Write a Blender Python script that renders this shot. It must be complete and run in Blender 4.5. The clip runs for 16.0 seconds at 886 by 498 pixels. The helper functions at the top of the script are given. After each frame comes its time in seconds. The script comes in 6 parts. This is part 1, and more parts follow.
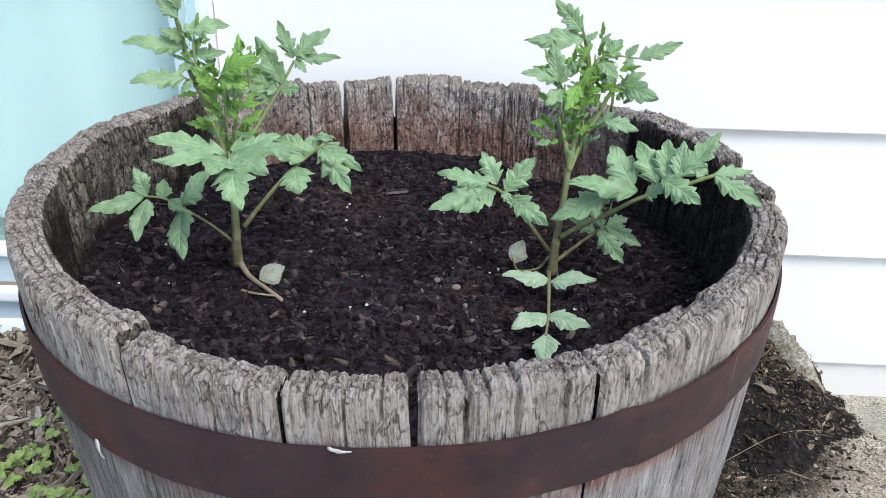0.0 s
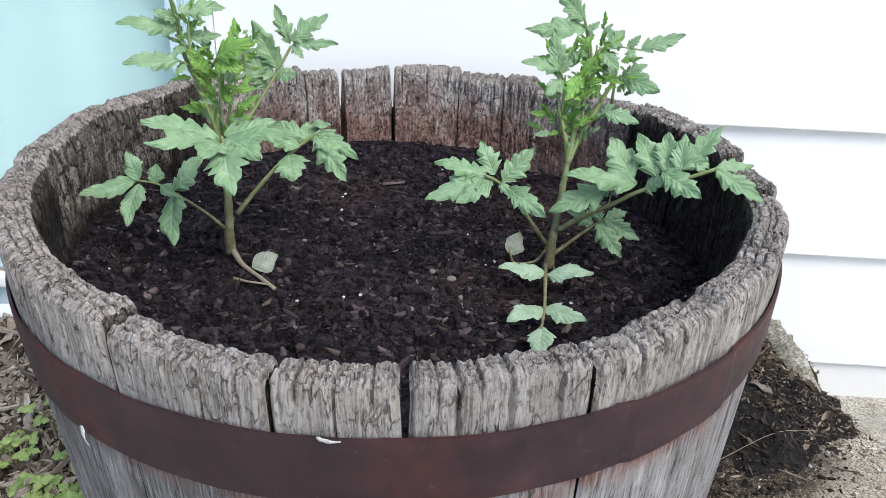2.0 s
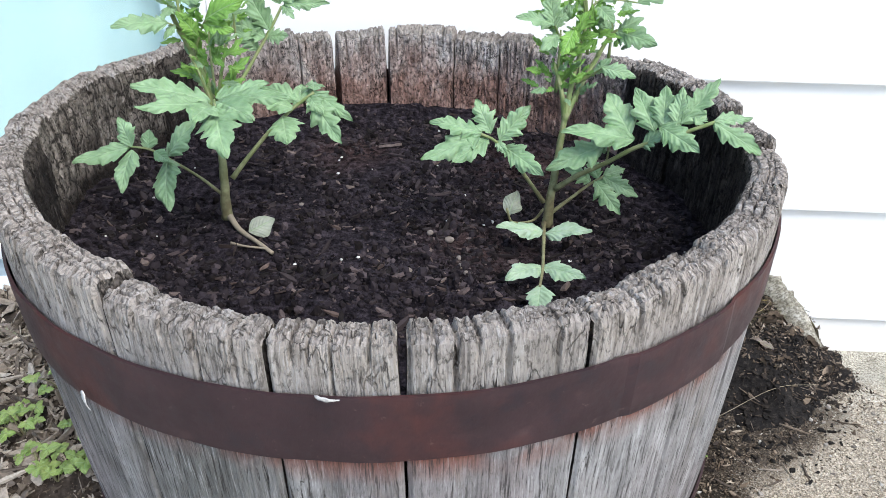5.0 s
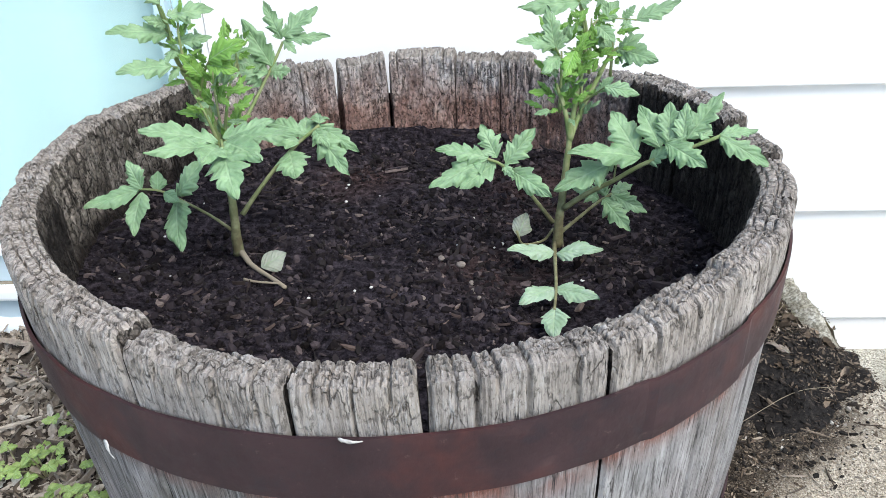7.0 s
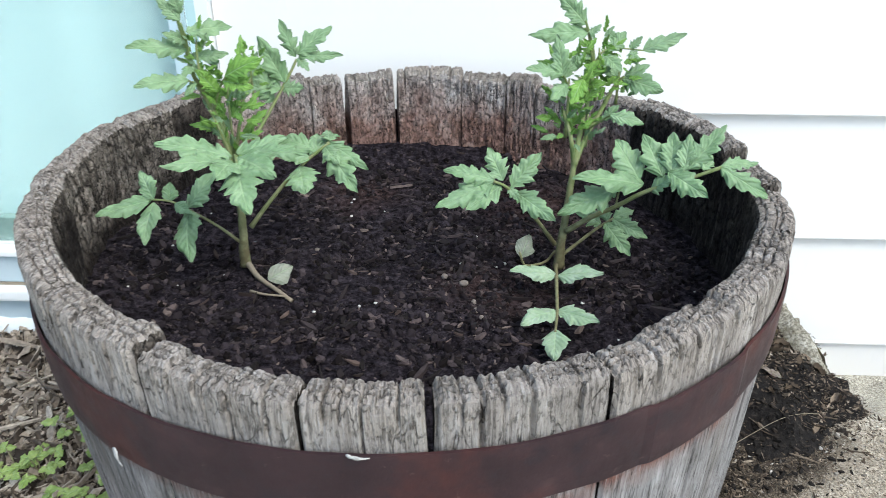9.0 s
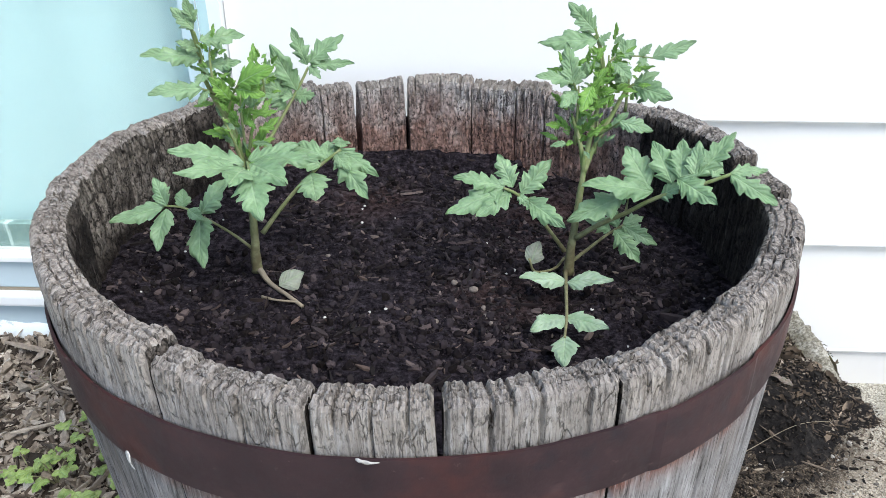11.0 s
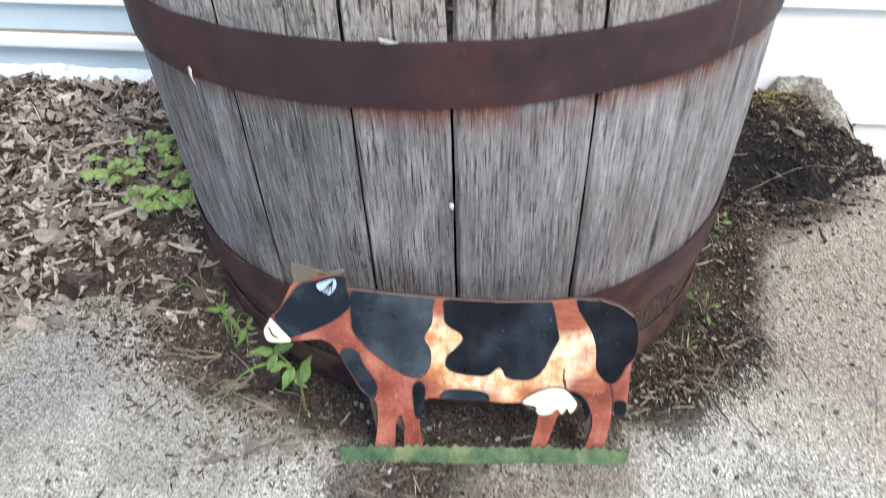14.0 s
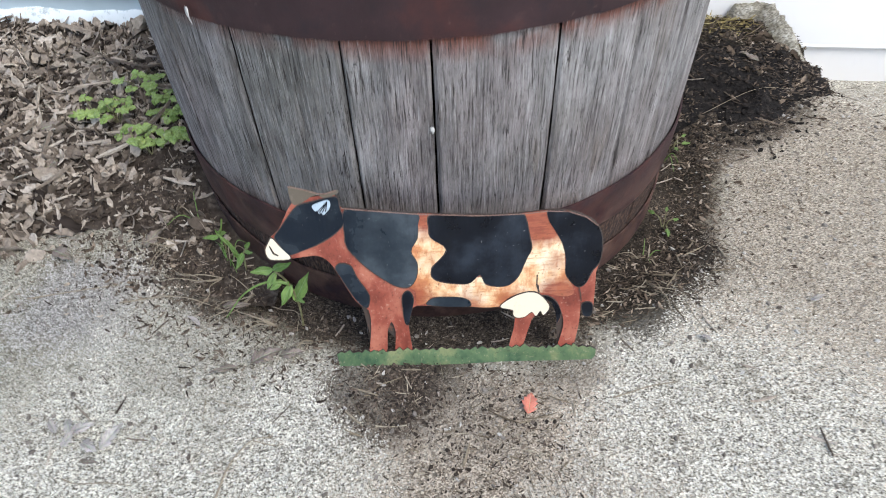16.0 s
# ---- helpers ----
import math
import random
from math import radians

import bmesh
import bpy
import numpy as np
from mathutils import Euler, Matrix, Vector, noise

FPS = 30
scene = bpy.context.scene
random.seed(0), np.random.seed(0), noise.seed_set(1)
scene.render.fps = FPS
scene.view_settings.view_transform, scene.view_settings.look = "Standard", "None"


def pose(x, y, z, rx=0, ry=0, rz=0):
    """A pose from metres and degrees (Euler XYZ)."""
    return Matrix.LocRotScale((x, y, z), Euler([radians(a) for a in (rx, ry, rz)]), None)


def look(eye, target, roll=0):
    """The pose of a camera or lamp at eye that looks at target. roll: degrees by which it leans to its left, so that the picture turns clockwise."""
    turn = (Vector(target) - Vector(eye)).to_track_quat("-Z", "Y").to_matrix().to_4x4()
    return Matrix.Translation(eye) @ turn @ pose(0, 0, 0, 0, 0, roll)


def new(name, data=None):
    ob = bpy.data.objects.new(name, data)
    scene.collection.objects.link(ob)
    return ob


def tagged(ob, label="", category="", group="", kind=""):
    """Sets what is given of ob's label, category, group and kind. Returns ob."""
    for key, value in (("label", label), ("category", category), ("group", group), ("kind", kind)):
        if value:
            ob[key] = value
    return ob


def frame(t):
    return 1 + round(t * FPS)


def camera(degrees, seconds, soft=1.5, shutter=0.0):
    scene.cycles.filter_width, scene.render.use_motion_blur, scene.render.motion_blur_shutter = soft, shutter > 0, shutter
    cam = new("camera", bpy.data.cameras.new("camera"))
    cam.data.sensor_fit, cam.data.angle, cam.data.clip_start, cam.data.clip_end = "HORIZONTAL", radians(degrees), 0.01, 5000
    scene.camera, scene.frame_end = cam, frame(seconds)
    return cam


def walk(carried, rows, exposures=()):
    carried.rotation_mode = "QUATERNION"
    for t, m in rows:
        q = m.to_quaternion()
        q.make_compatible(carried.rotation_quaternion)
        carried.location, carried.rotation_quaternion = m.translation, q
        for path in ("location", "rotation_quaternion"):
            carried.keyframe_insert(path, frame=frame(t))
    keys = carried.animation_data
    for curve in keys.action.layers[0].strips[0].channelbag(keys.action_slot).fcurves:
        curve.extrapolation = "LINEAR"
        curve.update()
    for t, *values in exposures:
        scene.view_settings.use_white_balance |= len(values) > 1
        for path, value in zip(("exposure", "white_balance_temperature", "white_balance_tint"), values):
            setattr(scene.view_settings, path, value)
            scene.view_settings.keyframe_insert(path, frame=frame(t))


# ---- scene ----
cam = camera(60.0, 16.0, soft=0.8, shutter=0.6)
PATH = [
    (0, (0.059, -0.617, 0.636), (-0.015, 1.147, -0.304), 1.1),
    (0.5, (0.059, -0.619, 0.635), (-0.02, 1.147, -0.302), 1.3),
    (1, (0.056, -0.615, 0.631), (-0.029, 1.144, -0.317), 1.6),
    (1.5, (0.058, -0.611, 0.63), (-0.009, 1.148, -0.319), 2.1),
    (2, (0.06, -0.611, 0.628), (-0.006, 1.148, -0.321), 2.2),
    (2.5, (0.061, -0.609, 0.628), (-0.001, 1.139, -0.343), 2.2),
    (3, (0.06, -0.61, 0.628), (-0.012, 1.134, -0.348), 1.6),
    (3.5, (0.061, -0.609, 0.627), (-0.006, 1.134, -0.351), 1.5),
    (4, (0.062, -0.615, 0.629), (-0.019, 1.122, -0.36), 1.4),
    (4.2, (0.062, -0.616, 0.622), (-0.001, 1.111, -0.385), 2.2),
    (6.3, (0.068, -0.6, 0.622), (-0.011, 1.114, -0.406), -1.6),
    (6.5, (0.066, -0.601, 0.63), (-0.007, 1.121, -0.385), -1.3),
    (7, (0.06, -0.605, 0.635), (-0.026, 1.123, -0.369), -2.2),
    (7.5, (0.065, -0.591, 0.636), (0.028, 1.14, -0.366), -1.0),
    (8, (0.066, -0.597, 0.636), (0.006, 1.143, -0.347), -0.8),
    (8.5, (0.059, -0.604, 0.648), (0.019, 1.143, -0.326), -0.5),
    (9, (0.051, -0.612, 0.649), (-0.017, 1.127, -0.336), 0.0),
    (9.5, (0.044, -0.62, 0.655), (-0.06, 1.129, -0.31), 0.2),
    (9.7, (0.055, -0.62, 0.653), (-0.065, 1.127, -0.313), -0.2),
    (11.8, (0.05, -0.613, 0.65), (-0.034, 1.133, -0.322), -0.4),
    (12, (0.05, -0.614, 0.65), (-0.043, 1.129, -0.327), -0.3),
    (12.5, (0.052, -0.645, 0.62), (-0.068, 1.058, -0.422), 0.9),
    (13, (0.06, -0.695, 0.591), (-0.116, 0.948, -0.537), 0.6),
    (13.5, (0.075, -0.738, 0.567), (-0.13, 0.859, -0.62), -0.5),
    (14, (0.086, -0.766, 0.555), (-0.118, 0.781, -0.695), -1.1),
    (14.5, (0.094, -0.798, 0.536), (-0.092, 0.707, -0.768), -1.6),
    (15, (0.092, -0.81, 0.54), (-0.09, 0.68, -0.782), -1.4),
    (15.5, (0.088, -0.814, 0.535), (-0.072, 0.667, -0.8), -0.9),
    (16, (0.084, -0.827, 0.584), (-0.042, 0.623, -0.788), -1.3),
]
EXPOSURE = [(0, 0.93, 6480, 9), (2.5, 0.95, 6480, 9), (3.5, 1.09, 6480, 8.5), (6.5, 1.18, 6480, 8), (7.5, 1.16, 6480, 5), (8.5, 1.06, 6480, 4.5), (9.5, 0.96, 6480, 4.5), (12, 1.0, 6480, 9), (12.5, 1.12, 6480, 8.5),
            (13, 1.4, 6480, 9), (13.5, 1.34, 6480, 9), (14, 1.14, 6480, 9), (14.5, 1.08, 6480, 9), (15.25, 0.95, 6480, 9.5), (16, 0.91, 6480, 9.5)]
walk(cam, [(t, look(eye, target, roll)) for t, eye, target, roll in PATH], EXPOSURE)

# ---- light ----
world = bpy.data.worlds.new("world")
scene.world = world
world.use_nodes = True
wn = world.node_tree
wn.nodes.clear()
sky = wn.nodes.new("ShaderNodeTexSky")
sky.sky_type = "NISHITA"
sky.sun_disc = False
sky.sun_elevation, sky.sun_rotation = radians(52), radians(140)
sky.air_density, sky.dust_density = 1.0, 1.5
bg = wn.nodes.new("ShaderNodeBackground")
bg.inputs["Strength"].default_value = 0.15
wout = wn.nodes.new("ShaderNodeOutputWorld")
wn.links.new(sky.outputs["Color"], bg.inputs["Color"])
wn.links.new(bg.outputs["Background"], wout.inputs["Surface"])
sun_data = bpy.data.lights.new("sun", "SUN")
sun_data.energy, sun_data.angle, sun_data.color = 1.4, radians(28), (1.0, 0.98, 0.95)
sun = new("sun", sun_data)
sun.matrix_world = look((2.2, -2.6, 4.4), (0, 0, 0))


# ---- materials ----
class Mat:
    """A node material built up by small calls."""

    def __init__(self, name, rough=0.7, metal=0.0, spec=0.4):
        self.m = bpy.data.materials.new(name)
        self.m.use_nodes = True
        self.t = self.m.node_tree
        self.b = self.t.nodes["Principled BSDF"]
        self.b.inputs["Roughness"].default_value = rough
        self.b.inputs["Metallic"].default_value = metal
        self.b.inputs["Specular IOR Level"].default_value = spec
        self.co = self.node("ShaderNodeTexCoord")

    def node(self, kind, **kw):
        n = self.t.nodes.new(kind)
        for k, v in kw.items():
            n.inputs[k.replace("_", " ")].default_value = v
        return n

    def link(self, a, b):
        self.t.links.new(a, b)

    def at(self, scale=(1, 1, 1), space="Object"):
        n = self.node("ShaderNodeMapping")
        n.inputs["Scale"].default_value = scale
        self.link(self.co.outputs[space], n.inputs["Vector"])
        return n.outputs["Vector"]

    def noise(self, scale, stretch=(1, 1, 1), detail=4.0, rough=0.6, space="Object"):
        n = self.node("ShaderNodeTexNoise", Scale=scale, Detail=detail, Roughness=rough)
        self.link(self.at(stretch, space), n.inputs["Vector"])
        if space == "UV":
            # the grain wanders a little along the plank
            w = self.node("ShaderNodeTexNoise", Scale=1.0, Detail=3.0)
            self.link(self.at((26, 11, 1), "UV"), w.inputs["Vector"])
            m = self.node("ShaderNodeVectorMath")
            m.operation = "MULTIPLY_ADD"
            self.link(w.outputs["Color"], m.inputs[0])
            m.inputs[1].default_value = (0.0045, 0.0, 0.0)
            self.link(self.co.outputs["UV"], m.inputs[2])
            s = self.node("ShaderNodeMapping")
            s.inputs["Scale"].default_value = stretch
            self.link(m.outputs["Vector"], s.inputs["Vector"])
            self.link(s.outputs["Vector"], n.inputs["Vector"])
            n.inputs["Distortion"].default_value = 0.2
        return n.outputs["Fac"]

    def cells(self, scale, stretch=(1, 1, 1), feature="F1", out="Distance"):
        n = self.node("ShaderNodeTexVoronoi", Scale=scale)
        n.feature = feature
        self.link(self.at(stretch), n.inputs["Vector"])
        return n.outputs[out]

    def crackle(self, stretch, warp=0.6):
        """Distance to the nearest crack between crooked, broken plates."""
        v = self.at(stretch)
        w = self.node("ShaderNodeTexNoise", Scale=1.3, Detail=3.0)
        self.link(v, w.inputs["Vector"])
        m = self.node("ShaderNodeVectorMath")
        m.operation = "MULTIPLY_ADD"
        self.link(w.outputs["Color"], m.inputs[0])
        m.inputs[1].default_value = (warp, warp, warp)
        self.link(v, m.inputs[2])
        n = self.node("ShaderNodeTexVoronoi", Scale=1.0)
        n.feature = "DISTANCE_TO_EDGE"
        self.link(m.outputs["Vector"], n.inputs["Vector"])
        return n.outputs["Distance"]

    def ramp(self, fac, *stops):
        n = self.node("ShaderNodeValToRGB")
        e = n.color_ramp.elements
        while len(e) < len(stops):
            e.new(0.5)
        for el, (p, c) in zip(e, stops):
            el.position = p
            el.color = (*c, 1) if isinstance(c, tuple) else (c, c, c, 1)
        self.link(fac, n.inputs["Fac"])
        return n.outputs["Color"]

    def mix(self, fac, a, b, mode="MIX"):
        n = self.node("ShaderNodeMix")
        n.data_type, n.blend_type = "RGBA", mode
        for sock, v in ((n.inputs["Factor"], fac), (n.inputs[6], a), (n.inputs[7], b)):
            if isinstance(v, bpy.types.NodeSocket):
                self.link(v, sock)
            elif isinstance(v, tuple):
                sock.default_value = (*v, 1)
            else:
                sock.default_value = v
        return n.outputs[2]

    def math(self, op, a, b=0.0, clamp=False):
        n = self.node("ShaderNodeMath")
        n.operation, n.use_clamp = op, clamp
        for sock, v in ((n.inputs[0], a), (n.inputs[1], b)):
            if isinstance(v, bpy.types.NodeSocket):
                self.link(v, sock)
            else:
                sock.default_value = v
        return n.outputs[0]

    def axis(self, i, space="Object"):
        n = self.node("ShaderNodeSeparateXYZ")
        self.link(self.co.outputs[space], n.inputs[0])
        return n.outputs[i]

    def span(self, v, lo, hi):
        n = self.node("ShaderNodeMapRange")
        n.inputs["From Min"].default_value, n.inputs["From Max"].default_value = lo, hi
        self.link(v, n.inputs["Value"])
        return n.outputs["Result"]

    def near(self, centre, radius, soft, wobble, size):
        """1 inside a blotch of ragged outline round centre, 0 outside."""
        d = self.node("ShaderNodeVectorMath")
        d.operation = "DISTANCE"
        self.link(self.co.outputs["Object"], d.inputs[0])
        d.inputs[1].default_value = centre
        w = self.math("MULTIPLY", self.math("SUBTRACT", self.noise(size), 0.5), wobble)
        return self.span(self.math("ADD", d.outputs["Value"], w), radius + soft, radius - soft)

    def island(self):
        return self.node("ShaderNodeNewGeometry").outputs["Random Per Island"]

    def own(self):
        return self.node("ShaderNodeObjectInfo").outputs["Random"]

    def bump(self, height, strength=0.5, distance=0.002, over=None):
        n = self.node("ShaderNodeBump", Strength=strength, Distance=distance)
        self.link(height, n.inputs["Height"])
        if over is not None:
            self.link(over, n.inputs["Normal"])
        return n.outputs["Normal"]

    def done(self, colour, normal=None, rough=None):
        if isinstance(colour, tuple):
            self.b.inputs["Base Color"].default_value = (*colour, 1)
        else:
            self.link(colour, self.b.inputs["Base Color"])
        if normal is not None:
            self.link(normal, self.b.inputs["Normal"])
        if rough is not None:
            self.link(rough, self.b.inputs["Roughness"])
        return self.m


def wood_outer():
    k = Mat("weathered_oak", 0.88, spec=0.15)
    long = k.noise(1, (520, 24, 1), 5.0, 0.68, "UV")
    hair = k.noise(1, (1150, 70, 1), 3.0, 0.65, "UV")
    short = k.noise(1, (430, 26, 1), 5, 0.7, "UV")
    streak = k.noise(1, (62, 7.0, 1), 6, 0.68, "UV")
    pit = k.noise(1, (320, 120, 1), 5, 0.72, "UV")
    blot = k.noise(16, detail=5, rough=0.65)
    up = k.span(k.math("ADD", k.axis(2), k.math("MULTIPLY", blot, 0.03)), 0.330, 0.385)
    crown = k.span(k.math("ADD", k.axis(2), k.math("MULTIPLY", pit, 0.020)), 0.390, 0.412)
    grey = k.ramp(streak, (0.28, (0.116, 0.111, 0.109)), (0.5, (0.270, 0.262, 0.258)), (0.72, (0.50, 0.490, 0.488)))
    tan = k.ramp(streak, (0.28, (0.185, 0.160, 0.137)), (0.5, (0.325, 0.288, 0.254)), (0.72, (0.49, 0.445, 0.400)))
    c = k.mix(up, grey, tan)
    # damp brown clouds, heavier towards the foot
    low = k.span(k.axis(2), 0.27, 0.10)
    cloud = k.noise(8, (1, 1, 0.45), 5, 0.65)
    brown = k.math("MULTIPLY", k.span(k.math("ADD", cloud, k.math("MULTIPLY", low, 0.10)), 0.46, 0.64), k.math("SUBTRACT", 1.0, up))
    c = k.mix(k.math("MULTIPLY", brown, 0.58), c, k.ramp(streak, (0.3, (0.072, 0.052, 0.052)), (0.7, (0.235, 0.186, 0.182))))
    stain = k.math("MULTIPLY", k.span(k.noise(11, (1, 1, 0.7), 4, 0.6), 0.54, 0.68), k.math("SUBTRACT", 1.0, up))
    c = k.mix(k.math("MULTIPLY", stain, 0.45), c, (0.055, 0.058, 0.064))
    # dark green-black stains under the hoop and down one side
    for centre, radius, soft, force in (((-0.085, -0.285, 0.270), 0.052, 0.035, 0.80), ((-0.19, -0.22, 0.27), 0.045, 0.035, 0.55), ((-0.12, -0.26, 0.17), 0.055, 0.04, 0.55), ((0.115, -0.275, 0.17), 0.028, 0.025, 0.40), ((-0.045, -0.30, 0.15), 0.030, 0.025, 0.35)):
        c = k.mix(k.math("MULTIPLY", k.near(centre, radius, soft, 0.07, 24), force), c, k.ramp(streak, (0.3, (0.030, 0.033, 0.027)), (0.7, (0.110, 0.110, 0.094))))
    c = k.mix(k.math("MULTIPLY", crown, 0.55), c, k.ramp(pit, (0.30, (0.24, 0.198, 0.166)), (0.5, (0.40, 0.345, 0.300)), (0.7, (0.58, 0.525, 0.470))))
    c = k.mix(k.math("MULTIPLY", k.span(blot, 0.54, 0.72), 0.25), c, (0.115, 0.115, 0.085))
    tan_run = k.math("MULTIPLY", k.span(k.noise(1, (34, 5, 1), 4, 0.65, "UV"), 0.57, 0.68), k.math("SUBTRACT", 1.0, up))
    c = k.mix(k.math("MULTIPLY", tan_run, 0.32), c, k.ramp(streak, (0.3, (0.125, 0.088, 0.058)), (0.7, (0.33, 0.255, 0.185))))
    c = k.mix(k.math("MULTIPLY", k.own(), 0.28), c, (0.17, 0.165, 0.165))
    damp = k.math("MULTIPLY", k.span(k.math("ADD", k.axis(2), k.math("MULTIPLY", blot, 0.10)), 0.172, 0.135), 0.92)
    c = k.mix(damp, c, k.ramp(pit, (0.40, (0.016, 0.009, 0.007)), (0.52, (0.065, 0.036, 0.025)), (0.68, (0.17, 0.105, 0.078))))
    rust = k.math("MULTIPLY", k.math("MULTIPLY", k.span(k.axis(2), 0.284, 0.306), k.span(k.axis(2), 0.33, 0.315)), k.span(k.noise(20, detail=3), 0.40, 0.56))
    c = k.mix(k.math("MULTIPLY", rust, 0.85), c, (0.17, 0.050, 0.028))
    # open grain: dark pores and silvery fibres, patchy along the plank
    fine = k.mix(up, k.math("ADD", k.math("MULTIPLY", long, 0.74), k.math("MULTIPLY", hair, 0.26)), short)
    patchy = k.math("ADD", 0.45, k.math("MULTIPLY", k.span(k.noise(1, (40, 16, 1), 3, 0.6, "UV"), 0.36, 0.58), 0.55))
    c = k.mix(k.math("MULTIPLY", k.math("MULTIPLY", k.span(fine, 0.485, 0.41), k.math("SUBTRACT", 0.95, k.math("MULTIPLY", up, 0.40))), patchy), c, (0.040, 0.035, 0.034))
    c = k.mix(k.math("MULTIPLY", k.math("MULTIPLY", k.span(fine, 0.54, 0.63), k.math("MULTIPLY", k.math("SUBTRACT", 1.0, damp), 0.45)), patchy), c, (0.50, 0.49, 0.485))
    c = k.mix(k.math("MULTIPLY", k.math("MULTIPLY", k.span(pit, 0.48, 0.38), 0.85), k.math("ADD", 0.30, k.math("MULTIPLY", up, 0.45))), c, (0.040, 0.035, 0.030))
    c = k.mix(k.math("MULTIPLY", k.math("MULTIPLY", k.span(pit, 0.58, 0.70), 0.45), up), c, (0.50, 0.475, 0.44))
    # a few thin checks that open and close again
    weather = k.math("ABSOLUTE", k.math("SUBTRACT", k.noise(1, (70, 6, 1), 3, 0.55, "UV"), 0.5))
    check = k.math("MULTIPLY", k.span(weather, 0.005, 0.001), k.span(k.noise(1, (30, 18, 1), 3, 0.6, "UV"), 0.52, 0.60))
    c = k.mix(k.math("MULTIPLY", check, 0.8), c, (0.026, 0.022, 0.020))
    # crumbled end grain: small lumps with dark crevices
    lump, flake = k.crackle((170, 170, 170), 1.0), k.crackle((120, 120, 42), 1.0)
    crevice = k.math("MULTIPLY", k.span(lump, 0.10, 0.01), k.math("MULTIPLY", crown, k.span(k.noise(70, detail=3), 0.40, 0.55)))
    c = k.mix(k.math("MULTIPLY", crevice, 0.55), c, (0.030, 0.024, 0.020))
    peel = k.math("MULTIPLY", k.span(flake, 0.05, 0.005), k.math("MULTIPLY", up, k.span(k.noise(45, detail=3), 0.46, 0.60)))
    c = k.mix(k.math("MULTIPLY", peel, 0.7), c, (0.034, 0.027, 0.023))
    n = k.bump(streak, 0.4, 0.0012)
    n = k.bump(k.math("MULTIPLY", k.span(lump, 0.0, 0.22), crown), 0.55, 0.0020, n)
    n = k.bump(k.math("MULTIPLY", peel, -1.0), 0.8, 0.002, n)
    n = k.bump(fine, 0.8, 0.0016, n)
    n = k.bump(pit, 0.7, 0.0018, n)
    n = k.bump(k.math("MULTIPLY", check, -1.0), 0.8, 0.002, n)
    return k.done(c, n)


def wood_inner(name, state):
    """The inside of the staves: charred black, flaked bare with painted shade low down, or weathered grey over damp
    red.
    """
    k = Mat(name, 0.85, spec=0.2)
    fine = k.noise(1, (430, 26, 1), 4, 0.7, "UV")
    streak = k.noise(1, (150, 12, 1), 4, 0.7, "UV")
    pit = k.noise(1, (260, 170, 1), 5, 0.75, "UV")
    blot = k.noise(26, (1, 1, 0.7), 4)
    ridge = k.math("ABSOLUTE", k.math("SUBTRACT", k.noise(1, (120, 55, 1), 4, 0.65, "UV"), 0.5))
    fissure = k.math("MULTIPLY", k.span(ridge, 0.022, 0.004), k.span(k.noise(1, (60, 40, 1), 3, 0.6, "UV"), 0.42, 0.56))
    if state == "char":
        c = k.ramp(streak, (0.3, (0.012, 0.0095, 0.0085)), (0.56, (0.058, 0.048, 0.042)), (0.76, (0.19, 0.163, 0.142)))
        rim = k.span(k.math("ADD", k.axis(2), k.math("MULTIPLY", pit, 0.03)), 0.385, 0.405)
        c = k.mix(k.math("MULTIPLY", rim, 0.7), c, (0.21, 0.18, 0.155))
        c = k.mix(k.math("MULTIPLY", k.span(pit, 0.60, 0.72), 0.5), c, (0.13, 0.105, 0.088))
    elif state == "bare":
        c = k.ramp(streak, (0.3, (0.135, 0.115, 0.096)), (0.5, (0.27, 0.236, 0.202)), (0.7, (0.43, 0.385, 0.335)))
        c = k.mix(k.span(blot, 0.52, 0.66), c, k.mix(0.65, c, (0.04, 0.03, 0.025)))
        # shade low inside the tub, painted near black above the soil
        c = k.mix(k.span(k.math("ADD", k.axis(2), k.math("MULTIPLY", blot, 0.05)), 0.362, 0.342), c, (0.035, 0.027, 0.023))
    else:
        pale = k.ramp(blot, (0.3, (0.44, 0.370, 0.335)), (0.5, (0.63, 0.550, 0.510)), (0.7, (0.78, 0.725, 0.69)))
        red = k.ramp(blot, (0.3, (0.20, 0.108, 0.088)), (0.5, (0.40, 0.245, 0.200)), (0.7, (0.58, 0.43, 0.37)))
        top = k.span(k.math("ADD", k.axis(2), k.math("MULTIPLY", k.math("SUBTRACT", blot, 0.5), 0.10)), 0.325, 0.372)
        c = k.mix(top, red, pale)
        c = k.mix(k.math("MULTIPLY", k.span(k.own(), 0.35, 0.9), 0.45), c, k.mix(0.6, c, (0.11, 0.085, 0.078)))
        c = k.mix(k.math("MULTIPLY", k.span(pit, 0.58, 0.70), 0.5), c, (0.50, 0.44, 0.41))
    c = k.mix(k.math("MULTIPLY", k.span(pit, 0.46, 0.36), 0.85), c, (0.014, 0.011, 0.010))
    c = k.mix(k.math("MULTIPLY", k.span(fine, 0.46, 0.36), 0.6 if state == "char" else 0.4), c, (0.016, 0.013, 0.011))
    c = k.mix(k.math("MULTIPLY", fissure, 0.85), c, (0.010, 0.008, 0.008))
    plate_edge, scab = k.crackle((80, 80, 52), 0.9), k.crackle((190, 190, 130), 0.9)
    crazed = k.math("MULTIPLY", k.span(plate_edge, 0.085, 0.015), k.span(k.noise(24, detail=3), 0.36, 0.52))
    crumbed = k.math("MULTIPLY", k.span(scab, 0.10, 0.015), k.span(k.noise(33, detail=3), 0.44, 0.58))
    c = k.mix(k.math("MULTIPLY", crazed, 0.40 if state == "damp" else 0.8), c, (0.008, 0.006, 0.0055))
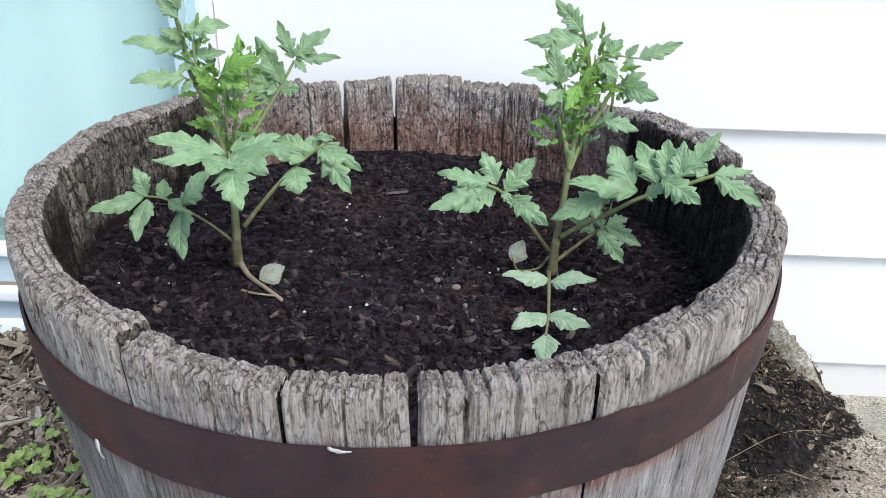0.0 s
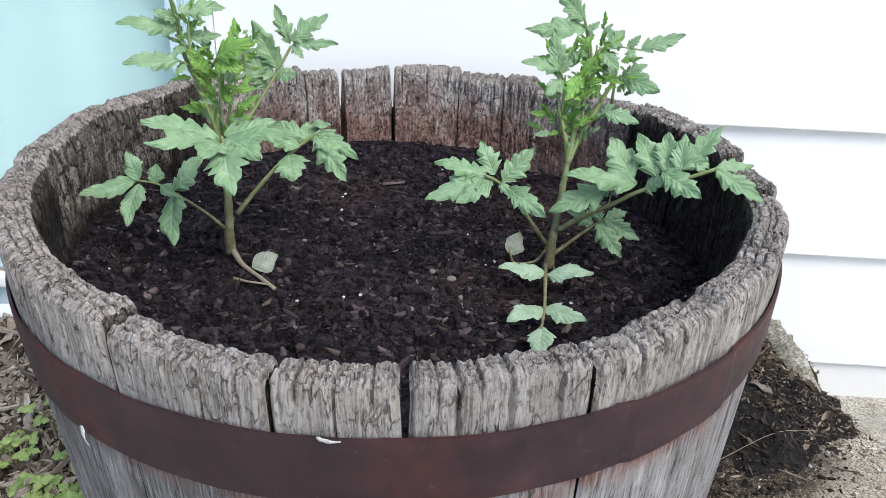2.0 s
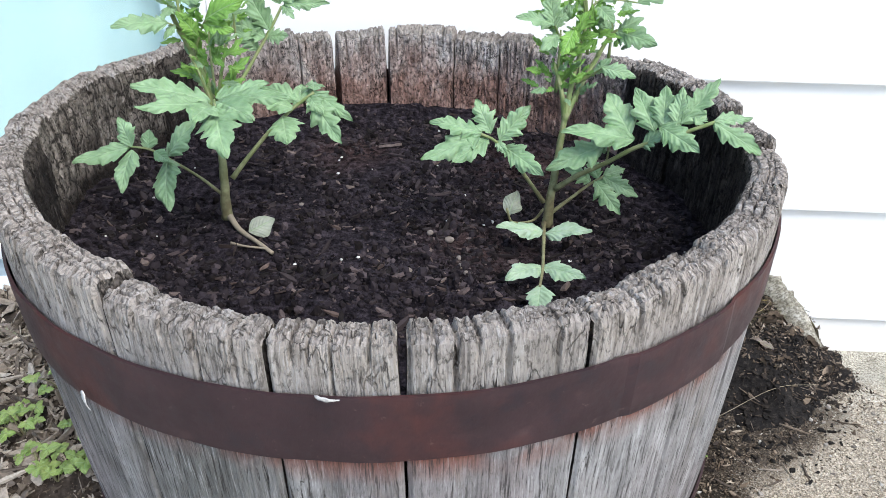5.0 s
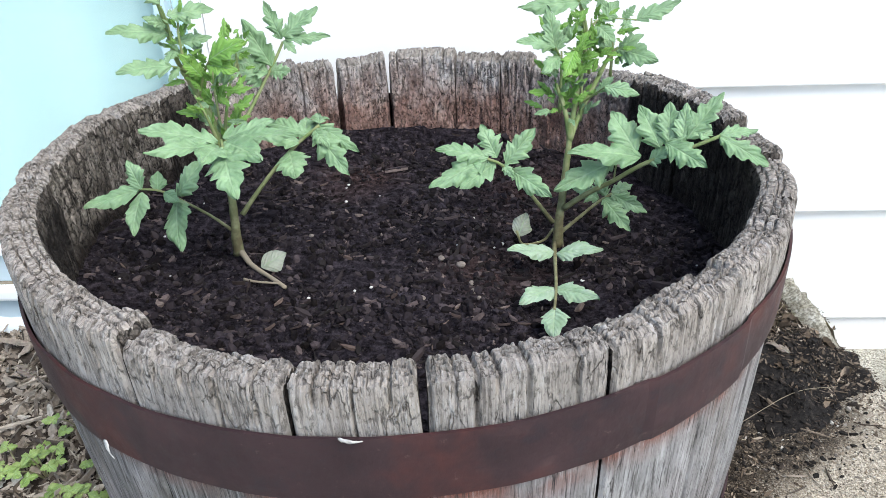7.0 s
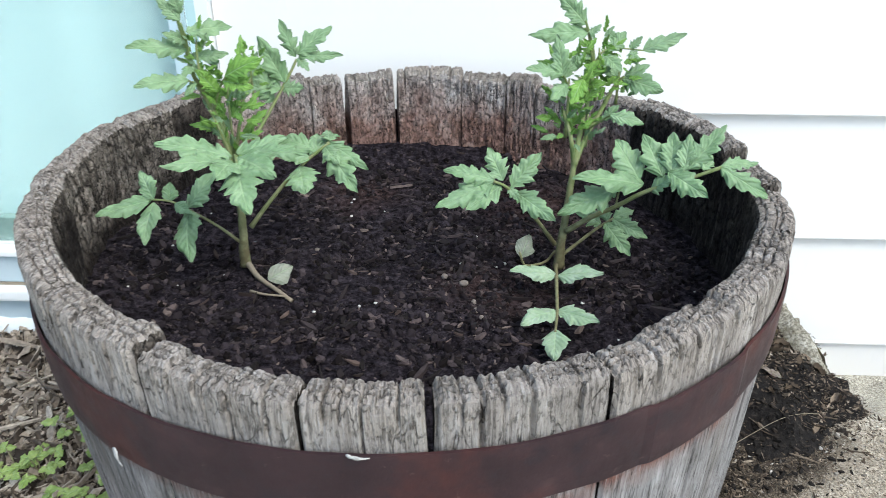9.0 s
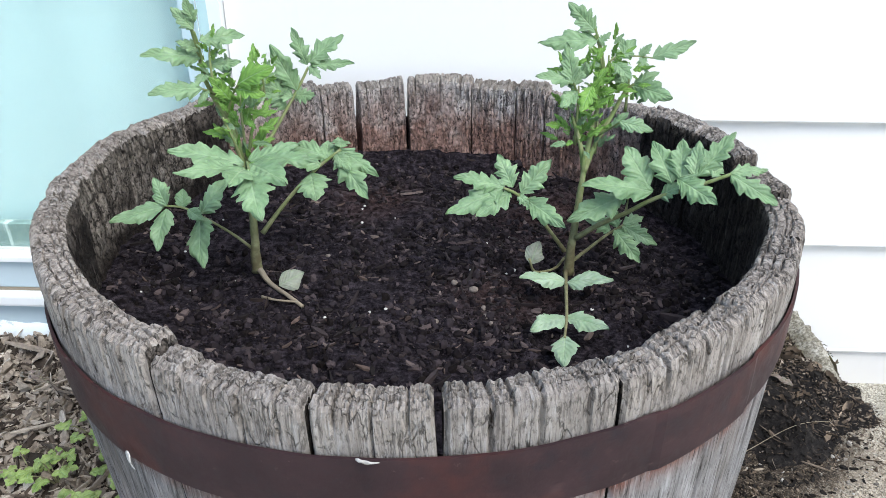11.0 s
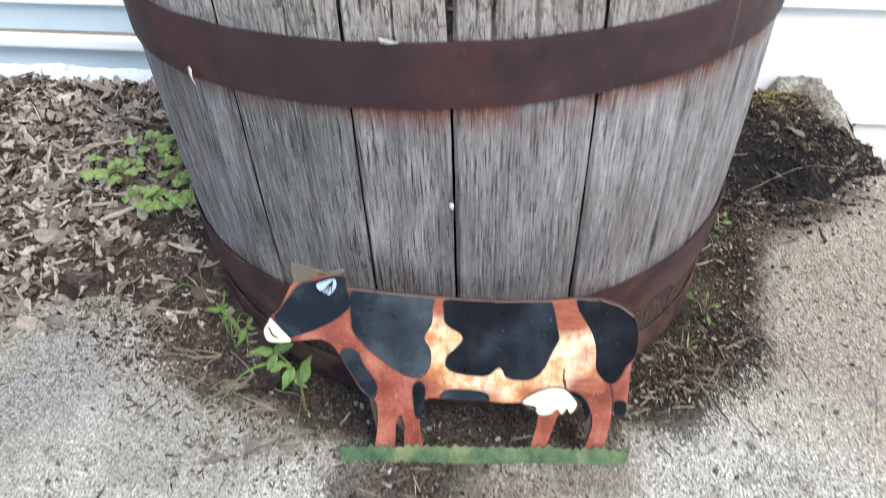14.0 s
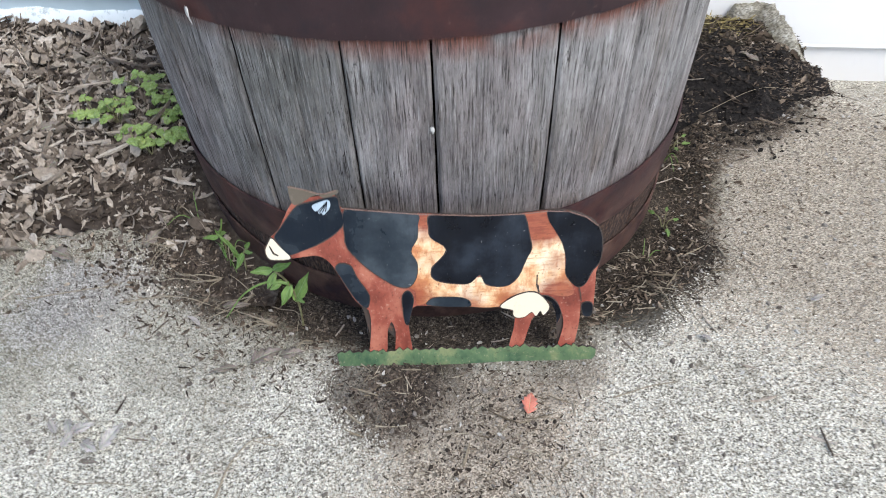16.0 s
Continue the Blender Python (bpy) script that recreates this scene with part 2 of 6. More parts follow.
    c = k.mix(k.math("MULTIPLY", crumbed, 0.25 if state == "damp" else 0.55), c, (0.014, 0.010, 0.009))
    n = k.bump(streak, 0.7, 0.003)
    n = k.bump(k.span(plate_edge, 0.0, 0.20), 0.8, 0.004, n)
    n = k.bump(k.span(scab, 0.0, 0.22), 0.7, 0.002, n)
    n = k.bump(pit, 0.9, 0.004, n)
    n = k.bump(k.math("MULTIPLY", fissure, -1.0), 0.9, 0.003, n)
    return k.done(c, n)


def rust_band():
    k = Mat("rusted_hoop", 0.6, 0.0, 0.3)
    a, b, d = k.noise(18, detail=5), k.noise(150, detail=5, rough=0.7), k.noise(42, detail=5, rough=0.7)
    c = k.ramp(a, (0.28, (0.023, 0.0125, 0.0145)), (0.5, (0.036, 0.0188, 0.0212)), (0.72, (0.054, 0.0275, 0.0295)))
    c = k.mix(k.math("MULTIPLY", k.span(d, 0.56, 0.70), 0.45), c, (0.080, 0.045, 0.043))
    c = k.mix(k.math("MULTIPLY", k.span(d, 0.46, 0.34), 0.65), c, (0.016, 0.012, 0.017))
    c = k.mix(k.math("MULTIPLY", k.span(k.noise(9, detail=5), 0.50, 0.63), 0.7), c, (0.074, 0.020, 0.015))
    c = k.mix(k.math("MULTIPLY", k.span(b, 0.64, 0.74), 0.5), c, (0.13, 0.085, 0.080))
    c = k.mix(k.math("MULTIPLY", k.span(b, 0.37, 0.30), 0.5), c, (0.014, 0.010, 0.012))
    # splashed earth and orange rust low on the tub
    splash = k.math("MULTIPLY", k.span(k.axis(2), 0.12, 0.03), k.span(k.noise(30, detail=5, rough=0.7), 0.38, 0.56))
    c = k.mix(k.math("MULTIPLY", splash, 0.75), c, k.ramp(d, (0.35, (0.060, 0.030, 0.022)), (0.65, (0.17, 0.105, 0.080))))
    return k.done(c, k.bump(b, 0.4, 0.0007, k.bump(d, 0.3, 0.0012)), k.ramp(d, (0.3, 0.46), (0.7, 0.74)))


def potting_soil():
    k = Mat("potting_soil", 0.95, spec=0.05)
    a, b = k.noise(110, detail=7, rough=0.75), k.noise(420, detail=5)
    c = k.ramp(a, (0.38, (0.0024, 0.0020, 0.0025)), (0.5, (0.0185, 0.0153, 0.0193)), (0.66, (0.066, 0.055, 0.066)))
    c = k.mix(k.math("MULTIPLY", k.span(b, 0.62, 0.72), 0.5), c, (0.085, 0.062, 0.062))
    for centre, radius in (((0.075, -0.055, 0.29), 0.040), ((0.12, 0.11, 0.29), 0.06), ((-0.06, 0.14, 0.29), 0.04)):
        c = k.mix(k.math("MULTIPLY", k.near(centre, radius, 0.03, 0.09, 22), 0.5), c, k.ramp(a, (0.38, (0.012, 0.006, 0.005)), (0.62, (0.105, 0.062, 0.052))))
    c = k.mix(k.math("MULTIPLY", k.span(b, 0.44, 0.36), 0.5), c, (0.005, 0.004, 0.0045))
    return k.done(c, k.bump(a, 0.8, 0.004, k.bump(b, 0.9, 0.003)))


def dark_heap():
    k = Mat("dark_heap", 0.95, spec=0.15)
    a, b = k.noise(120, detail=7, rough=0.75), k.noise(9, detail=4)
    c = k.ramp(a, (0.32, (0.005, 0.0045, 0.0045)), (0.55, (0.018, 0.016, 0.0152)), (0.75, (0.080, 0.066, 0.054)))
    moss = k.math("MULTIPLY", k.span(k.math("ADD", k.axis(1), k.math("MULTIPLY", b, 0.12)), 0.27, 0.36), k.span(a, 0.38, 0.60))
    c = k.mix(k.math("MULTIPLY", moss, 0.8), c, (0.19, 0.155, 0.055))
    return k.done(c, k.bump(a, 0.9, 0.005))


def by_island(name, stops, rough=0.85, grain=300, spec=0.2):
    k = Mat(name, rough, spec=spec)
    c = k.ramp(k.island(), *stops)
    g = k.noise(grain, detail=4)
    c = k.mix(k.span(g, 0.35, 0.7), k.mix(0.45, c, (0.02, 0.016, 0.013)), c)
    return k.done(c, k.bump(g, 0.5, 0.001))


def leaf_mat(name, low, mid, high):
    k = Mat(name, 0.55, spec=0.35)
    uv = k.node("ShaderNodeSeparateXYZ")
    k.link(k.co.outputs["UV"], uv.inputs[0])
    s, v = uv.outputs[0], k.math("ABSOLUTE", k.math("SUBTRACT", uv.outputs[1], 0.5))
    wave = k.math("SINE", k.math("MULTIPLY", k.math("SUBTRACT", s, k.math("MULTIPLY", v, 0.55)), 44.0))
    side = k.span(wave, 0.80, 1.0)
    rib = k.span(v, 0.045, 0.012)
    blot = k.noise(95, detail=4)
    c = k.ramp(blot, (0.25, low), (0.52, mid), (0.8, high))
    c = k.mix(k.math("MULTIPLY", k.own(), 0.35), c, high)
    c = k.mix(k.math("MULTIPLY", k.math("MAXIMUM", rib, k.math("MULTIPLY", side, 0.25)), 0.45), c, (0.30, 0.42, 0.24))
    n = k.bump(k.math("SUBTRACT", k.math("MULTIPLY", wave, -0.3), rib), 0.5, 0.0012)
    n = k.bump(k.noise(240, detail=5), 0.5, 0.0012, n)
    k.b.inputs["Subsurface Weight"].default_value = 0.12
    k.b.inputs["Subsurface Radius"].default_value = (0.002, 0.004, 0.001)
    k.b.inputs["Subsurface Scale"].default_value = 0.5
    return k.done(c, n)


def stem_mat():
    k = Mat("tomato_stem", 0.6, spec=0.3)
    z = k.axis(2)
    c = k.mix(k.span(z, 0.32, 0.40), (0.13, 0.115, 0.06), (0.16, 0.22, 0.075))
    c = k.mix(k.span(k.noise(130), 0.4, 0.7), c, (0.24, 0.25, 0.13))
    return k.done(c, k.bump(k.noise(600), 0.3, 0.0006))


def concrete():
    k = Mat("exposed_aggregate_concrete", 0.92, spec=0.2)
    stone, small = k.cells(330, out="Color"), k.cells(760, out="Color")
    dome = k.cells(330)
    hue, hue2 = k.node("ShaderNodeSeparateColor"), k.node("ShaderNodeSeparateColor")
    k.link(stone, hue.inputs[0])
    k.link(small, hue2.inputs[0])
    big = k.noise(7, detail=6, rough=0.7)
    speck = k.noise(130, detail=6, rough=0.75)
    dust = k.noise(520, detail=3)
    c = k.ramp(hue.outputs[0], (0.0, (0.05, 0.044, 0.036)), (0.22, (0.30, 0.28, 0.245)), (0.6, (0.60, 0.58, 0.535)), (1.0, (0.95, 0.94, 0.90)))
    c = k.mix(0.55, c, k.ramp(hue2.outputs[1], (0.05, (0.09, 0.08, 0.066)), (0.35, (0.46, 0.44, 0.40)), (0.9, (0.97, 0.96, 0.92))))
    c = k.mix(k.span(dust, 0.45, 0.32), c, k.mix(0.6, c, (0.10, 0.09, 0.075)))
    c = k.mix(k.span(big, 0.50, 0.68), c, k.mix(0.4, c, (0.20, 0.172, 0.132)))
    c = k.mix(k.span(k.noise(38, detail=5), 0.55, 0.68), c, k.mix(0.5, c, (0.12, 0.10, 0.075)))
    c = k.mix(0.9, c, (1.0, 0.975, 0.865), "MULTIPLY")
    salt = k.noise(430, detail=3, rough=0.7)
    c = k.mix(k.math("MULTIPLY", k.span(salt, 0.55, 0.62), 0.5), c, (0.96, 0.94, 0.89))
    c = k.mix(k.math("MULTIPLY", k.span(salt, 0.44, 0.39), 0.85), c, (0.08, 0.069, 0.055))
    # earth and rotted leaf washed out round the tub, with a crumbly outline
    crumb = k.math("ADD", k.math("MULTIPLY", speck, 0.6), k.math("MULTIPLY", hue2.outputs[0], 0.35))
    earth = k.ramp(crumb, (0.26, (0.012, 0.010, 0.008)), (0.46, (0.046, 0.035, 0.026)), (0.62, (0.125, 0.098, 0.072)), (0.76, (0.40, 0.35, 0.29)))
    loam = k.ramp(crumb, (0.30, (0.007, 0.006, 0.005)), (0.50, (0.026, 0.021, 0.015)), (0.66, (0.075, 0.060, 0.042)), (0.78, (0.34, 0.30, 0.24)))
    tanned = k.ramp(crumb, (0.28, (0.07, 0.052, 0.036)), (0.46, (0.25, 0.20, 0.145)), (0.66, (0.62, 0.54, 0.43)))
    mossy = k.ramp(crumb, (0.28, (0.07, 0.066, 0.045)), (0.46, (0.23, 0.21, 0.155)), (0.66, (0.56, 0.53, 0.45)))
    lilac = k.ramp(crumb, (0.28, (0.09, 0.082, 0.085)), (0.46, (0.27, 0.255, 0.26)), (0.66, (0.60, 0.58, 0.58)))
    ragged = k.math("MULTIPLY", k.math("SUBTRACT", k.math("ADD", k.math("MULTIPLY", speck, 0.6), k.math("MULTIPLY", hue2.outputs[0], 0.4)), 0.48), 1.5)
    for centre, radius, soft, wobble, size, force, stain in (
            ((0.48, -0.10, 0), 0.25, 0.12, 0.30, 7, 0.72, tanned), ((-0.42, -0.30, 0), 0.15, 0.08, 0.22, 9, 0.75, mossy), ((0.10, -0.52, 0), 0.10, 0.08, 0.24, 9, 0.45, tanned), ((0.07, -0.44, 0), 0.085, 0.03, 0.12, 14, 0.72, tanned),
            ((0.15, -0.38, 0), 0.05, 0.03, 0.10, 16, 0.6, tanned), ((-0.34, -0.31, 0), 0.06, 0.05, 0.14, 12, 0.5, lilac), ((-0.20, -0.36, 0), 0.09, 0.06, 0.18, 12, 0.5, mossy),
            ((0.02, -0.04, 0), 0.345, 0.035, 0.12, 11, 0.75, mossy), ((0.03, -0.04, 0), 0.318, 0.018, 0.085, 13, 0.96, earth), ((-0.012, -0.408, 0), 0.048, 0.018, 0.07, 19, 0.80, earth), ((0.02, -0.385, 0), 0.04, 0.02, 0.06, 19, 0.75, earth),
            ((0.24, -0.20, 0), 0.085, 0.022, 0.07, 14, 0.95, loam), ((0.30, -0.03, 0), 0.05, 0.025, 0.07, 14, 0.8, loam), ((0.232, -0.285, 0), 0.036, 0.022, 0.06, 16, 0.8, loam), ((0.345, 0.14, 0), 0.155, 0.03, 0.09, 13, 0.96, earth), ((0.45, 0.10, 0), 0.05, 0.03, 0.09, 15, 0.6, earth),
            ((-0.19, -0.235, 0), 0.085, 0.03, 0.11, 15, 0.85, earth), ((0.06, -0.405, 0), 0.05, 0.03, 0.10, 17, 0.25, earth), ((0.16, -0.36, 0), 0.035, 0.02, 0.07, 17, 0.4, earth)):
        mask = k.span(k.math("ADD", k.near(centre, radius, soft, wobble, size), ragged), 0.40, 0.58)
        c = k.mix(k.math("MULTIPLY", mask, force), c, stain)
    n = k.bump(dome, 0.7, 0.0025)
    n = k.bump(dust, 0.7, 0.002, n)
    n = k.bump(speck, 0.5, 0.003, n)
    return k.done(c, n)


def mulch_bed_mat():
    k = Mat("mulch_earth", 0.95, spec=0.15)
    a = k.noise(90, detail=6)
    c = k.ramp(a, (0.3, (0.018, 0.014, 0.011)), (0.55, (0.06, 0.047, 0.037)), (0.78, (0.16, 0.135, 0.11)))
    return k.done(c, k.bump(a, 0.9, 0.006))


def paint(name, base, dirt, rough=0.45, amount=0.3):
    k = Mat(name, rough, spec=0.4)
    a, b = k.noise(6, detail=5), k.noise(70, (1, 1, 0.3), 5)
    c = k.mix(k.math("MULTIPLY", k.span(a, 0.5, 0.8), amount), base, dirt)
    c = k.mix(k.math("MULTIPLY", k.span(b, 0.62, 0.8), amount), c, dirt)
    return k.done(c, k.bump(b, 0.12, 0.0006))


def streaked_sill():
    """Grey-green paint with white runs down it."""
    k = Mat("green_grey_sill", 0.6, spec=0.3)
    run, blot = k.noise(1, (55, 55, 6), 4, 0.6), k.noise(14, detail=4)
    c = k.mix(k.span(blot, 0.4, 0.65), (0.17, 0.26, 0.25), (0.30, 0.40, 0.39))
    c = k.mix(k.math("MULTIPLY", k.span(run, 0.56, 0.64), 0.85), c, (0.66, 0.76, 0.76))
    return k.done(c)


def worn_paint(name, base, under, amount, rough=0.42):
    """Enamel worn through in patches to what lies under it."""
    k = Mat(name, rough, spec=0.45)
    a, b = k.noise(45, detail=6, rough=0.75), k.noise(260, (1, 1, 0.5), 4)
    c = k.mix(k.span(a, 0.66 - amount, 0.74 - amount), base, under)
    c = k.mix(k.math("MULTIPLY", k.span(b, 0.6, 0.75), 0.5), c, under)
    return k.done(c, k.bump(a, 0.25, 0.0006), k.ramp(a, (0.4, rough), (0.7, 0.75)))


def smeared_paint(name, low, mid, high, size):
    """Enamel brushed on unevenly, in cloudy smears with fine chips."""
    k = Mat(name, 0.45, spec=0.4)
    a, b = k.noise(size, (1, 1, 0.6), 5, 0.65), k.noise(340, detail=4)
    c = k.ramp(a, (0.34, low), (0.5, mid), (0.66, high))
    c = k.mix(k.math("MULTIPLY", k.span(b, 0.60, 0.72), 0.5), c, k.mix(0.6, high, (0.6, 0.45, 0.35)))
    c = k.mix(k.math("MULTIPLY", k.span(b, 0.40, 0.32), 0.6), c, k.mix(0.7, low, (0.03, 0.02, 0.015)))
    return k.done(c, k.bump(a, 0.3, 0.001), k.ramp(a, (0.4, 0.38), (0.7, 0.65)))


def cloudy_paint(name, low, mid, high):
    """Blue-black enamel gone cloudy, with small chips."""
    k = Mat(name, 0.32, spec=0.24)
    a, b = k.noise(17, detail=5), k.noise(300, detail=3)
    c = k.ramp(a, (0.38, low), (0.52, mid), (0.66, high))
    c = k.mix(k.math("MULTIPLY", k.span(b, 0.70, 0.76), 0.7), c, (0.25, 0.25, 0.25))
    return k.done(c, k.bump(k.noise(48, detail=4), 0.45, 0.0016), k.ramp(a, (0.4, 0.24), (0.7, 0.5)))


def stained_paint():
    """Cream enamel stained by rust from the edges and in long runs."""
    k = Mat("cream_enamel", 0.45, spec=0.4)
    a, b = k.noise(26, detail=5, rough=0.65), k.noise(330, detail=4)
    run, brush = k.noise(1, (150, 150, 40), 4, 0.65), k.noise(1, (60, 60, 420), 4, 0.7)
    c = k.ramp(a, (0.40, (0.86, 0.72, 0.51)), (0.51, (0.79, 0.53, 0.30)), (0.59, (0.58, 0.25, 0.105)), (0.68, (0.38, 0.115, 0.052)))
    c = k.mix(k.math("MULTIPLY", k.span(run, 0.51, 0.64), 0.62), c, (0.52, 0.20, 0.08))
    c = k.mix(k.math("MULTIPLY", k.span(brush, 0.52, 0.66), 0.62), c, (0.48, 0.17, 0.065))
    # rust-red smears where the brown coat was brushed over the cream
    for centre, radius, force in (((0.128, -0.324, 0.147), 0.024, 0.97), ((0.142, -0.330, 0.103), 0.009, 0.6), ((0.148, -0.338, 0.074), 0.019, 0.93), ((0.027, -0.331, 0.152), 0.017, 0.96), ((0.025, -0.338, 0.112), 0.007, 0.5),
                                  ((0.018, -0.349, 0.074), 0.014, 0.75), ((0.065, -0.350, 0.064), 0.013, 0.75), ((0.105, -0.345, 0.068), 0.012, 0.6), ((0.045, -0.349, 0.066), 0.010, 0.6)):
        c = k.mix(k.math("MULTIPLY", k.near(centre, radius, 0.007, 0.020, 70), force), c, k.mix(k.span(brush, 0.4, 0.6), (0.33, 0.088, 0.044), (0.22, 0.050, 0.030)))
    c = k.mix(k.math("MULTIPLY", k.span(b, 0.62, 0.70), 0.8), c, (0.20, 0.075, 0.035))
    return k.done(c, k.bump(b, 0.25, 0.0005))


def crumbling():
    k = Mat("crumbling_concrete", 0.95, spec=0.15)
    a, b = k.noise(55, detail=6, rough=0.75), k.noise(260, detail=5)
    c = k.ramp(a, (0.32, (0.10, 0.085, 0.06)), (0.48, (0.33, 0.31, 0.25)), (0.7, (0.58, 0.56, 0.50)))
    c = k.mix(k.math("MULTIPLY", k.span(b, 0.55, 0.42), 0.7), c, (0.09, 0.08, 0.06))
    c = k.mix(k.math("MULTIPLY", k.span(k.noise(20), 0.55, 0.68), 0.5), c, (0.24, 0.22, 0.09))
    return k.done(c, k.bump(a, 0.9, 0.006))


def glass_mat():
    m = bpy.data.materials.new("window_glass")
    m.use_nodes = True
    b = m.node_tree.nodes["Principled BSDF"]
    b.inputs["Base Color"].default_value = (0.93, 0.99, 0.98, 1)
    b.inputs["Roughness"].default_value = 0.02
    b.inputs["Transmission Weight"].default_value = 1.0
    return m


M_OUT, M_HOOP, M_SOIL = wood_outer(), rust_band(), potting_soil()
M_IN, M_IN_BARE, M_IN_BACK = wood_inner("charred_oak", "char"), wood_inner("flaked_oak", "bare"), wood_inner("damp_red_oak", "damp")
M_CLOD = by_island("soil_crumb", ((0.0, (0.003, 0.0024, 0.003)), (0.5, (0.0170, 0.0140, 0.0178)), (0.9, (0.037, 0.0305, 0.0370)), (1.0, (0.090, 0.072, 0.078))), spec=0.06)
M_CHIP = by_island("bark_chips", ((0.0, (0.004, 0.0030, 0.0036)), (0.4, (0.020, 0.0148, 0.0168)), (0.75, (0.066, 0.050, 0.053)), (0.94, (0.125, 0.095, 0.092)), (1.0, (0.20, 0.155, 0.135))))
M_MULCH = by_island("leaf_litter", ((0.0, (0.030, 0.022, 0.018)), (0.30, (0.21, 0.172, 0.138)), (0.70, (0.42, 0.360, 0.295)), (1.0, (0.60, 0.535, 0.455))), grain=240)
M_EARTH = by_island("earth_crumbs", ((0.0, (0.016, 0.012, 0.010)), (0.5, (0.05, 0.038, 0.029)), (0.85, (0.13, 0.10, 0.078)), (1.0, (0.24, 0.20, 0.16))))
M_FINES = by_island("fine_litter", ((0.0, (0.03, 0.022, 0.016)), (0.5, (0.10, 0.075, 0.055)), (0.9, (0.24, 0.19, 0.145)), (1.0, (0.45, 0.39, 0.32))))
M_LEAFBIT = by_island("leaf_bits", ((0.0, (0.05, 0.036, 0.025)), (0.5, (0.16, 0.12, 0.085)), (0.85, (0.34, 0.27, 0.20)), (1.0, (0.55, 0.47, 0.37))))
M_STRAW = by_island("pale_straw", ((0.0, (0.14, 0.11, 0.075)), (0.5, (0.30, 0.25, 0.175)), (1.0, (0.52, 0.46, 0.35))))
M_YELLOW = by_island("yellow_straw", ((0.0, (0.16, 0.12, 0.045)), (0.5, (0.36, 0.29, 0.12)), (1.0, (0.58, 0.50, 0.26))))
M_GRIT = by_island("loose_grit", ((0.0, (0.12, 0.10, 0.085)), (0.5, (0.34, 0.31, 0.27)), (1.0, (0.62, 0.60, 0.55))))
M_BARK = by_island("brown_bark", ((0.0, (0.020, 0.014, 0.013)), (0.6, (0.055, 0.038, 0.034)), (1.0, (0.14, 0.10, 0.085))))
M_STONE = by_island("pale_pebble", ((0.0, (0.11, 0.090, 0.080)), (1.0, (0.24, 0.205, 0.18))), 0.8)
M_PERLITE = by_island("perlite", ((0.0, (0.50, 0.48, 0.45)), (1.0, (0.74, 0.73, 0.70))), 0.9)
leaf_green = leaf_mat("tomato_leaf", (0.092, 0.170, 0.074), (0.168, 0.275, 0.138), (0.275, 0.395, 0.228))
leaf_young = leaf_mat("young_tomato_leaf", (0.078, 0.180, 0.030), (0.14, 0.285, 0.050), (0.225, 0.385, 0.085))
leaf_pale = leaf_mat("pale_tomato_leaf", (0.15, 0.25, 0.13), (0.25, 0.36, 0.23), (0.38, 0.47, 0.36))
leaf_wan = leaf_mat("withered_leaf", (0.13, 0.15, 0.11), (0.22, 0.245, 0.19), (0.33, 0.35, 0.28))
M_STEM = stem_mat()
M_DRYSTEM = paint("dry_stem", (0.26, 0.22, 0.16), (0.13, 0.11, 0.08), 0.8)
clover_green = leaf_mat("clover_leaf", (0.085, 0.15, 0.028), (0.20, 0.29, 0.072), (0.40, 0.48, 0.19))
weed_green = leaf_mat("weed_leaf", (0.06, 0.13, 0.025), (0.12, 0.21, 0.05), (0.21, 0.31, 0.10))
dead_brown = leaf_mat("dead_leaf", (0.06, 0.045, 0.036), (0.135, 0.107, 0.088), (0.24, 0.20, 0.17))
dead_pale = leaf_mat("bleached_leaf", (0.19, 0.172, 0.165), (0.32, 0.295, 0.28), (0.47, 0.44, 0.405))
dead_red = leaf_mat("red_leaf", (0.42, 0.11, 0.075), (0.55, 0.17, 0.12), (0.62, 0.26, 0.19))
M_MOUND = by_island("black_earth", ((0.0, (0.004, 0.0036, 0.0034)), (0.6, (0.012, 0.0105, 0.0095)), (0.9, (0.045, 0.035, 0.028)), (1.0, (0.15, 0.115, 0.085))))
M_HEAP = dark_heap()
M_CONCRETE, M_BED = concrete(), mulch_bed_mat()
M_SIDING = paint("white_siding", (0.80, 0.80, 0.79), (0.66, 0.65, 0.62), 0.45, 0.15)
M_FRAME = paint("pale_blue_frame", (0.47, 0.565, 0.615), (0.36, 0.44, 0.47), 0.5, 0.6)
M_SKIRT = worn_paint("flaking_white_paint", (0.72, 0.78, 0.80), (0.40, 0.46, 0.48), 0.10, 0.6)
M_WHITE = paint("white_trim", (0.80, 0.82, 0.83), (0.55, 0.56, 0.55), 0.5, 0.35)
M_RETURN = paint("pale_return", (0.46, 0.60, 0.66), (0.42, 0.56, 0.62), 0.5, 0.3)
M_CURTAIN = paint("pale_cyan_curtain", (0.47, 0.64, 0.67), (0.42, 0.59, 0.62), 0.8, 0.4)
M_INNER = streaked_sill()
M_ROOM = paint("room_wall", (0.5, 0.55, 0.55), (0.4, 0.45, 0.45), 0.8)
M_FOOTING = crumbling()
M_GLASS = glass_mat()
M_COWRED = smeared_paint("rust_red_enamel", (0.150, 0.033, 0.022), (0.270, 0.066, 0.042), (0.40, 0.140, 0.088), 38)
M_COWBLACK = cloudy_paint("blue_black_enamel", (0.0018, 0.0025, 0.005), (0.005, 0.007, 0.012), (0.020, 0.027, 0.038))
M_COWGREY = cloudy_paint("blue_grey_enamel", (0.007, 0.012, 0.020), (0.026, 0.036, 0.046), (0.062, 0.077, 0.090))
M_COWCREAM = stained_paint()
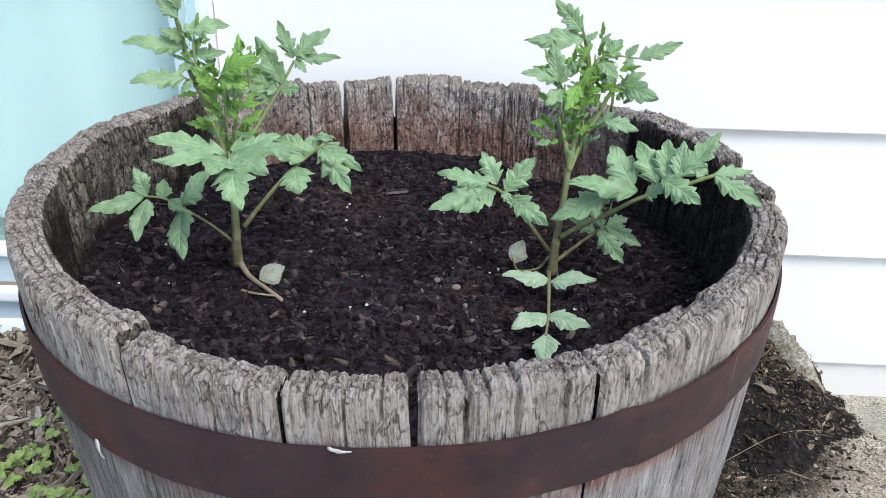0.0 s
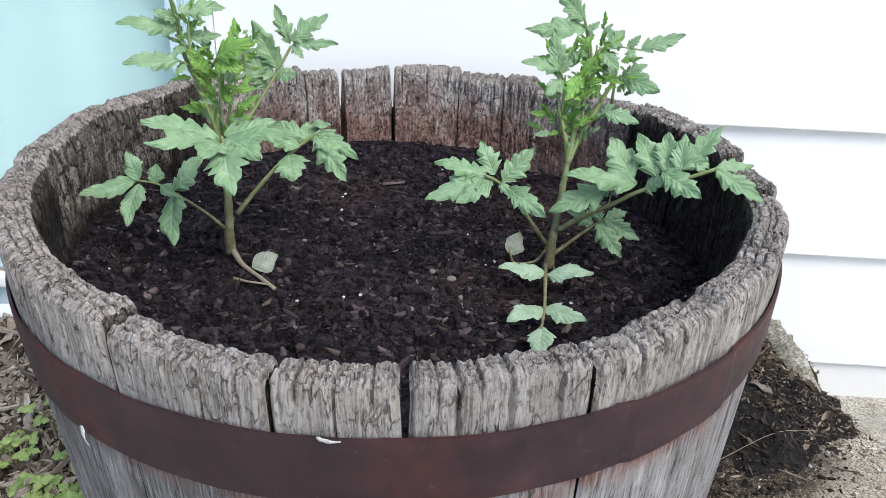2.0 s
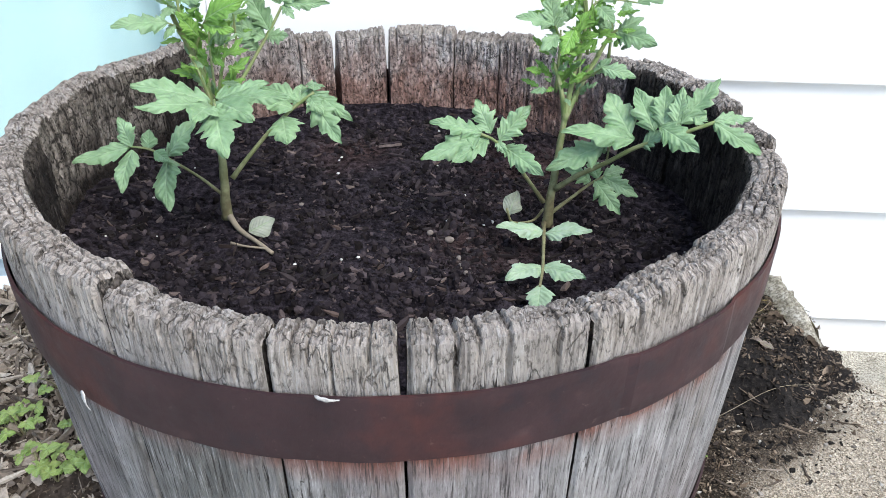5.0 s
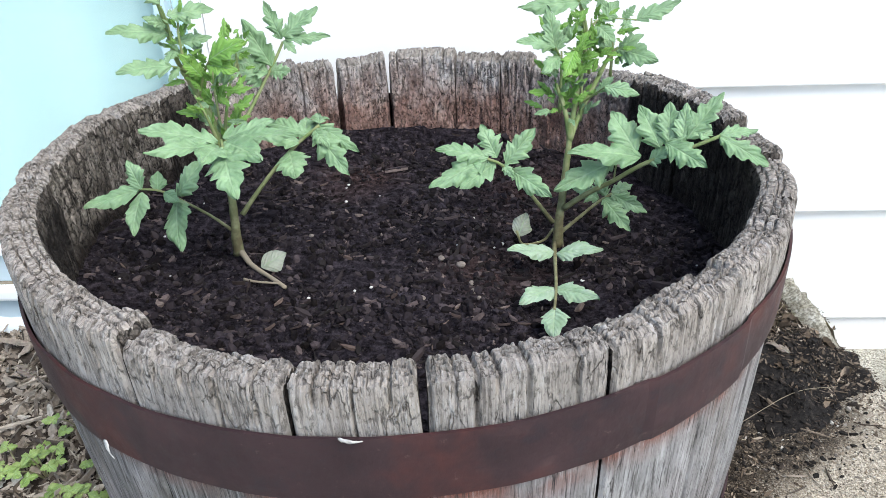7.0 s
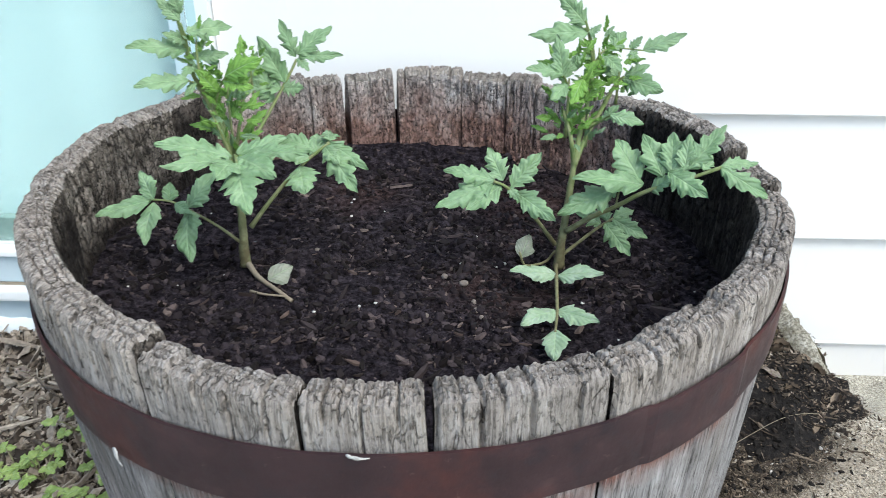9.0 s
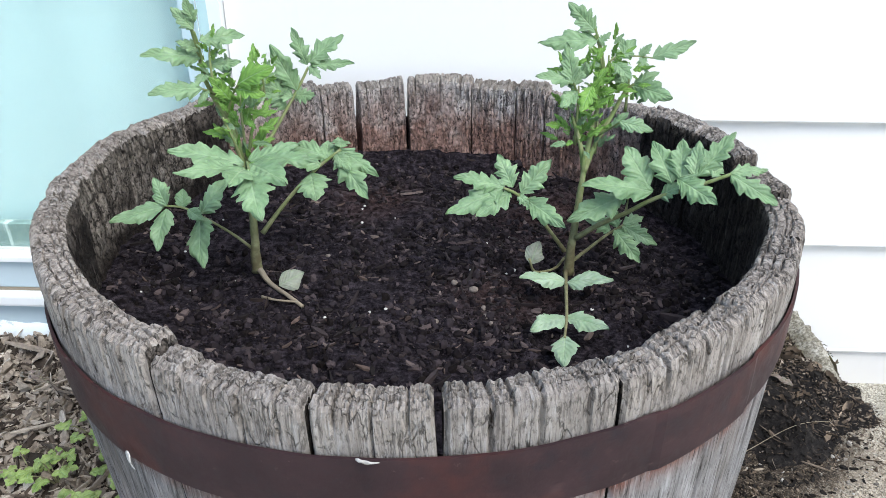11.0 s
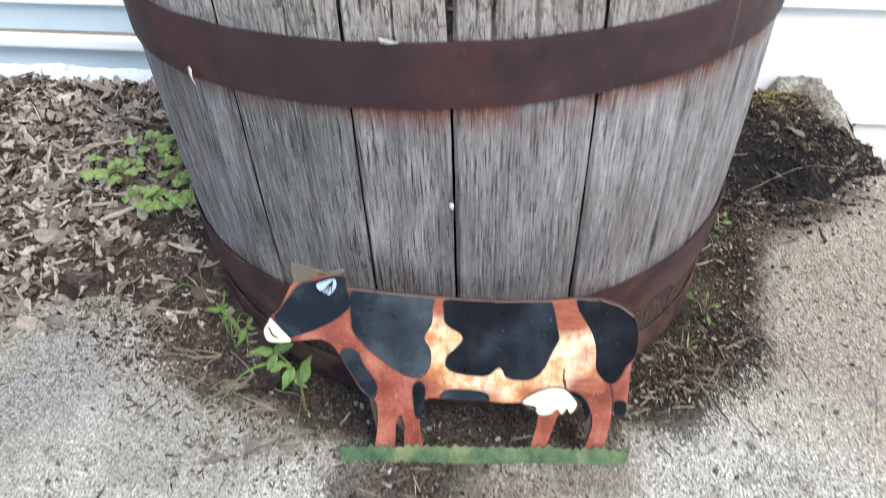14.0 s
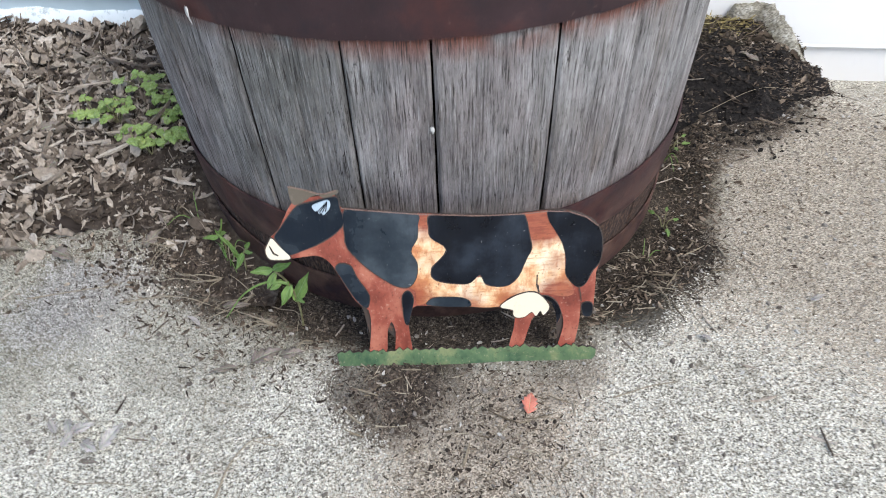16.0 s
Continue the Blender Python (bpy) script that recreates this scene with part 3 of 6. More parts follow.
M_COWGREEN = smeared_paint("green_enamel", (0.040, 0.088, 0.050), (0.105, 0.165, 0.080), (0.23, 0.25, 0.12), 42)
M_COWWHITE = worn_paint("white_enamel", (0.74, 0.66, 0.50), (0.60, 0.48, 0.31), 0.03)
M_COWBLUE = worn_paint("pale_blue_enamel", (0.42, 0.52, 0.60), (0.16, 0.20, 0.26), 0.07)
M_COWEDGE = worn_paint("dark_metal_edge", (0.05, 0.036, 0.03), (0.17, 0.07, 0.04), 0.08)
M_COWRIM = worn_paint("worn_bare_edge", (0.24, 0.15, 0.12), (0.12, 0.055, 0.04), 0.12)
M_COWHORN = worn_paint("bare_brown_metal", (0.115, 0.095, 0.070), (0.22, 0.18, 0.14), 0.05)


# ---- mesh helpers ----
def mesh_of(bm, name, *mats, smooth=True):
    me = bpy.data.meshes.new(name)
    bm.normal_update()
    bm.to_mesh(me)
    bm.free()
    for m in mats:
        me.materials.append(m)
    if smooth:
        me.polygons.foreach_set("use_smooth", [True] * len(me.polygons))
    return me


def from_lists(name, verts, faces, *mats, smooth=True):
    me = bpy.data.meshes.new(name)
    me.from_pydata(verts, [], faces)
    for m in mats:
        me.materials.append(m)
    if smooth:
        me.polygons.foreach_set("use_smooth", [True] * len(me.polygons))
    return me


def thing(name, base, label, category, group="", kind=""):
    """An Empty at the base of a thing, for its parts."""
    e = new(name)
    e.location = base
    return tagged(e, label, category, group, kind)


def under(ob, parent):
    """Parents ob, whose mesh is laid out in the world's own metres."""
    ob.parent = parent
    if parent.parent is None:
        ob.matrix_parent_inverse = Matrix.Translation(-Vector(parent.location))
    return ob


def part(name, data, parent, label=""):
    return tagged(under(new(name, data), parent), label)


def box_mesh(name, lo, hi, mat, bevel=0.002):
    bm = bmesh.new()
    bmesh.ops.create_cube(bm, size=1.0)
    for v in bm.verts:
        v.co = Vector([lo[i] + (v.co[i] + 0.5) * (hi[i] - lo[i]) for i in range(3)])
    if bevel:
        bmesh.ops.bevel(bm, geom=bm.edges[:], offset=bevel, segments=2, affect="EDGES", profile=0.6)
    return mesh_of(bm, name, mat, smooth=False)


def smoothstep(a, b, x):
    t = min(1.0, max(0.0, (x - a) / (b - a)))
    return t * t * (3 - 2 * t)


def spline(points, n):
    """n + 1 points of a smooth curve through the given ones."""
    ps = [Vector(p) for p in points]
    ps = [2 * ps[0] - ps[1]] + ps + [2 * ps[-1] - ps[-2]]
    out = []
    for i in range(n + 1):
        u = i / n * (len(ps) - 3)
        k = min(int(u), len(ps) - 4)
        t = u - k
        a, b, c, d = ps[k:k + 4]
        out.append(0.5 * (2 * b + (c - a) * t + (2 * a - 5 * b + 4 * c - d) * t * t + (3 * b - a - 3 * c + d) * t ** 3))
    return out


def tube(points, r0, r1, n=14, sides=8, rough=0.0, seed=0):
    """A tapering round stalk along a smooth curve."""
    path = spline(points, n)
    verts, faces = [], []
    for i, p in enumerate(path):
        d = (path[min(i + 1, n)] - path[max(i - 1, 0)]).normalized()
        a = d.orthogonal().normalized() if i == 0 else (a - d * a.dot(d)).normalized()
        b = d.cross(a)
        r = r0 + (r1 - r0) * (i / n) ** 0.45
        for j in range(sides):
            w = 2 * math.pi * j / sides
            k = r * (1 + rough * noise.noise(Vector((p.x * 90 + seed, p.y * 90 + math.cos(w), p.z * 90 + math.sin(w)))))
            verts.append(p + (a * math.cos(w) + b * math.sin(w)) * k)
        if i:
            o = (i - 1) * sides
            faces += [(o + j, o + (j + 1) % sides, o + sides + (j + 1) % sides, o + sides + j) for j in range(sides)]
    faces += [tuple(range(sides))[::-1], tuple(range(n * sides, (n + 1) * sides))]
    return verts, faces


# ---- ground, bed and footing ----
TUB = Vector((0.0, -0.008, 0.0))
BED_EDGE = lambda x: -0.225 - 0.03 * smoothstep(-0.32, -0.46, x) + 0.02 * noise.noise(Vector((x * 9, 3, 0)))


def ground_z(x, y):
    """The paving: level, worn hollow at the tub's foot, falling away towards the house on one side."""
    r = math.hypot(x, y - TUB.y)
    z = -0.024 * smoothstep(0.37, 0.30, r)
    z -= 0.105 * smoothstep(0.11, 0.33, y) * smoothstep(0.50, 0.57, x)
    return z + 0.0015 * noise.noise(Vector((x * 12, y * 12, 0)))


def bed_z(x, y):
    e = min(y - BED_EDGE(x), (-0.20 - x) * 1.2 + 0.12)
    z = -0.006 + 0.052 * smoothstep(-0.01, 0.17, e)
    return z + (0.006 * noise.noise(Vector((x * 16, y * 16, 1))) + 0.004 * noise.noise(Vector((x * 45, y * 45, 2)))) * smoothstep(0, 0.06, e)


def grid(name, xs, ys, height, mat):
    verts = [(x, y, height(x, y)) for y in ys for x in xs]
    w = len(xs)
    faces = [(j * w + i, j * w + i + 1, (j + 1) * w + i + 1, (j + 1) * w + i) for j in range(len(ys) - 1) for i in range(w - 1)]
    return from_lists(name, verts, faces, mat)


def steps(lo, hi, d):
    n = max(1, round((hi - lo) / d))
    return [lo + (hi - lo) * i / n for i in range(n + 1)]


gx = [-60, -20, -8, -4, -2.5, -1.7] + steps(-1.2, 1.2, 0.02) + [1.7, 2.5, 4, 8, 20, 60]
gy = [-60, -20, -8, -4, -2.5, -1.7] + steps(-1.2, 0.6, 0.02) + [1.0, 2.0, 4, 8, 20, 60]
tagged(new("ground", grid("ground", gx, gy, ground_z, M_CONCRETE)), "pale exposed-aggregate concrete paving with brown earth stains", "paving", kind="structure")
tagged(new("mulch_bed", grid("mulch_bed", steps(-1.7, -0.14, 0.015), steps(-0.30, 0.22, 0.0125), bed_z, M_BED)),
       "raised garden bed of grey-brown leaf mulch beside the tub", "garden bed", kind="structure")


def mound_z(x, y):
    d = math.hypot((x - 0.375) / (0.178 + 0.018 * smoothstep(0.25, 0.10, y)), (y - 0.215) / 0.165) + 0.20 * noise.noise(Vector((x * 15, y * 15, 9))) + 0.12 * noise.noise(Vector((x * 42, y * 42, 4)))
    z = -0.16 + 0.16 * smoothstep(1.12, 0.98, d) + 0.030 * smoothstep(1.0, 0.4, d)
    return z + 0.006 * noise.noise(Vector((x * 22, y * 22, 5))) + 0.003 * noise.noise(Vector((x * 70, y * 70, 6)))


tagged(new("soil_mound", grid("soil_mound", steps(0.16, 0.66, 0.01), steps(-0.04, 0.338, 0.01), mound_z, M_HEAP)),
       "low heap of dark spilled soil between tub and wall", "soil", kind="structure")


def footing():
    """A crumbling raised lip of concrete round the heap, dropping to the lower ground by the siding."""
    edge = spline([(0.425, 0.344, 0), (0.465, 0.340, 0), (0.498, 0.330, 0), (0.512, 0.290, 0), (0.519, 0.235, 0), (0.526, 0.195, 0)], 90)
    n = len(edge)
    prof = [(-0.034, -0.02), (-0.028, 0.014), (-0.022, 0.024), (-0.016, 0.030), (-0.008, 0.036), (-0.002, 0.036), (0.004, 0.028), (0.009, 0.008), (0.013, -0.03), (0.018, -0.08), (0.022, -0.14)]
    verts, faces = [], []
    for i, p in enumerate(edge):
        d = (edge[min(i + 1, n - 1)] - edge[max(i - 1, 0)]).normalized()
        out = Vector((-d.y, d.x, 0))
        fade = smoothstep(1.0, 0.62, i / (n - 1))
        for off, z in prof:
            q = p + out * (off if off > 0 else off * (0.25 + 0.9 * fade))
            w = noise.noise(Vector((q.x * 45, q.y * 45, z * 30))) + 0.6 * noise.noise(Vector((q.x * 130, q.y * 130, z * 90)))
            zz = (z if z < 0 else z * (0.15 + 0.85 * fade)) - 0.07 * smoothstep(0.14, 0.0, i / (n - 1))
            verts.append((q.x + 0.006 * w, q.y + 0.005 * w, zz + 0.007 * w * (0.3 + fade)))
        if i:
            o, w = (i - 1) * len(prof), len(prof)
            faces += [(o + j, o + w + j, o + w + j + 1, o + j + 1) for j in range(w - 1)]
    return from_lists("concrete_footing", verts, faces, M_FOOTING)


tagged(new("concrete_footing", footing()), "crumbling pale concrete footing sloping along the siding", "footing", kind="structure")

# ---- house wall ----
WALL_Y = 0.352
wall = tagged(new("wall_north", box_mesh("wall_north", (-0.272, WALL_Y + 0.004, -0.30), (4.0, WALL_Y + 0.15, 2.9), M_ROOM, 0)),
              "house wall clad in white horizontal lap siding", "wall", kind="structure")


def siding_board(z0, h):
    """One lapped board: thick at its lower edge, thin at the top, with a small rounded nose."""
    prof = [(0.003, h + 0.012), (-0.0005, h), (-0.0105, 0.006), (-0.0122, 0.002), (-0.0115, 0.0), (0.003, 0.0)]
    xs = steps(-0.272, 4.0, 0.25)
    verts = [(x, WALL_Y + dy + 0.0006 * noise.noise(Vector((x * 2, z0 * 9, 0))), z0 + dz) for x in xs for dy, dz in prof]
    n = len(prof)
    faces = [(i * n + j, i * n + (j + 1) % n, (i + 1) * n + (j + 1) % n, (i + 1) * n + j) for i in range(len(xs) - 1) for j in range(n)]
    faces += [tuple(range(n)), tuple(range((len(xs) - 1) * n, len(xs) * n))[::-1]]
    return from_lists("siding_board", verts, faces, M_SIDING, smooth=False)


for i in range(16):
    part("siding_board", siding_board(-0.041 + 0.178 * i, 0.178), wall)
part("base_board", box_mesh("base_board", (-0.272, WALL_Y - 0.004, -0.20), (4.0, WALL_Y + 0.003, -0.035), M_SIDING, 0.001), wall, "white base board under the siding")

# ---- projecting window beside the siding ----
WIN_Y, WIN_X0, WIN_X1 = 0.210, -1.70, -0.262
window = tagged(new("window_1", box_mesh("window_1", (WIN_X0, WIN_Y, 0.030), (WIN_X1, WIN_Y + 0.10, 0.100), M_FRAME, 0.002)),
                "projecting window in a pale blue frame with cyan curtains drawn", "window", kind="structure")
part("window_sill", box_mesh("window_sill", (WIN_X0, WIN_Y - 0.014, 0.100), (WIN_X1 + 0.004, WIN_Y + 0.09, 0.118), M_WHITE, 0.004), window, "white sill strip")
part("window_frame", box_mesh("window_frame", (WIN_X0, WIN_Y + 0.002, 0.1205), (WIN_X1, WIN_Y + 0.07, 0.163), M_FRAME, 0.002), window)
part("window_frame", box_mesh("window_frame", (WIN_X0, WIN_Y - 0.006, 0.163), (WIN_X1, WIN_Y + 0.06, 0.171), M_WHITE, 0.0015), window, "white bead under the glass")
part("window_frame", box_mesh("window_frame", (WIN_X0, WIN_Y, 1.95), (WIN_X1, WIN_Y + 0.10, 2.06), M_FRAME, 0.002), window)
part("window_frame", box_mesh("window_frame", (WIN_X0 - 0.06, WIN_Y, 0.030), (WIN_X0, WIN_Y + 0.10, 2.06), M_FRAME, 0.002), window)
pane = part("pane", box_mesh("pane", (WIN_X0, WIN_Y + 0.014, 0.171), (WIN_X1, WIN_Y + 0.018, 1.95), M_GLASS, 0), window, "clear window pane")
pane.visible_shadow = False

part("brown_strip", box_mesh("brown_strip", (WIN_X0, WIN_Y - 0.001, 0.118), (WIN_X1, WIN_Y + 0.06, 0.1205), M_DRYSTEM, 0), window, "thin brown strip along the sill")


def flaky_skirt():
    """The sill's lower edge, its white paint flaking off along a ragged line."""
    bm = bmesh.new()
    rows = []
    for i in range(240):
        x = WIN_X0 + (WIN_X1 - WIN_X0) * i / 239
        h = 0.068 + 0.007 * noise.noise(Vector((x * 14, 0, 0))) + 0.004 * noise.noise(Vector((x * 60, 1, 0)))
        y = WIN_Y - 0.004 + 0.0015 * noise.noise(Vector((x * 30, 4, 0)))
        rows.append([bm.verts.new(p) for p in ((x, y - 0.003, 0.020), (x, y - 0.001, h - 0.004), (x, WIN_Y + 0.001, h))])
    for p, q in zip(rows, rows[1:]):
        for j in range(2):
            bm.faces.new((p[j], q[j], q[j + 1], p[j + 1]))
    return mesh_of(bm, "skirt", M_SKIRT)


part("skirt", flaky_skirt(), window, "flaking white paint along the sill's foot")


def return_panel():
    bm = bmesh.new()
    a, b = Vector((WIN_X1, WIN_Y - 0.002, 0)), Vector((-0.2955, WALL_Y + 0.004, 0))
    out = Vector((b - a).y * Vector((1, 0, 0)) - (b - a).x * Vector((0, 1, 0))).normalized() * 0.012
    ring = [a, b, b - out, a - out]
    lo = [bm.verts.new((p.x, p.y, 0.030)) for p in ring]
    hi = [bm.verts.new((p.x, p.y, 2.06)) for p in ring]
    for i in range(4):
        bm.faces.new((lo[i], lo[(i + 1) % 4], hi[(i + 1) % 4], hi[i]))
    bm.faces.new(lo[::-1])
    bm.faces.new(hi)
    return mesh_of(bm, "side_panel", M_RETURN, smooth=False)


part("side_panel", return_panel(), window, "pale side panel of the projecting window")
part("corner_trim", box_mesh("corner_trim", (-0.2955, WALL_Y - 0.016, 0.0), (-0.2735, WALL_Y + 0.004, 2.06), M_WHITE, 0.001), window, "thin white corner trim")
tagged(new("window_backing", box_mesh("window_backing", (WIN_X0 - 0.06, 0.42, -0.2), (-0.272, 0.50, 2.9), M_ROOM, 0)), "plain wall closing the window bay", "wall", kind="structure")
tagged(new("window_head", box_mesh("window_head", (WIN_X0 - 0.06, WIN_Y, 2.06), (-0.272, 0.50, 2.9), M_SIDING, 0)), "plain white wall above the window", "wall", kind="structure")
tagged(new("inner_sill", box_mesh("inner_sill", (WIN_X0, WIN_Y + 0.022, 0.1715), (WIN_X1 - 0.002, WIN_Y + 0.034, 0.206), M_INNER, 0.002)), "grey-green inner window sill streaked with dirt", "sill", kind="structure")


def curtain():
    xs = steps(WIN_X0 + 0.02, WIN_X1 - 0.001, 0.008)
    zs = steps(0.174, 1.94, 0.12)
    def fold(x, z):
        return WIN_Y + 0.048 + 0.0022 * math.sin(x * 46 + 1.2 * math.sin(x * 17)) + 0.003 * noise.noise(Vector((x * 9, z * 2, 0)))
    verts = [(x, fold(x, z), z) for z in zs for x in xs]
    w = len(xs)
    faces = [(j * w + i, j * w + i + 1, (j + 1) * w + i + 1, (j + 1) * w + i) for j in range(len(zs) - 1) for i in range(w - 1)]
    return from_lists("curtain", verts, faces, M_CURTAIN)


tagged(new("curtain", curtain()), "pale cyan pleated curtain hanging behind the window pane", "curtain")

# ---- half-barrel tub ----
RIM, FOOT = 0.3895, -0.026


def tub_r(z):
    """Outer radius of the staves: a half barrel, widest at the cut rim."""
    t = (0.40 - z) / 0.43
    return 0.3050 - 0.004 * t - 0.024 * t * t


def tub_x(z):
    """The tub leans a little: its axis shifts with depth."""
    return TUB.x + 0.006 * (0.40 - z) / 0.43


tub = thing("barrel_planter", (TUB.x, TUB.y, FOOT), "half whiskey barrel planter of weathered grey oak with rusty hoops", "planter")
SEAMS = (-171.8, -159.6, -151, -137, -126, -116, -105, -88, -77, -62, -45, -26.2, -7.3, 6.1, 25.6, 41.2, 54, 66, 84, 99, 113, 128, 141, 153.8, 161.2, 172.2, 188.2)
# half the gap at a seam, in degrees: at the cut rim, and lower down
GAPS = {6.1: (0.47, 0.17), -171.8: (0.50, 0.13), 188.2: (0.50, 0.13), -159.6: (0.72, 0.12), 66: (0.5, 0.15), -26.2: (0.24, 0.16), -7.3: (0.22, 0.14), 25.6: (0.22, 0.15), 41.2: (0.2, 0.10)}
# rim height above or below the mean, by stave
LIFT = {-45: 0.006, -26.2: -0.0015, -7.3: -0.002, 6.1: -0.001, 25.6: 0.003, 41.2: 0.007, 54: 0.003, 66: 0.004, 84: -0.002, 99: 0.002, 113: 0.002, 128: -0.003, 141: -0.011, 153.8: -0.003, 161.2: -0.006, 172.2: -0.003,
        -171.8: -0.004, -159.6: -0.005, -151: -0.001, -137: 0.003, -126: 0.006, -116: 0.007, -105: 0.008, -88: 0.008, -77: 0.008, -62: 0.006}
# long splits down the faces that look at the yard: angle, and how far below the rim each runs
SPLITS = {-45: ((-42.6, 0.030), (-39.6, 0.038), (-36.8, 0.050), (-33.4, 0.045), (-30.0, 0.040)), -26.2: ((-22.0, 0.020), (-18.6, 0.016), (-14.8, 0.052), (-10.5, 0.034)), -7.3: ((-4.6, 0.020), (-2.9, 0.014), (-0.6, 0.050), (3.3, 0.018)),
          6.1: ((8.7, 0.018), (11.0, 0.050), (13.2, 0.016), (16.4, 0.052), (21.9, 0.046)), 25.6: ((28.6, 0.020), (31.4, 0.034), (34.4, 0.022), (37.2, 0.030)), 41.2: ((44.5, 0.018), (48.8, 0.026)), 54: ((58, 0.02), (62, 0.014)), 66: ((70, 0.022), (77, 0.018))}


def stave(a0, a1, gap0, gap1, lift, splits, rng, k, inner):
    """One plank of the tub: weather-grooved faces and a crumbled top, split into small blocks along its rays and rings."""
    nu, nv, nt, ni = 132, 60, 30, 26
    thick = 0.0255 + rng.uniform(-0.002, 0.002)
    uvs = []
    verts, mats, faces = [], [], []
    cols = nu + 1
    tilt = rng.uniform(-0.002, 0.002) + (0.0045 if 20 < a0 < 60 else 0.0) - (0.006 if 65 < a0 < 90 else 0.0)
    # rays: splits across the rim, and the blocks between them, each broken off at its own height
    rays = sorted([(a - a0) / (a1 - a0) for a, _ in splits] + [0.0, 1.0])
    runs = [0.0] + [d for _, d in splits] + [0.0]
    drop = [rng.uniform(-0.0016, 0.0012) for _ in rays]
    lean = [rng.uniform(-0.002, 0.002) for _ in rays]
    rings = [0.0, rng.uniform(0.24, 0.34), rng.uniform(0.50, 0.60), rng.uniform(0.74, 0.84), 1.01]
    for s in range(nv + nt + ni + 1):
        for i in range(cols):
            u = i / nu
            f = (s / nv) ** 0.72 if s <= nv else 1.0
            zf = FOOT + (RIM - FOOT) * f
            wide = smoothstep(0.335, 0.385, zf)
            g0, g1 = gap0[1] + (gap0[0] - gap0[1]) * wide, gap1[1] + (gap1[0] - gap1[1]) * wide
            g0 *= 1 + 0.7 * noise.noise(Vector((zf * 38, a0, 1.0))) * (1 - wide)
            g1 *= 1 + 0.7 * noise.noise(Vector((zf * 38, a1, 6.0))) * (1 - wide)
            a = radians(a0 + g0 + (a1 - g1 - a0 - g0) * u)
            edge = min(u, 1 - u)
            wob = 0.012 * noise.noise(Vector((zf * 60, k, 2.0))) + 0.006 * noise.noise(Vector((zf * 190, k, 5.0)))
            b = max(j for j, r in enumerate(rays) if u + wob * (0 < u < 1) >= r or j == 0)
            b = min(b, len(rays) - 2)
            mid = (rays[b] + rays[b + 1]) / 2
            ragged = 0.0007 * noise.noise(Vector((u * 22, k, 3))) + 0.0006 * noise.noise(Vector((u * 55, k, 7)))
            top = RIM + lift + tilt * (u - 0.5) * 2 + 0.002 * noise.noise(Vector((u * 3, k, 0))) + drop[b] + lean[b] * (u - mid) * 2 + ragged
            top -= 0.0035 * smoothstep(0.03, 0.0, edge)
            near_ray, run = min((abs(u + wob - r), d) for r, d in zip(rays, runs))
            split = smoothstep(0.020, 0.004, near_ray) if run else 0.0
            if s <= nv:
                z = FOOT + (top - 0.003 - FOOT) * f
                r = tub_r(z) - 0.0028 * smoothstep(0.035, 0.0, edge)
                high = smoothstep(0.34, 0.38, z)
                groove = noise.noise(Vector((math.cos(a) * 46, math.sin(a) * 46, z * 5 + k))) + 0.6 * noise.noise(Vector((math.cos(a) * 120, math.sin(a) * 120, z * 9 + k)))
                r += 0.0006 * groove - 0.0005
                r -= split * 0.0042 * smoothstep(top - run, top - run * 0.55, z) if run else 0.0
                flute = abs(noise.noise(Vector((u * 11, z * 9, k + 3))))
                r -= 0.0010 * smoothstep(0.05, 0.0, flute) * high
                r -= 0.0022 * smoothstep(top - 0.007, top, z) * (1 + 0.8 * noise.noise(Vector((u * 16, z * 90, k))))
            elif s <= nv + nt:
                f = (s - nv) / nt
                fw = f + 0.06 * noise.noise(Vector((u * 9, k, 4))) + 0.03 * noise.noise(Vector((u * 30, k, 6)))
                c = max(j for j, q in enumerate(rings) if fw >= q or j == 0)
                c = min(c, len(rings) - 2)
                r = tub_r(RIM) - 0.0030 - (thick - 0.004) * f
                block = 0.0014 * noise.noise(Vector((b * 3.7 + 0.4, c * 2.9 + 0.3, k))) + 0.0010 * noise.noise(Vector((math.floor(u * 7 + 1.1 * noise.noise(Vector((u * 3.5, 1.0, k))) + 0.5) * 1.7 + 0.3, c * 1.9 + 0.6, k)))
                crev = smoothstep(0.045, 0.012, min(abs(fw - q) for q in rings[1:-1])) * smoothstep(-0.35, 0.1, noise.noise(Vector((u * 7, c * 5, k))))
                cross = smoothstep(0.07, 0.015, abs((u * 7 + 1.1 * noise.noise(Vector((u * 3.5, f * 2, k)))) % 1 - 0.5)) * smoothstep(0.0, 0.3, noise.noise(Vector((u * 7, f * 4, k + 5))))
                z = top - 0.003 * (2 * f - 1) ** 6 + block * smoothstep(0, 0.15, f) - 0.0015 * f
                z -= 0.0036 * crev + 0.0034 * split + 0.0026 * cross
                z += 0.0008 * noise.noise(Vector((u * 24, f * 7, k))) + 0.0007 * noise.noise(Vector((u * 60, f * 16, k)))
                z += 0.0016 * noise.noise(Vector((math.sin(a) * 95, f * 6.5, math.cos(a) * 95)))
            else:
                f = (s - nv - nt) / ni
                z = top - 0.002 - (top - 0.22) * f
                r = tub_r(z) - thick
                r += 0.0024 * noise.noise(Vector((u * 9, z * 45, k + 7))) + 0.0016 * noise.noise(Vector((u * 24, z * 110, k)))
                r += 0.0014 * smoothstep(0.07, 0.0, abs(noise.noise(Vector((u * 9, z * 16, k + 9)))))
                r += 0.004 * split * smoothstep(top - 0.05, top, z)
            uvs.append((a * 0.30 + 7, z if s <= nv else (RIM + 0.024 * f if s <= nv + nt else RIM + 0.03 + top - z)))
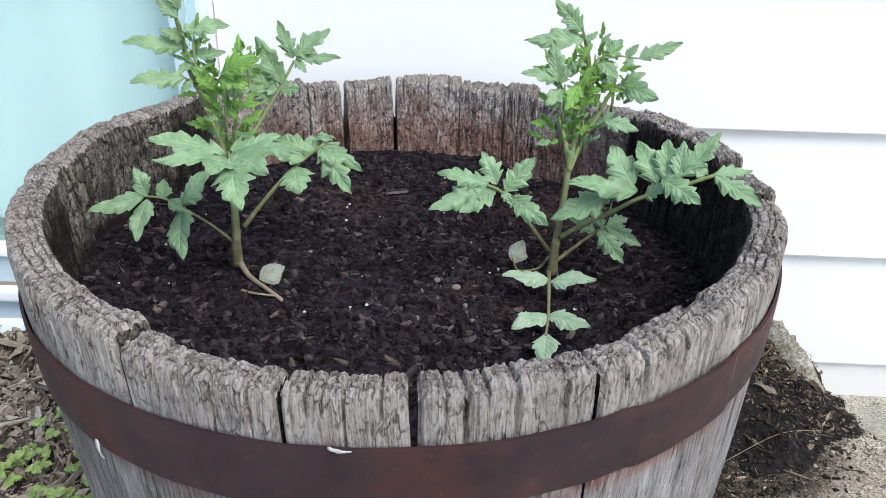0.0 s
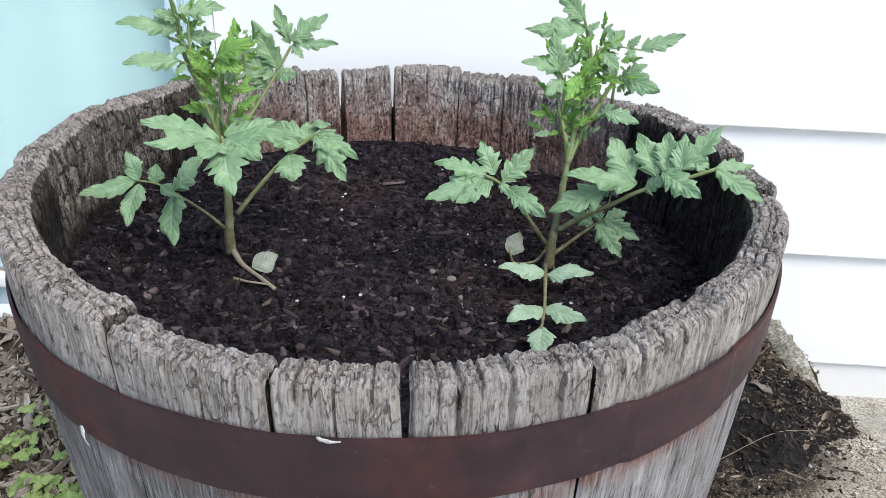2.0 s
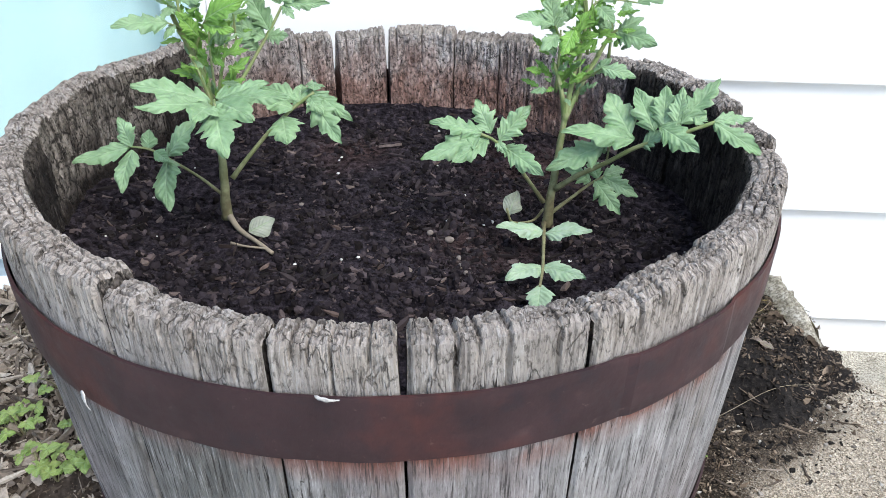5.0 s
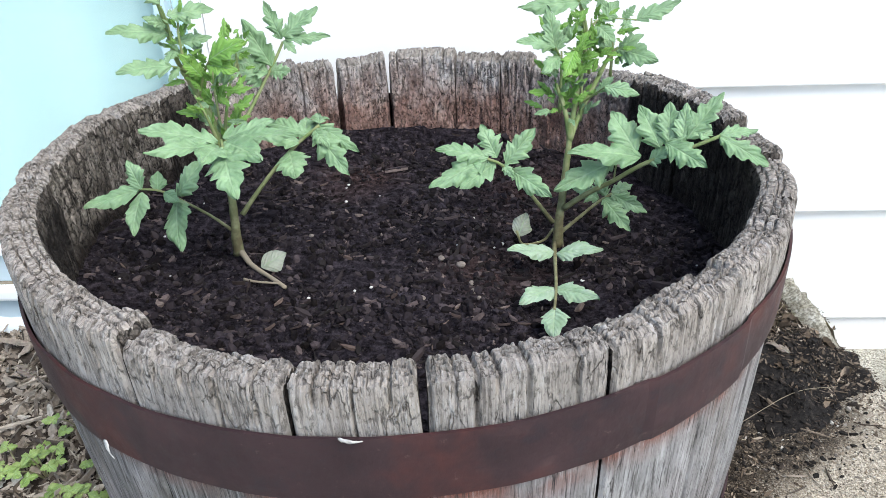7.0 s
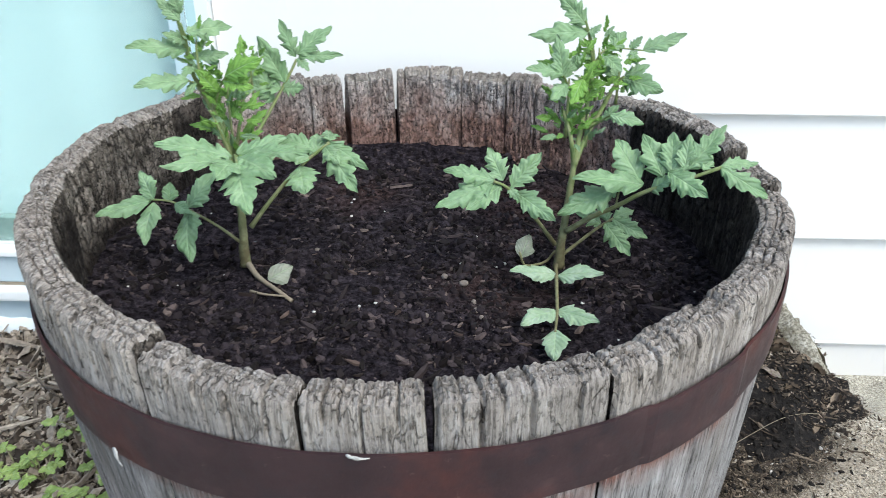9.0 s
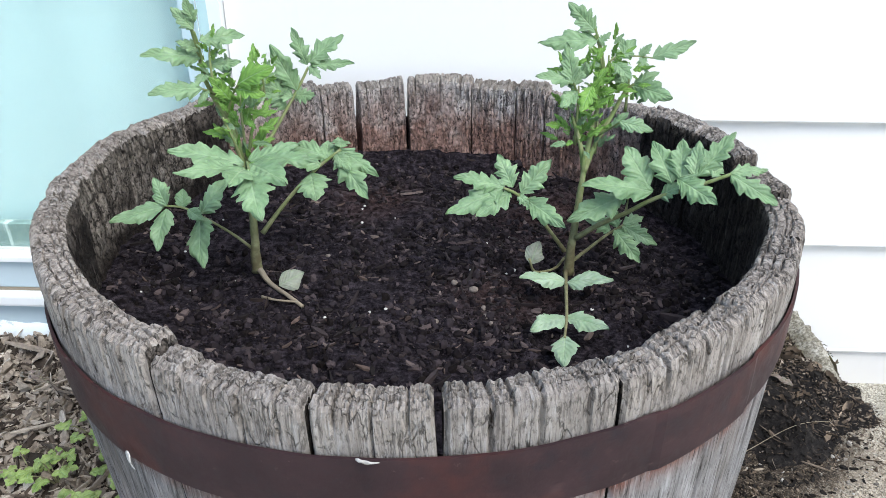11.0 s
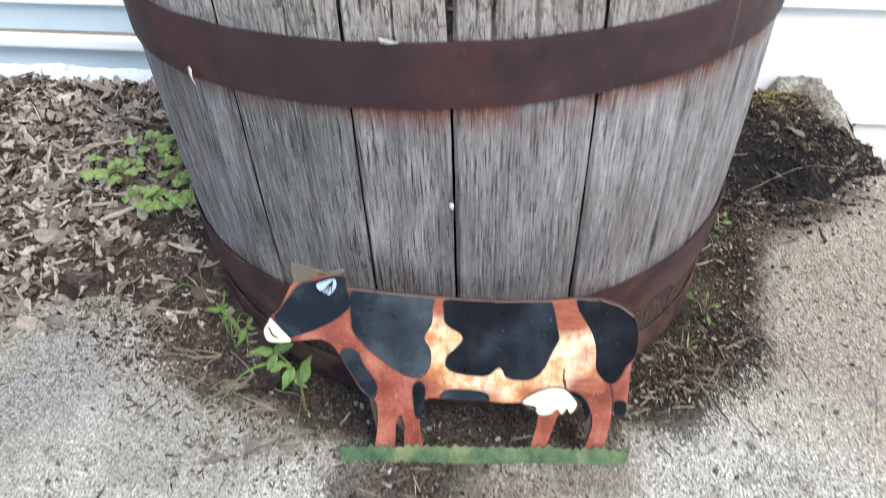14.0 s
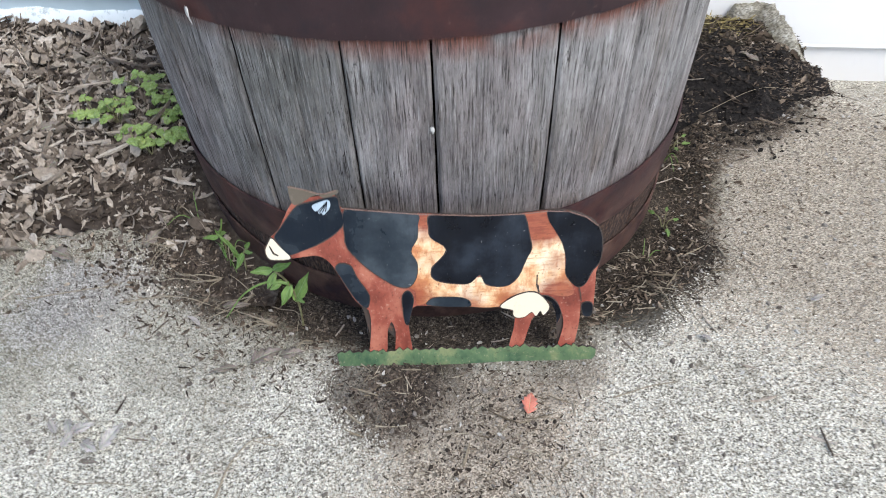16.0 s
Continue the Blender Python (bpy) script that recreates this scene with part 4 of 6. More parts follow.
            verts.append((tub_x(z) + math.sin(a) * r, TUB.y - math.cos(a) * r, z))
        if s:
            o = (s - 1) * cols
            for i in range(nu):
                faces.append((o + i, o + i + 1, o + cols + i + 1, o + cols + i))
                mats.append(0 if s <= nv + nt else 1)
    last = nv + nt + ni
    for i, flip in ((0, True), (nu, False)):
        for s in range(nv):
            # side walls, ladder-wise between the outer and the inner face
            b0 = last - round(s / nv * (ni + nt))
            b1 = last - round((s + 1) / nv * (ni + nt))
            q = [s * cols + i, (s + 1) * cols + i, b1 * cols + i] + ([b0 * cols + i] if b1 != b0 else [])
            if len(set(q)) < 3:
                continue
            faces.append(tuple(q if flip else q[::-1]))
            mats.append(1)
    for i in range(nu):
        faces.append((i + 1, i, last * cols + i, last * cols + i + 1))
        mats.append(1)
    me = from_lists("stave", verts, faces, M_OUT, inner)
    me.polygons.foreach_set("material_index", mats)
    # the broken end grain is crisp, the faces are worn smooth
    me.polygons.foreach_set("use_smooth", [not (nv - 4) * nu <= i < (nv + nt + 1) * nu and i < (nv + nt + ni) * nu for i in range(len(faces))])
    layer = me.uv_layers.new(name="grain")
    idx = np.empty(len(me.loops), dtype=np.int32)
    me.loops.foreach_get("vertex_index", idx)
    layer.data.foreach_set("uv", np.array(uvs, dtype=np.float32)[idx].ravel())
    return me


rng = random.Random(7)
for k in range(len(SEAMS) - 1):
    a0, a1 = SEAMS[k], SEAMS[k + 1]
    splits = SPLITS.get(a0) or tuple((a0 + (a1 - a0) * (j + rng.uniform(0.3, 0.7)) / 3, rng.uniform(0.015, 0.05)) for j in range(3))
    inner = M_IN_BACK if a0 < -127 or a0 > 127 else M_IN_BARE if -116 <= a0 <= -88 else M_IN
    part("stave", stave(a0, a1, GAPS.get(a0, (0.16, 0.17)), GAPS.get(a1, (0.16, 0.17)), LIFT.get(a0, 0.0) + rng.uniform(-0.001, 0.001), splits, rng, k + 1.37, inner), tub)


def hoop(z0, z1, tilt0, tilt1, sag, lap):
    """A riveted iron band with a lapped joint."""
    n, m = 300, 6
    verts, faces = [], []
    prof = [(0.0002, 0.0), (0.0022, 0.0008)] + [(0.0026, i / m) for i in range(1, m)] + [(0.0022, 0.9992), (0.0002, 1.0)]
    w = len(prof)
    for i in range(n):
        a = 2 * math.pi * i / n
        for off, f in prof:
            z = z0 + (z1 - z0) * (0.004 if f == 0.0008 else f)
            zz = z + (tilt0 + (tilt1 - tilt0) * f) * math.sin(a) - sag * (1 - math.cos(a))
            near_lap = smoothstep(radians(9), radians(8), abs((a - radians(lap) + math.pi) % (2 * math.pi) - math.pi))
            r = tub_r(zz) + 0.0008 + off + 0.0016 * near_lap + 0.0007 * noise.noise(Vector((math.cos(a) * 7, math.sin(a) * 7, z * 20)))
            verts.append((tub_x(zz) + math.sin(a) * r, TUB.y - math.cos(a) * r, zz + 0.0010 * noise.noise(Vector((math.cos(a) * 9, math.sin(a) * 9, z0)))))
    for i in range(n):
        for j in range(w - 1):
            a, b = i * w, ((i + 1) % n) * w
            faces.append((a + j, b + j, b + j + 1, a + j + 1))
    return from_lists("hoop", verts, faces, M_HOOP, smooth=False)


part("hoop", hoop(0.3070, 0.3540, 0.011, 0.008, 0.010, 39), tub, "broad rusted brown iron hoop")
part("hoop", hoop(0.055, 0.1055, 0.006, 0.006, 0.0, 120), tub, "broad rusted brown iron hoop")
part("hoop", hoop(-0.024, 0.021, -0.009, -0.009, 0.0, 150), tub, "narrow rusted hoop round the tub's foot")


def scrap(at, along, across, bulge, n=9):
    """A torn, curled scrap of pale paper: a long thin wedge lying on the surface."""
    at, along, across = Vector(at), Vector(along), Vector(across)
    out = along.cross(across).normalized() * bulge
    verts, faces = [], []
    for i in range(n):
        f = i / (n - 1)
        w = (1 - 0.75 * f) * (0.8 + 0.4 * noise.noise(Vector((f * 7, at.x * 90, 0)))) if i else 0.35
        p = at + along * (f - 0.5) + out * (0.4 + math.sin(math.pi * f))
        for d, h in ((-0.5, 0), (-0.15, 0.6), (0.2, 0.5), (0.5, 0), (0.0, -0.5)):
            verts.append(p + across * d * w + out * h * 0.5)
        if i:
            o = (i - 1) * 5
            faces += [(o + j, o + (j + 1) % 5, o + 5 + (j + 1) % 5, o + 5 + j) for j in range(5)]
    faces += [(4, 3, 2, 1, 0), tuple(range(5 * n - 5, 5 * n))]
    return from_lists("paper_scrap", verts, faces, M_PERLITE)


tagged(new("paper_scrap", scrap((-0.1630, -0.2700, 0.3035), (0.0026, -0.0016, -0.0135), (0.0062, -0.0042, 0.0), 0.0012)), "torn white scrap stuck on the rusty hoop", "scrap", "scraps")
tagged(new("paper_scrap", scrap((-0.0050, -0.3185, 0.3575), (0.0125, 0.0, -0.0016), (0.0, -0.001, 0.0058), 0.0012)), "torn white scrap stuck on the rusty hoop", "scrap", "scraps")
tagged(new("paper_scrap", scrap((0.0325, -0.3060, 0.2245), (0.0010, 0.0, -0.0062), (0.0075, 0.0, 0.0012), 0.0014, 6)), "small white tuft caught in the gap between staves", "scrap", "scraps")

# ---- soil in the tub ----


def soil_z(x, y):
    r = math.hypot(x - TUB.x, y - TUB.y)
    z = 0.292 - 0.03 * x - 0.018 * y + 0.010 * smoothstep(0.20, 0.28, r) * (x < 0.1)
    z += 0.007 * noise.noise(Vector((x * 14, y * 14, 0))) + 0.0036 * noise.noise(Vector((x * 40, y * 40, 1))) + 0.0022 * noise.noise(Vector((x * 95, y * 95, 2)))
    return z + 0.0012 * noise.noise(Vector((x * 220, y * 220, 2)))


def soil_mesh():
    n, m = 150, 64
    verts, faces = [(TUB.x, TUB.y, soil_z(TUB.x, TUB.y))], []
    for j in range(1, m + 1):
        for i in range(n):
            a, r = 2 * math.pi * i / n, 0.282 * j / m
            x, y = TUB.x + r * math.cos(a), TUB.y + r * math.sin(a)
            verts.append((x, y, soil_z(x, y)))
    faces += [(0, 1 + i, 1 + (i + 1) % n) for i in range(n)]
    for j in range(m - 1):
        o = 1 + j * n
        faces += [(o + i, o + n + i, o + n + (i + 1) % n, o + (i + 1) % n) for i in range(n)]
    return from_lists("potting_soil", verts, faces, M_SOIL)


tagged(new("potting_soil", soil_mesh()), "dark brown potting soil filling the barrel planter", "soil", kind="stuff")


def flakes(name, spots, mat, lo, hi, slim, thick, lift, tilt, seed, curl=0.0):
    """Many loose bits joined into one: bent slabs of bark, leaf or crumb, each with its own turn and size."""
    rng = random.Random(seed)
    verts, faces = [], []
    for x, y, z in spots:
        L = lo * (hi / lo) ** (rng.random() ** 1.8)
        W = L * rng.uniform(*slim)
        H = max(0.0006, L * thick * rng.uniform(0.6, 1.3))
        m = Matrix.Translation((x, y, z + lift * rng.random() * L + H * 0.3)) @ Euler((rng.gauss(0, tilt), rng.gauss(0, tilt), rng.uniform(0, 6.283))).to_matrix().to_4x4()
        o = len(verts)
        bend = curl * L * rng.uniform(-0.3, 1)
        for i, f in enumerate((-0.5, -0.12, 0.2, 0.5)):
            w = W * (0.35, 1.0, 0.85, 0.25)[i] * rng.uniform(0.7, 1.2) * 0.5
            dz = bend * (4 * f * f - 0.4)
            for sx, sz in ((-1, 0), (1, 0), (rng.uniform(0.5, 0.9), 1), (rng.uniform(-0.9, -0.5), 1)):
                verts.append(m @ Vector((f * L, sx * w, dz + (sz - 0.5) * H)))
        for i in range(3):
            a, b = o + i * 4, o + i * 4 + 4
            faces += [(a + j, a + (j + 1) % 4, b + (j + 1) % 4, b + j) for j in range(4)]
        faces += [(o + 3, o + 2, o + 1, o), (o + 12, o + 13, o + 14, o + 15)]
    return from_lists(name, verts, faces, mat, smooth=False)


def crumbs(name, spots, mat, lo, hi, seed):
    """Many rounded, knobbly crumbs joined into one."""
    rng = random.Random(seed)
    bm = bmesh.new()
    bmesh.ops.create_icosphere(bm, subdivisions=1, radius=1.0)
    ball = [v.co.copy() for v in bm.verts]
    tris = [tuple(v.index for v in f.verts) for f in bm.faces]
    bm.free()
    verts, faces = [], []
    for x, y, z in spots:
        r = lo * (hi / lo) ** (rng.random() ** 2.6)
        m = Matrix.Translation((x, y, z + r * 0.1)) @ Euler((rng.uniform(0, 6), rng.uniform(0, 6), rng.uniform(0, 6))).to_matrix().to_4x4() @ Matrix.Diagonal((r * rng.uniform(0.8, 1.4), r, r * rng.uniform(0.6, 0.9), 1))
        o = len(verts)
        verts += [m @ (p * rng.uniform(0.6, 1.25)) for p in ball]
        faces += [(p + o, q + o, s + o) for p, q, s in tris]
    return from_lists(name, verts, faces, mat, smooth=False)


def in_tub(n, seed, rmax=0.272, clump=0.0):
    """Spots on the soil; with clump they gather in drifts and leave bare ground between."""
    rng = random.Random(seed)
    out = []
    while len(out) < n:
        a, r = rng.uniform(0, 6.283), rmax * math.sqrt(rng.random())
        x, y = TUB.x + r * math.cos(a), TUB.y + r * math.sin(a)
        drift = 0.5 + noise.noise(Vector((x * 13, y * 13, 3))) + 0.8 * smoothstep(0.15, 0.0, math.hypot(x - 0.08, y - 0.02)) - 0.35 * smoothstep(-0.12, -0.25, y)
        if rng.random() < clump * (1 - smoothstep(0.1, 0.9, drift)):
            continue
        out.append((x, y, soil_z(x, y)))
    return out


tagged(new("bark_chips", flakes("bark_chips", in_tub(4300, 3, 0.272, 0.85), M_CHIP, 0.0016, 0.0105, (0.3, 0.8), 0.24, 0.05, 0.28, 4, 0.06)), "dark bark chips and crumbs strewn on the potting soil", "bark chips", kind="stuff")
tagged(new("soil_clods", crumbs("soil_clods", in_tub(9500, 13, 0.272, 0.8), M_CLOD, 0.0008, 0.0052, 14)), "dark clods of potting soil", "soil clods", kind="stuff")
tagged(new("bark_bits", flakes("bark_bits", in_tub(220, 15, 0.262, 0.9), M_BARK, 0.004, 0.014, (0.12, 0.35), 0.16, 0.25, 0.3, 16, 0.06)), "brown slivers of bark on the potting soil", "bark bits", kind="stuff")
tagged(new("fibre_bits", flakes("fibre_bits", in_tub(170, 9, 0.272, 0.7), M_CHIP, 0.008, 0.028, (0.08, 0.2), 0.08, 0.1, 0.2, 5, 0.08)), "thin dark wood fibres on the potting soil", "wood fibres", kind="stuff")


def pebble(rng, at, r, mat, name):
    bm = bmesh.new()
    bmesh.ops.create_icosphere(bm, subdivisions=2, radius=1.0)
    s = Vector((rng.uniform(0.8, 1.3), rng.uniform(0.8, 1.2), rng.uniform(0.55, 0.8))) * r
    o = Vector((rng.random() * 50, rng.random() * 50, 0))
    for v in bm.verts:
        k = 1 + 0.22 * noise.noise(v.co * 1.3 + o)
        v.co = Vector((v.co.x * s.x, v.co.y * s.y, v.co.z * s.z)) * k
    ob = new(name, mesh_of(bm, name, mat))
    ob.matrix_world = Matrix.Translation(at) @ Euler((0, 0, rng.uniform(0, 6))).to_matrix().to_4x4()
    return ob


rng = random.Random(21)
for x, y, r in ((0.047, -0.045, 0.0040), (0.017, -0.094, 0.0024), (-0.09, 0.003, 0.0022), (0.030, -0.034, 0.0028), (0.056, -0.072, 0.0030), (0.058, -0.088, 0.0032), (0.062, -0.10, 0.0024)):
    tagged(pebble(rng, (x, y, soil_z(x, y) + r * 0.45), r, M_STONE, "pebble"), "small pale pebble lying on dark potting soil", "pebble", "pebbles on the soil")
for x, y, z in in_tub(30, 31, 0.25):
    r = rng.uniform(0.0008, 0.0018)
    tagged(pebble(rng, (x, y, z + r * 0.6), r, M_PERLITE, "perlite_grain"), "white perlite grain in the potting soil", "perlite", "perlite grains")
for x, y, L, yaw in ((0.017, -0.176, 0.024, -20), (0.215, -0.078, 0.026, 8), (0.213, -0.092, 0.022, 10), (-0.073, -0.124, 0.020, 105), (-0.010, 0.075, 0.018, 12), (0.012, 0.053, 0.020, 20)):
    rr = random.Random(int(L * 1000 + yaw))
    ob = new("bark_piece", flakes("bark_piece", [(0, 0, 0)], M_CHIP, L, L * 1.01, (0.22, 0.28), 0.16, 0, 0.02, rr.randint(1, 99)))
    ob.matrix_world = pose(x, y, soil_z(x, y) + 0.003, 0, 0, yaw)
    tagged(ob, "long dark piece of bark on the potting soil", "bark", "bark pieces")

# ---- plants ----


def leaflet_mesh(b, t, width, face, mat, rng, lobes=4, droop=0.16, fold=0.24, deep=0.62, name="leaflet"):
    """A toothed leaflet from its base to its tip. face: 0 lies flat, 1 stands towards the open yard."""
    b, t = Vector(b), Vector(t)
    ax = t - b
    L = ax.length
    ax.normalize()
    hint = Vector((rng.uniform(-0.25, 0.25), -0.25 - 0.85 * face, 1.05 - 0.75 * face))
    nrm = (hint - ax * hint.dot(ax)).normalized()
    side = ax.cross(nrm)
    n, cols = 44, 8
    verts, faces, uvs = [], [], []
    ph = rng.uniform(0, 6)
    lags = (rng.uniform(0, 1), rng.uniform(0, 1))

    def tooth(q):
        """Rises slowly to a tooth that points forward, then cuts in sharply."""
        q %= 1.0
        return (q / 0.80) ** 0.75 if q < 0.80 else 1 - (q - 0.80) / 0.20

    for i in range(n + 1):
        s = i / n
        env = max(0.0, math.sin(math.pi * min(1.0, s ** 0.64))) ** 0.78 * (1 - 0.20 * s)
        dep = deep * (1 - 0.45 * s)
        hw = 0.5 * width * L * env
        for j in range(cols + 1):
            v = j / cols * 2 - 1
            av = abs(v)
            lag = lags[v > 0]
            cut = 1 - dep * (1 - tooth(lobes * s ** 0.92 + lag)) - 0.20 * dep * (1 - tooth(lobes * 2.6 * s + lag))
            skew = (hw * cut + 0.0004) * (1 + 0.08 * math.sin(9 * s + ph) * (1 if v > 0 else -1))
            along = s * L + 0.45 * hw * cut * av * (1 - s)
            puff = 0.06 * hw * abs(math.sin(math.pi * (lobes * 1.5 * s - av * 0.8))) * math.sin(math.pi * av)
            up = puff + fold * skew * av - 0.30 * skew * av ** 3 + droop * L * (0.25 - (s - 0.35) ** 2 * 0.95) + 0.05 * L * math.sin(7 * s + 3 * v + ph) * av
            verts.append(b + ax * along + side * (v * skew) + nrm * (up - droop * L * 0.135))
            uvs.append((s, j / cols))
        if i:
            o = (i - 1) * (cols + 1)
            faces += [(o + j, o + j + 1, o + cols + 2 + j, o + cols + 1 + j) for j in range(cols)]
    me = from_lists(name, verts, faces, mat)
    layer = me.uv_layers.new(name="leaf")
    idx = np.empty(len(me.loops), dtype=np.int32)
    me.loops.foreach_get("vertex_index", idx)
    layer.data.foreach_set("uv", np.array(uvs, dtype=np.float32)[idx].ravel())
    return me


leaf_rng = random.Random(5)


def stem(plant, name, points, r0, r1, mat=None):
    v, f = tube(points, r0, r1, 5 * len(points), 9, 0.25, r0 * 999)
    return part(name, from_lists(name, v, f, mat or M_STEM), plant)


def compound_leaf(plant, rachis, r, leaflets, mat, deep=0.58):
    """A stalk with its leaflets: (base, tip, width over length, how far it stands up)."""
    v, f = tube(rachis, r, r * 0.5, 4 * len(rachis), 7)
    lf = part("leaf", from_lists("leaf", v, f, M_STEM), plant)
    for b, t, w, face in leaflets:
        part("leaflet", leaflet_mesh(b, t, w * (1.18 + 0.22 * deep), face, mat, leaf_rng, leaf_rng.choice((3.3, 3.9, 4.4)), 0.16 + leaf_rng.uniform(-0.05, 0.08), 0.24, max(0.14, deep + leaf_rng.uniform(-0.12, 0.06))), lf)


def shoot(plant, centre, radius, n, seed, tall=1.0):
    """The crowded young growth round a shoot's tip."""
    rng = random.Random(seed)
    c = Vector(centre)
    v, f = tube([c - Vector((0, 0, radius * 1.1)), c, c + Vector((0, 0.004, radius * 0.5))], 0.0016, 0.0008, 8, 6)
    lf = part("leaf", from_lists("leaf", v, f, M_STEM), plant)
    for i in range(round(n * 2.6)):
        a = i * 2.4 + rng.uniform(-0.4, 0.4)
        h = rng.uniform(-1.1, 0.8) * tall
        d = Vector((math.cos(a), math.sin(a) * 0.8, 0.5 + rng.uniform(-0.6, 0.9))).normalized()
        b = c + Vector((0, 0, h * radius)) + d * radius * rng.uniform(0.12, 0.62)
        d = (d + Vector((rng.uniform(-0.5, 0.5), rng.uniform(-0.5, 0.5), rng.uniform(-0.2, 0.5)))).normalized()
        part("leaflet", leaflet_mesh(b, b + d * radius * rng.uniform(0.30, 0.62), rng.uniform(0.32, 0.52), rng.uniform(0.3, 0.9), leaf_young if i % 4 else leaf_green, rng, 3.4, 0.2, 0.3, 0.6), lf)


plant_a = thing("tomato_plant", (-0.145, -0.035, 0.305), "young tomato plant with lobed green leaves, planted in potting soil", "tomato plant", "tomato plants")
stem(plant_a, "stem", [(-0.146, -0.035, 0.302), (-0.145, -0.035, 0.329), (-0.145, -0.030, 0.356), (-0.149, -0.025, 0.388), (-0.153, -0.020, 0.414), (-0.160, -0.020, 0.440), (-0.169, -0.025, 0.470), (-0.170, -0.030, 0.495), (-0.171, -0.035, 0.516), (-0.175, -0.035, 0.527)], 0.0055, 0.0011)
stem(plant_a, "stem", [(-0.147, -0.025, 0.372), (-0.154, -0.010, 0.408), (-0.162, -0.005, 0.436), (-0.163, -0.005, 0.448)], 0.003, 0.0015)
stem(plant_a, "stem", [(-0.145, -0.035, 0.305), (-0.129, -0.056, 0.302), (-0.109, -0.075, 0.302), (-0.094, -0.089, 0.301)], 0.0030, 0.0016, M_DRYSTEM)
compound_leaf(plant_a, [(-0.147, -0.035, 0.324), (-0.161, -0.040, 0.341), (-0.179, -0.047, 0.359), (-0.195, -0.051, 0.371), (-0.211, -0.055, 0.375)], 0.0017, [
    ((-0.210, -0.055, 0.374), (-0.255, -0.065, 0.364), 0.36, 0.3),
    ((-0.208, -0.055, 0.372), (-0.211, -0.085, 0.350), 0.5, 0.8),
    ((-0.183, -0.049, 0.363), (-0.174, -0.090, 0.338), 0.5, 0.9),
    ((-0.208, -0.055, 0.375), (-0.219, -0.045, 0.396), 0.62, 0.7),
    ((-0.197, -0.051, 0.371), (-0.196, -0.045, 0.386), 0.75, 0.7),
    ((-0.183, -0.049, 0.365), (-0.158, -0.040, 0.395), 0.45, 0.6),
    ((-0.192, -0.051, 0.370), (-0.176, -0.065, 0.368), 0.5, 0.5),
], leaf_green, 0.34)
compound_leaf(plant_a, [(-0.146, -0.027, 0.389), (-0.136, -0.055, 0.413), (-0.127, -0.080, 0.425), (-0.118, -0.105, 0.428)], 0.0018, [
    ((-0.118, -0.105, 0.430), (-0.102, -0.145, 0.411), 0.62, 0.7),
    ((-0.128, -0.085, 0.426), (-0.180, -0.095, 0.442), 0.42, 0.25),
    ((-0.126, -0.095, 0.426), (-0.166, -0.125, 0.437), 0.34, 0.2),
    ((-0.123, -0.085, 0.426), (-0.087, -0.125, 0.431), 0.5, 0.4),
    ((-0.127, -0.075, 0.424), (-0.089, -0.065, 0.435), 0.5, 0.25),
    ((-0.124, -0.095, 0.426), (-0.123, -0.135, 0.434), 0.6, 0.5),
    ((-0.118, -0.075, 0.423), (-0.072, -0.085, 0.433), 0.42, 0.2),
    ((-0.132, -0.075, 0.423), (-0.150, -0.105, 0.435), 0.5, 0.2),
], leaf_green)
compound_leaf(plant_a, [(-0.137, -0.035, 0.340), (-0.124, -0.025, 0.356), (-0.106, -0.015, 0.376), (-0.089, -0.010, 0.392), (-0.069, -0.005, 0.407)], 0.0026, [
    ((-0.069, -0.005, 0.407), (-0.036, -0.015, 0.387), 0.34, 0.5),
    ((-0.072, -0.007, 0.403), (-0.043, -0.035, 0.375), 0.45, 0.8),
    ((-0.095, -0.013, 0.388), (-0.086, -0.040, 0.376), 0.85, 0.9),
    ((-0.086, -0.010, 0.394), (-0.119, -0.025, 0.408), 0.42, 0.25),
    ((-0.079, -0.005, 0.399), (-0.121, 0.015, 0.405), 0.42, 0.25),
    ((-0.069, -0.005, 0.408), (-0.075, 0.025, 0.407), 0.5, 0.3),
    ((-0.082, -0.008, 0.398), (-0.085, 0.025, 0.404), 0.7, 0.3),
    ((-0.074, -0.005, 0.404), (-0.059, -0.025, 0.397), 0.5, 0.7),
], leaf_green)
compound_leaf(plant_a, [(-0.144, -0.025, 0.373), (-0.139, 0.005, 0.400), (-0.130, 0.020, 0.416), (-0.119, 0.030, 0.434), (-0.109, 0.040, 0.451), (-0.102, 0.045, 0.464)], 0.0024, [
    ((-0.103, 0.045, 0.466), (-0.114, 0.045, 0.498), 0.42, 0.8),
    ((-0.101, 0.045, 0.468), (-0.072, 0.055, 0.491), 0.48, 0.6),
    ((-0.100, 0.045, 0.466), (-0.062, 0.050, 0.467), 0.3, 0.5),
    ((-0.101, 0.045, 0.465), (-0.090, 0.035, 0.457), 0.5, 0.7),
    ((-0.112, 0.035, 0.446), (-0.128, 0.025, 0.488), 0.4, 0.7),
    ((-0.116, 0.033, 0.441), (-0.153, 0.015, 0.468), 0.5, 0.5),
    ((-0.115, 0.035, 0.441), (-0.094, 0.025, 0.445), 0.6, 0.6),
    ((-0.122, 0.030, 0.431), (-0.136, 0.015, 0.455), 0.5, 0.6),
    ((-0.110, 0.040, 0.450), (-0.128, 0.035, 0.467), 0.5, 0.6),
], leaf_green)
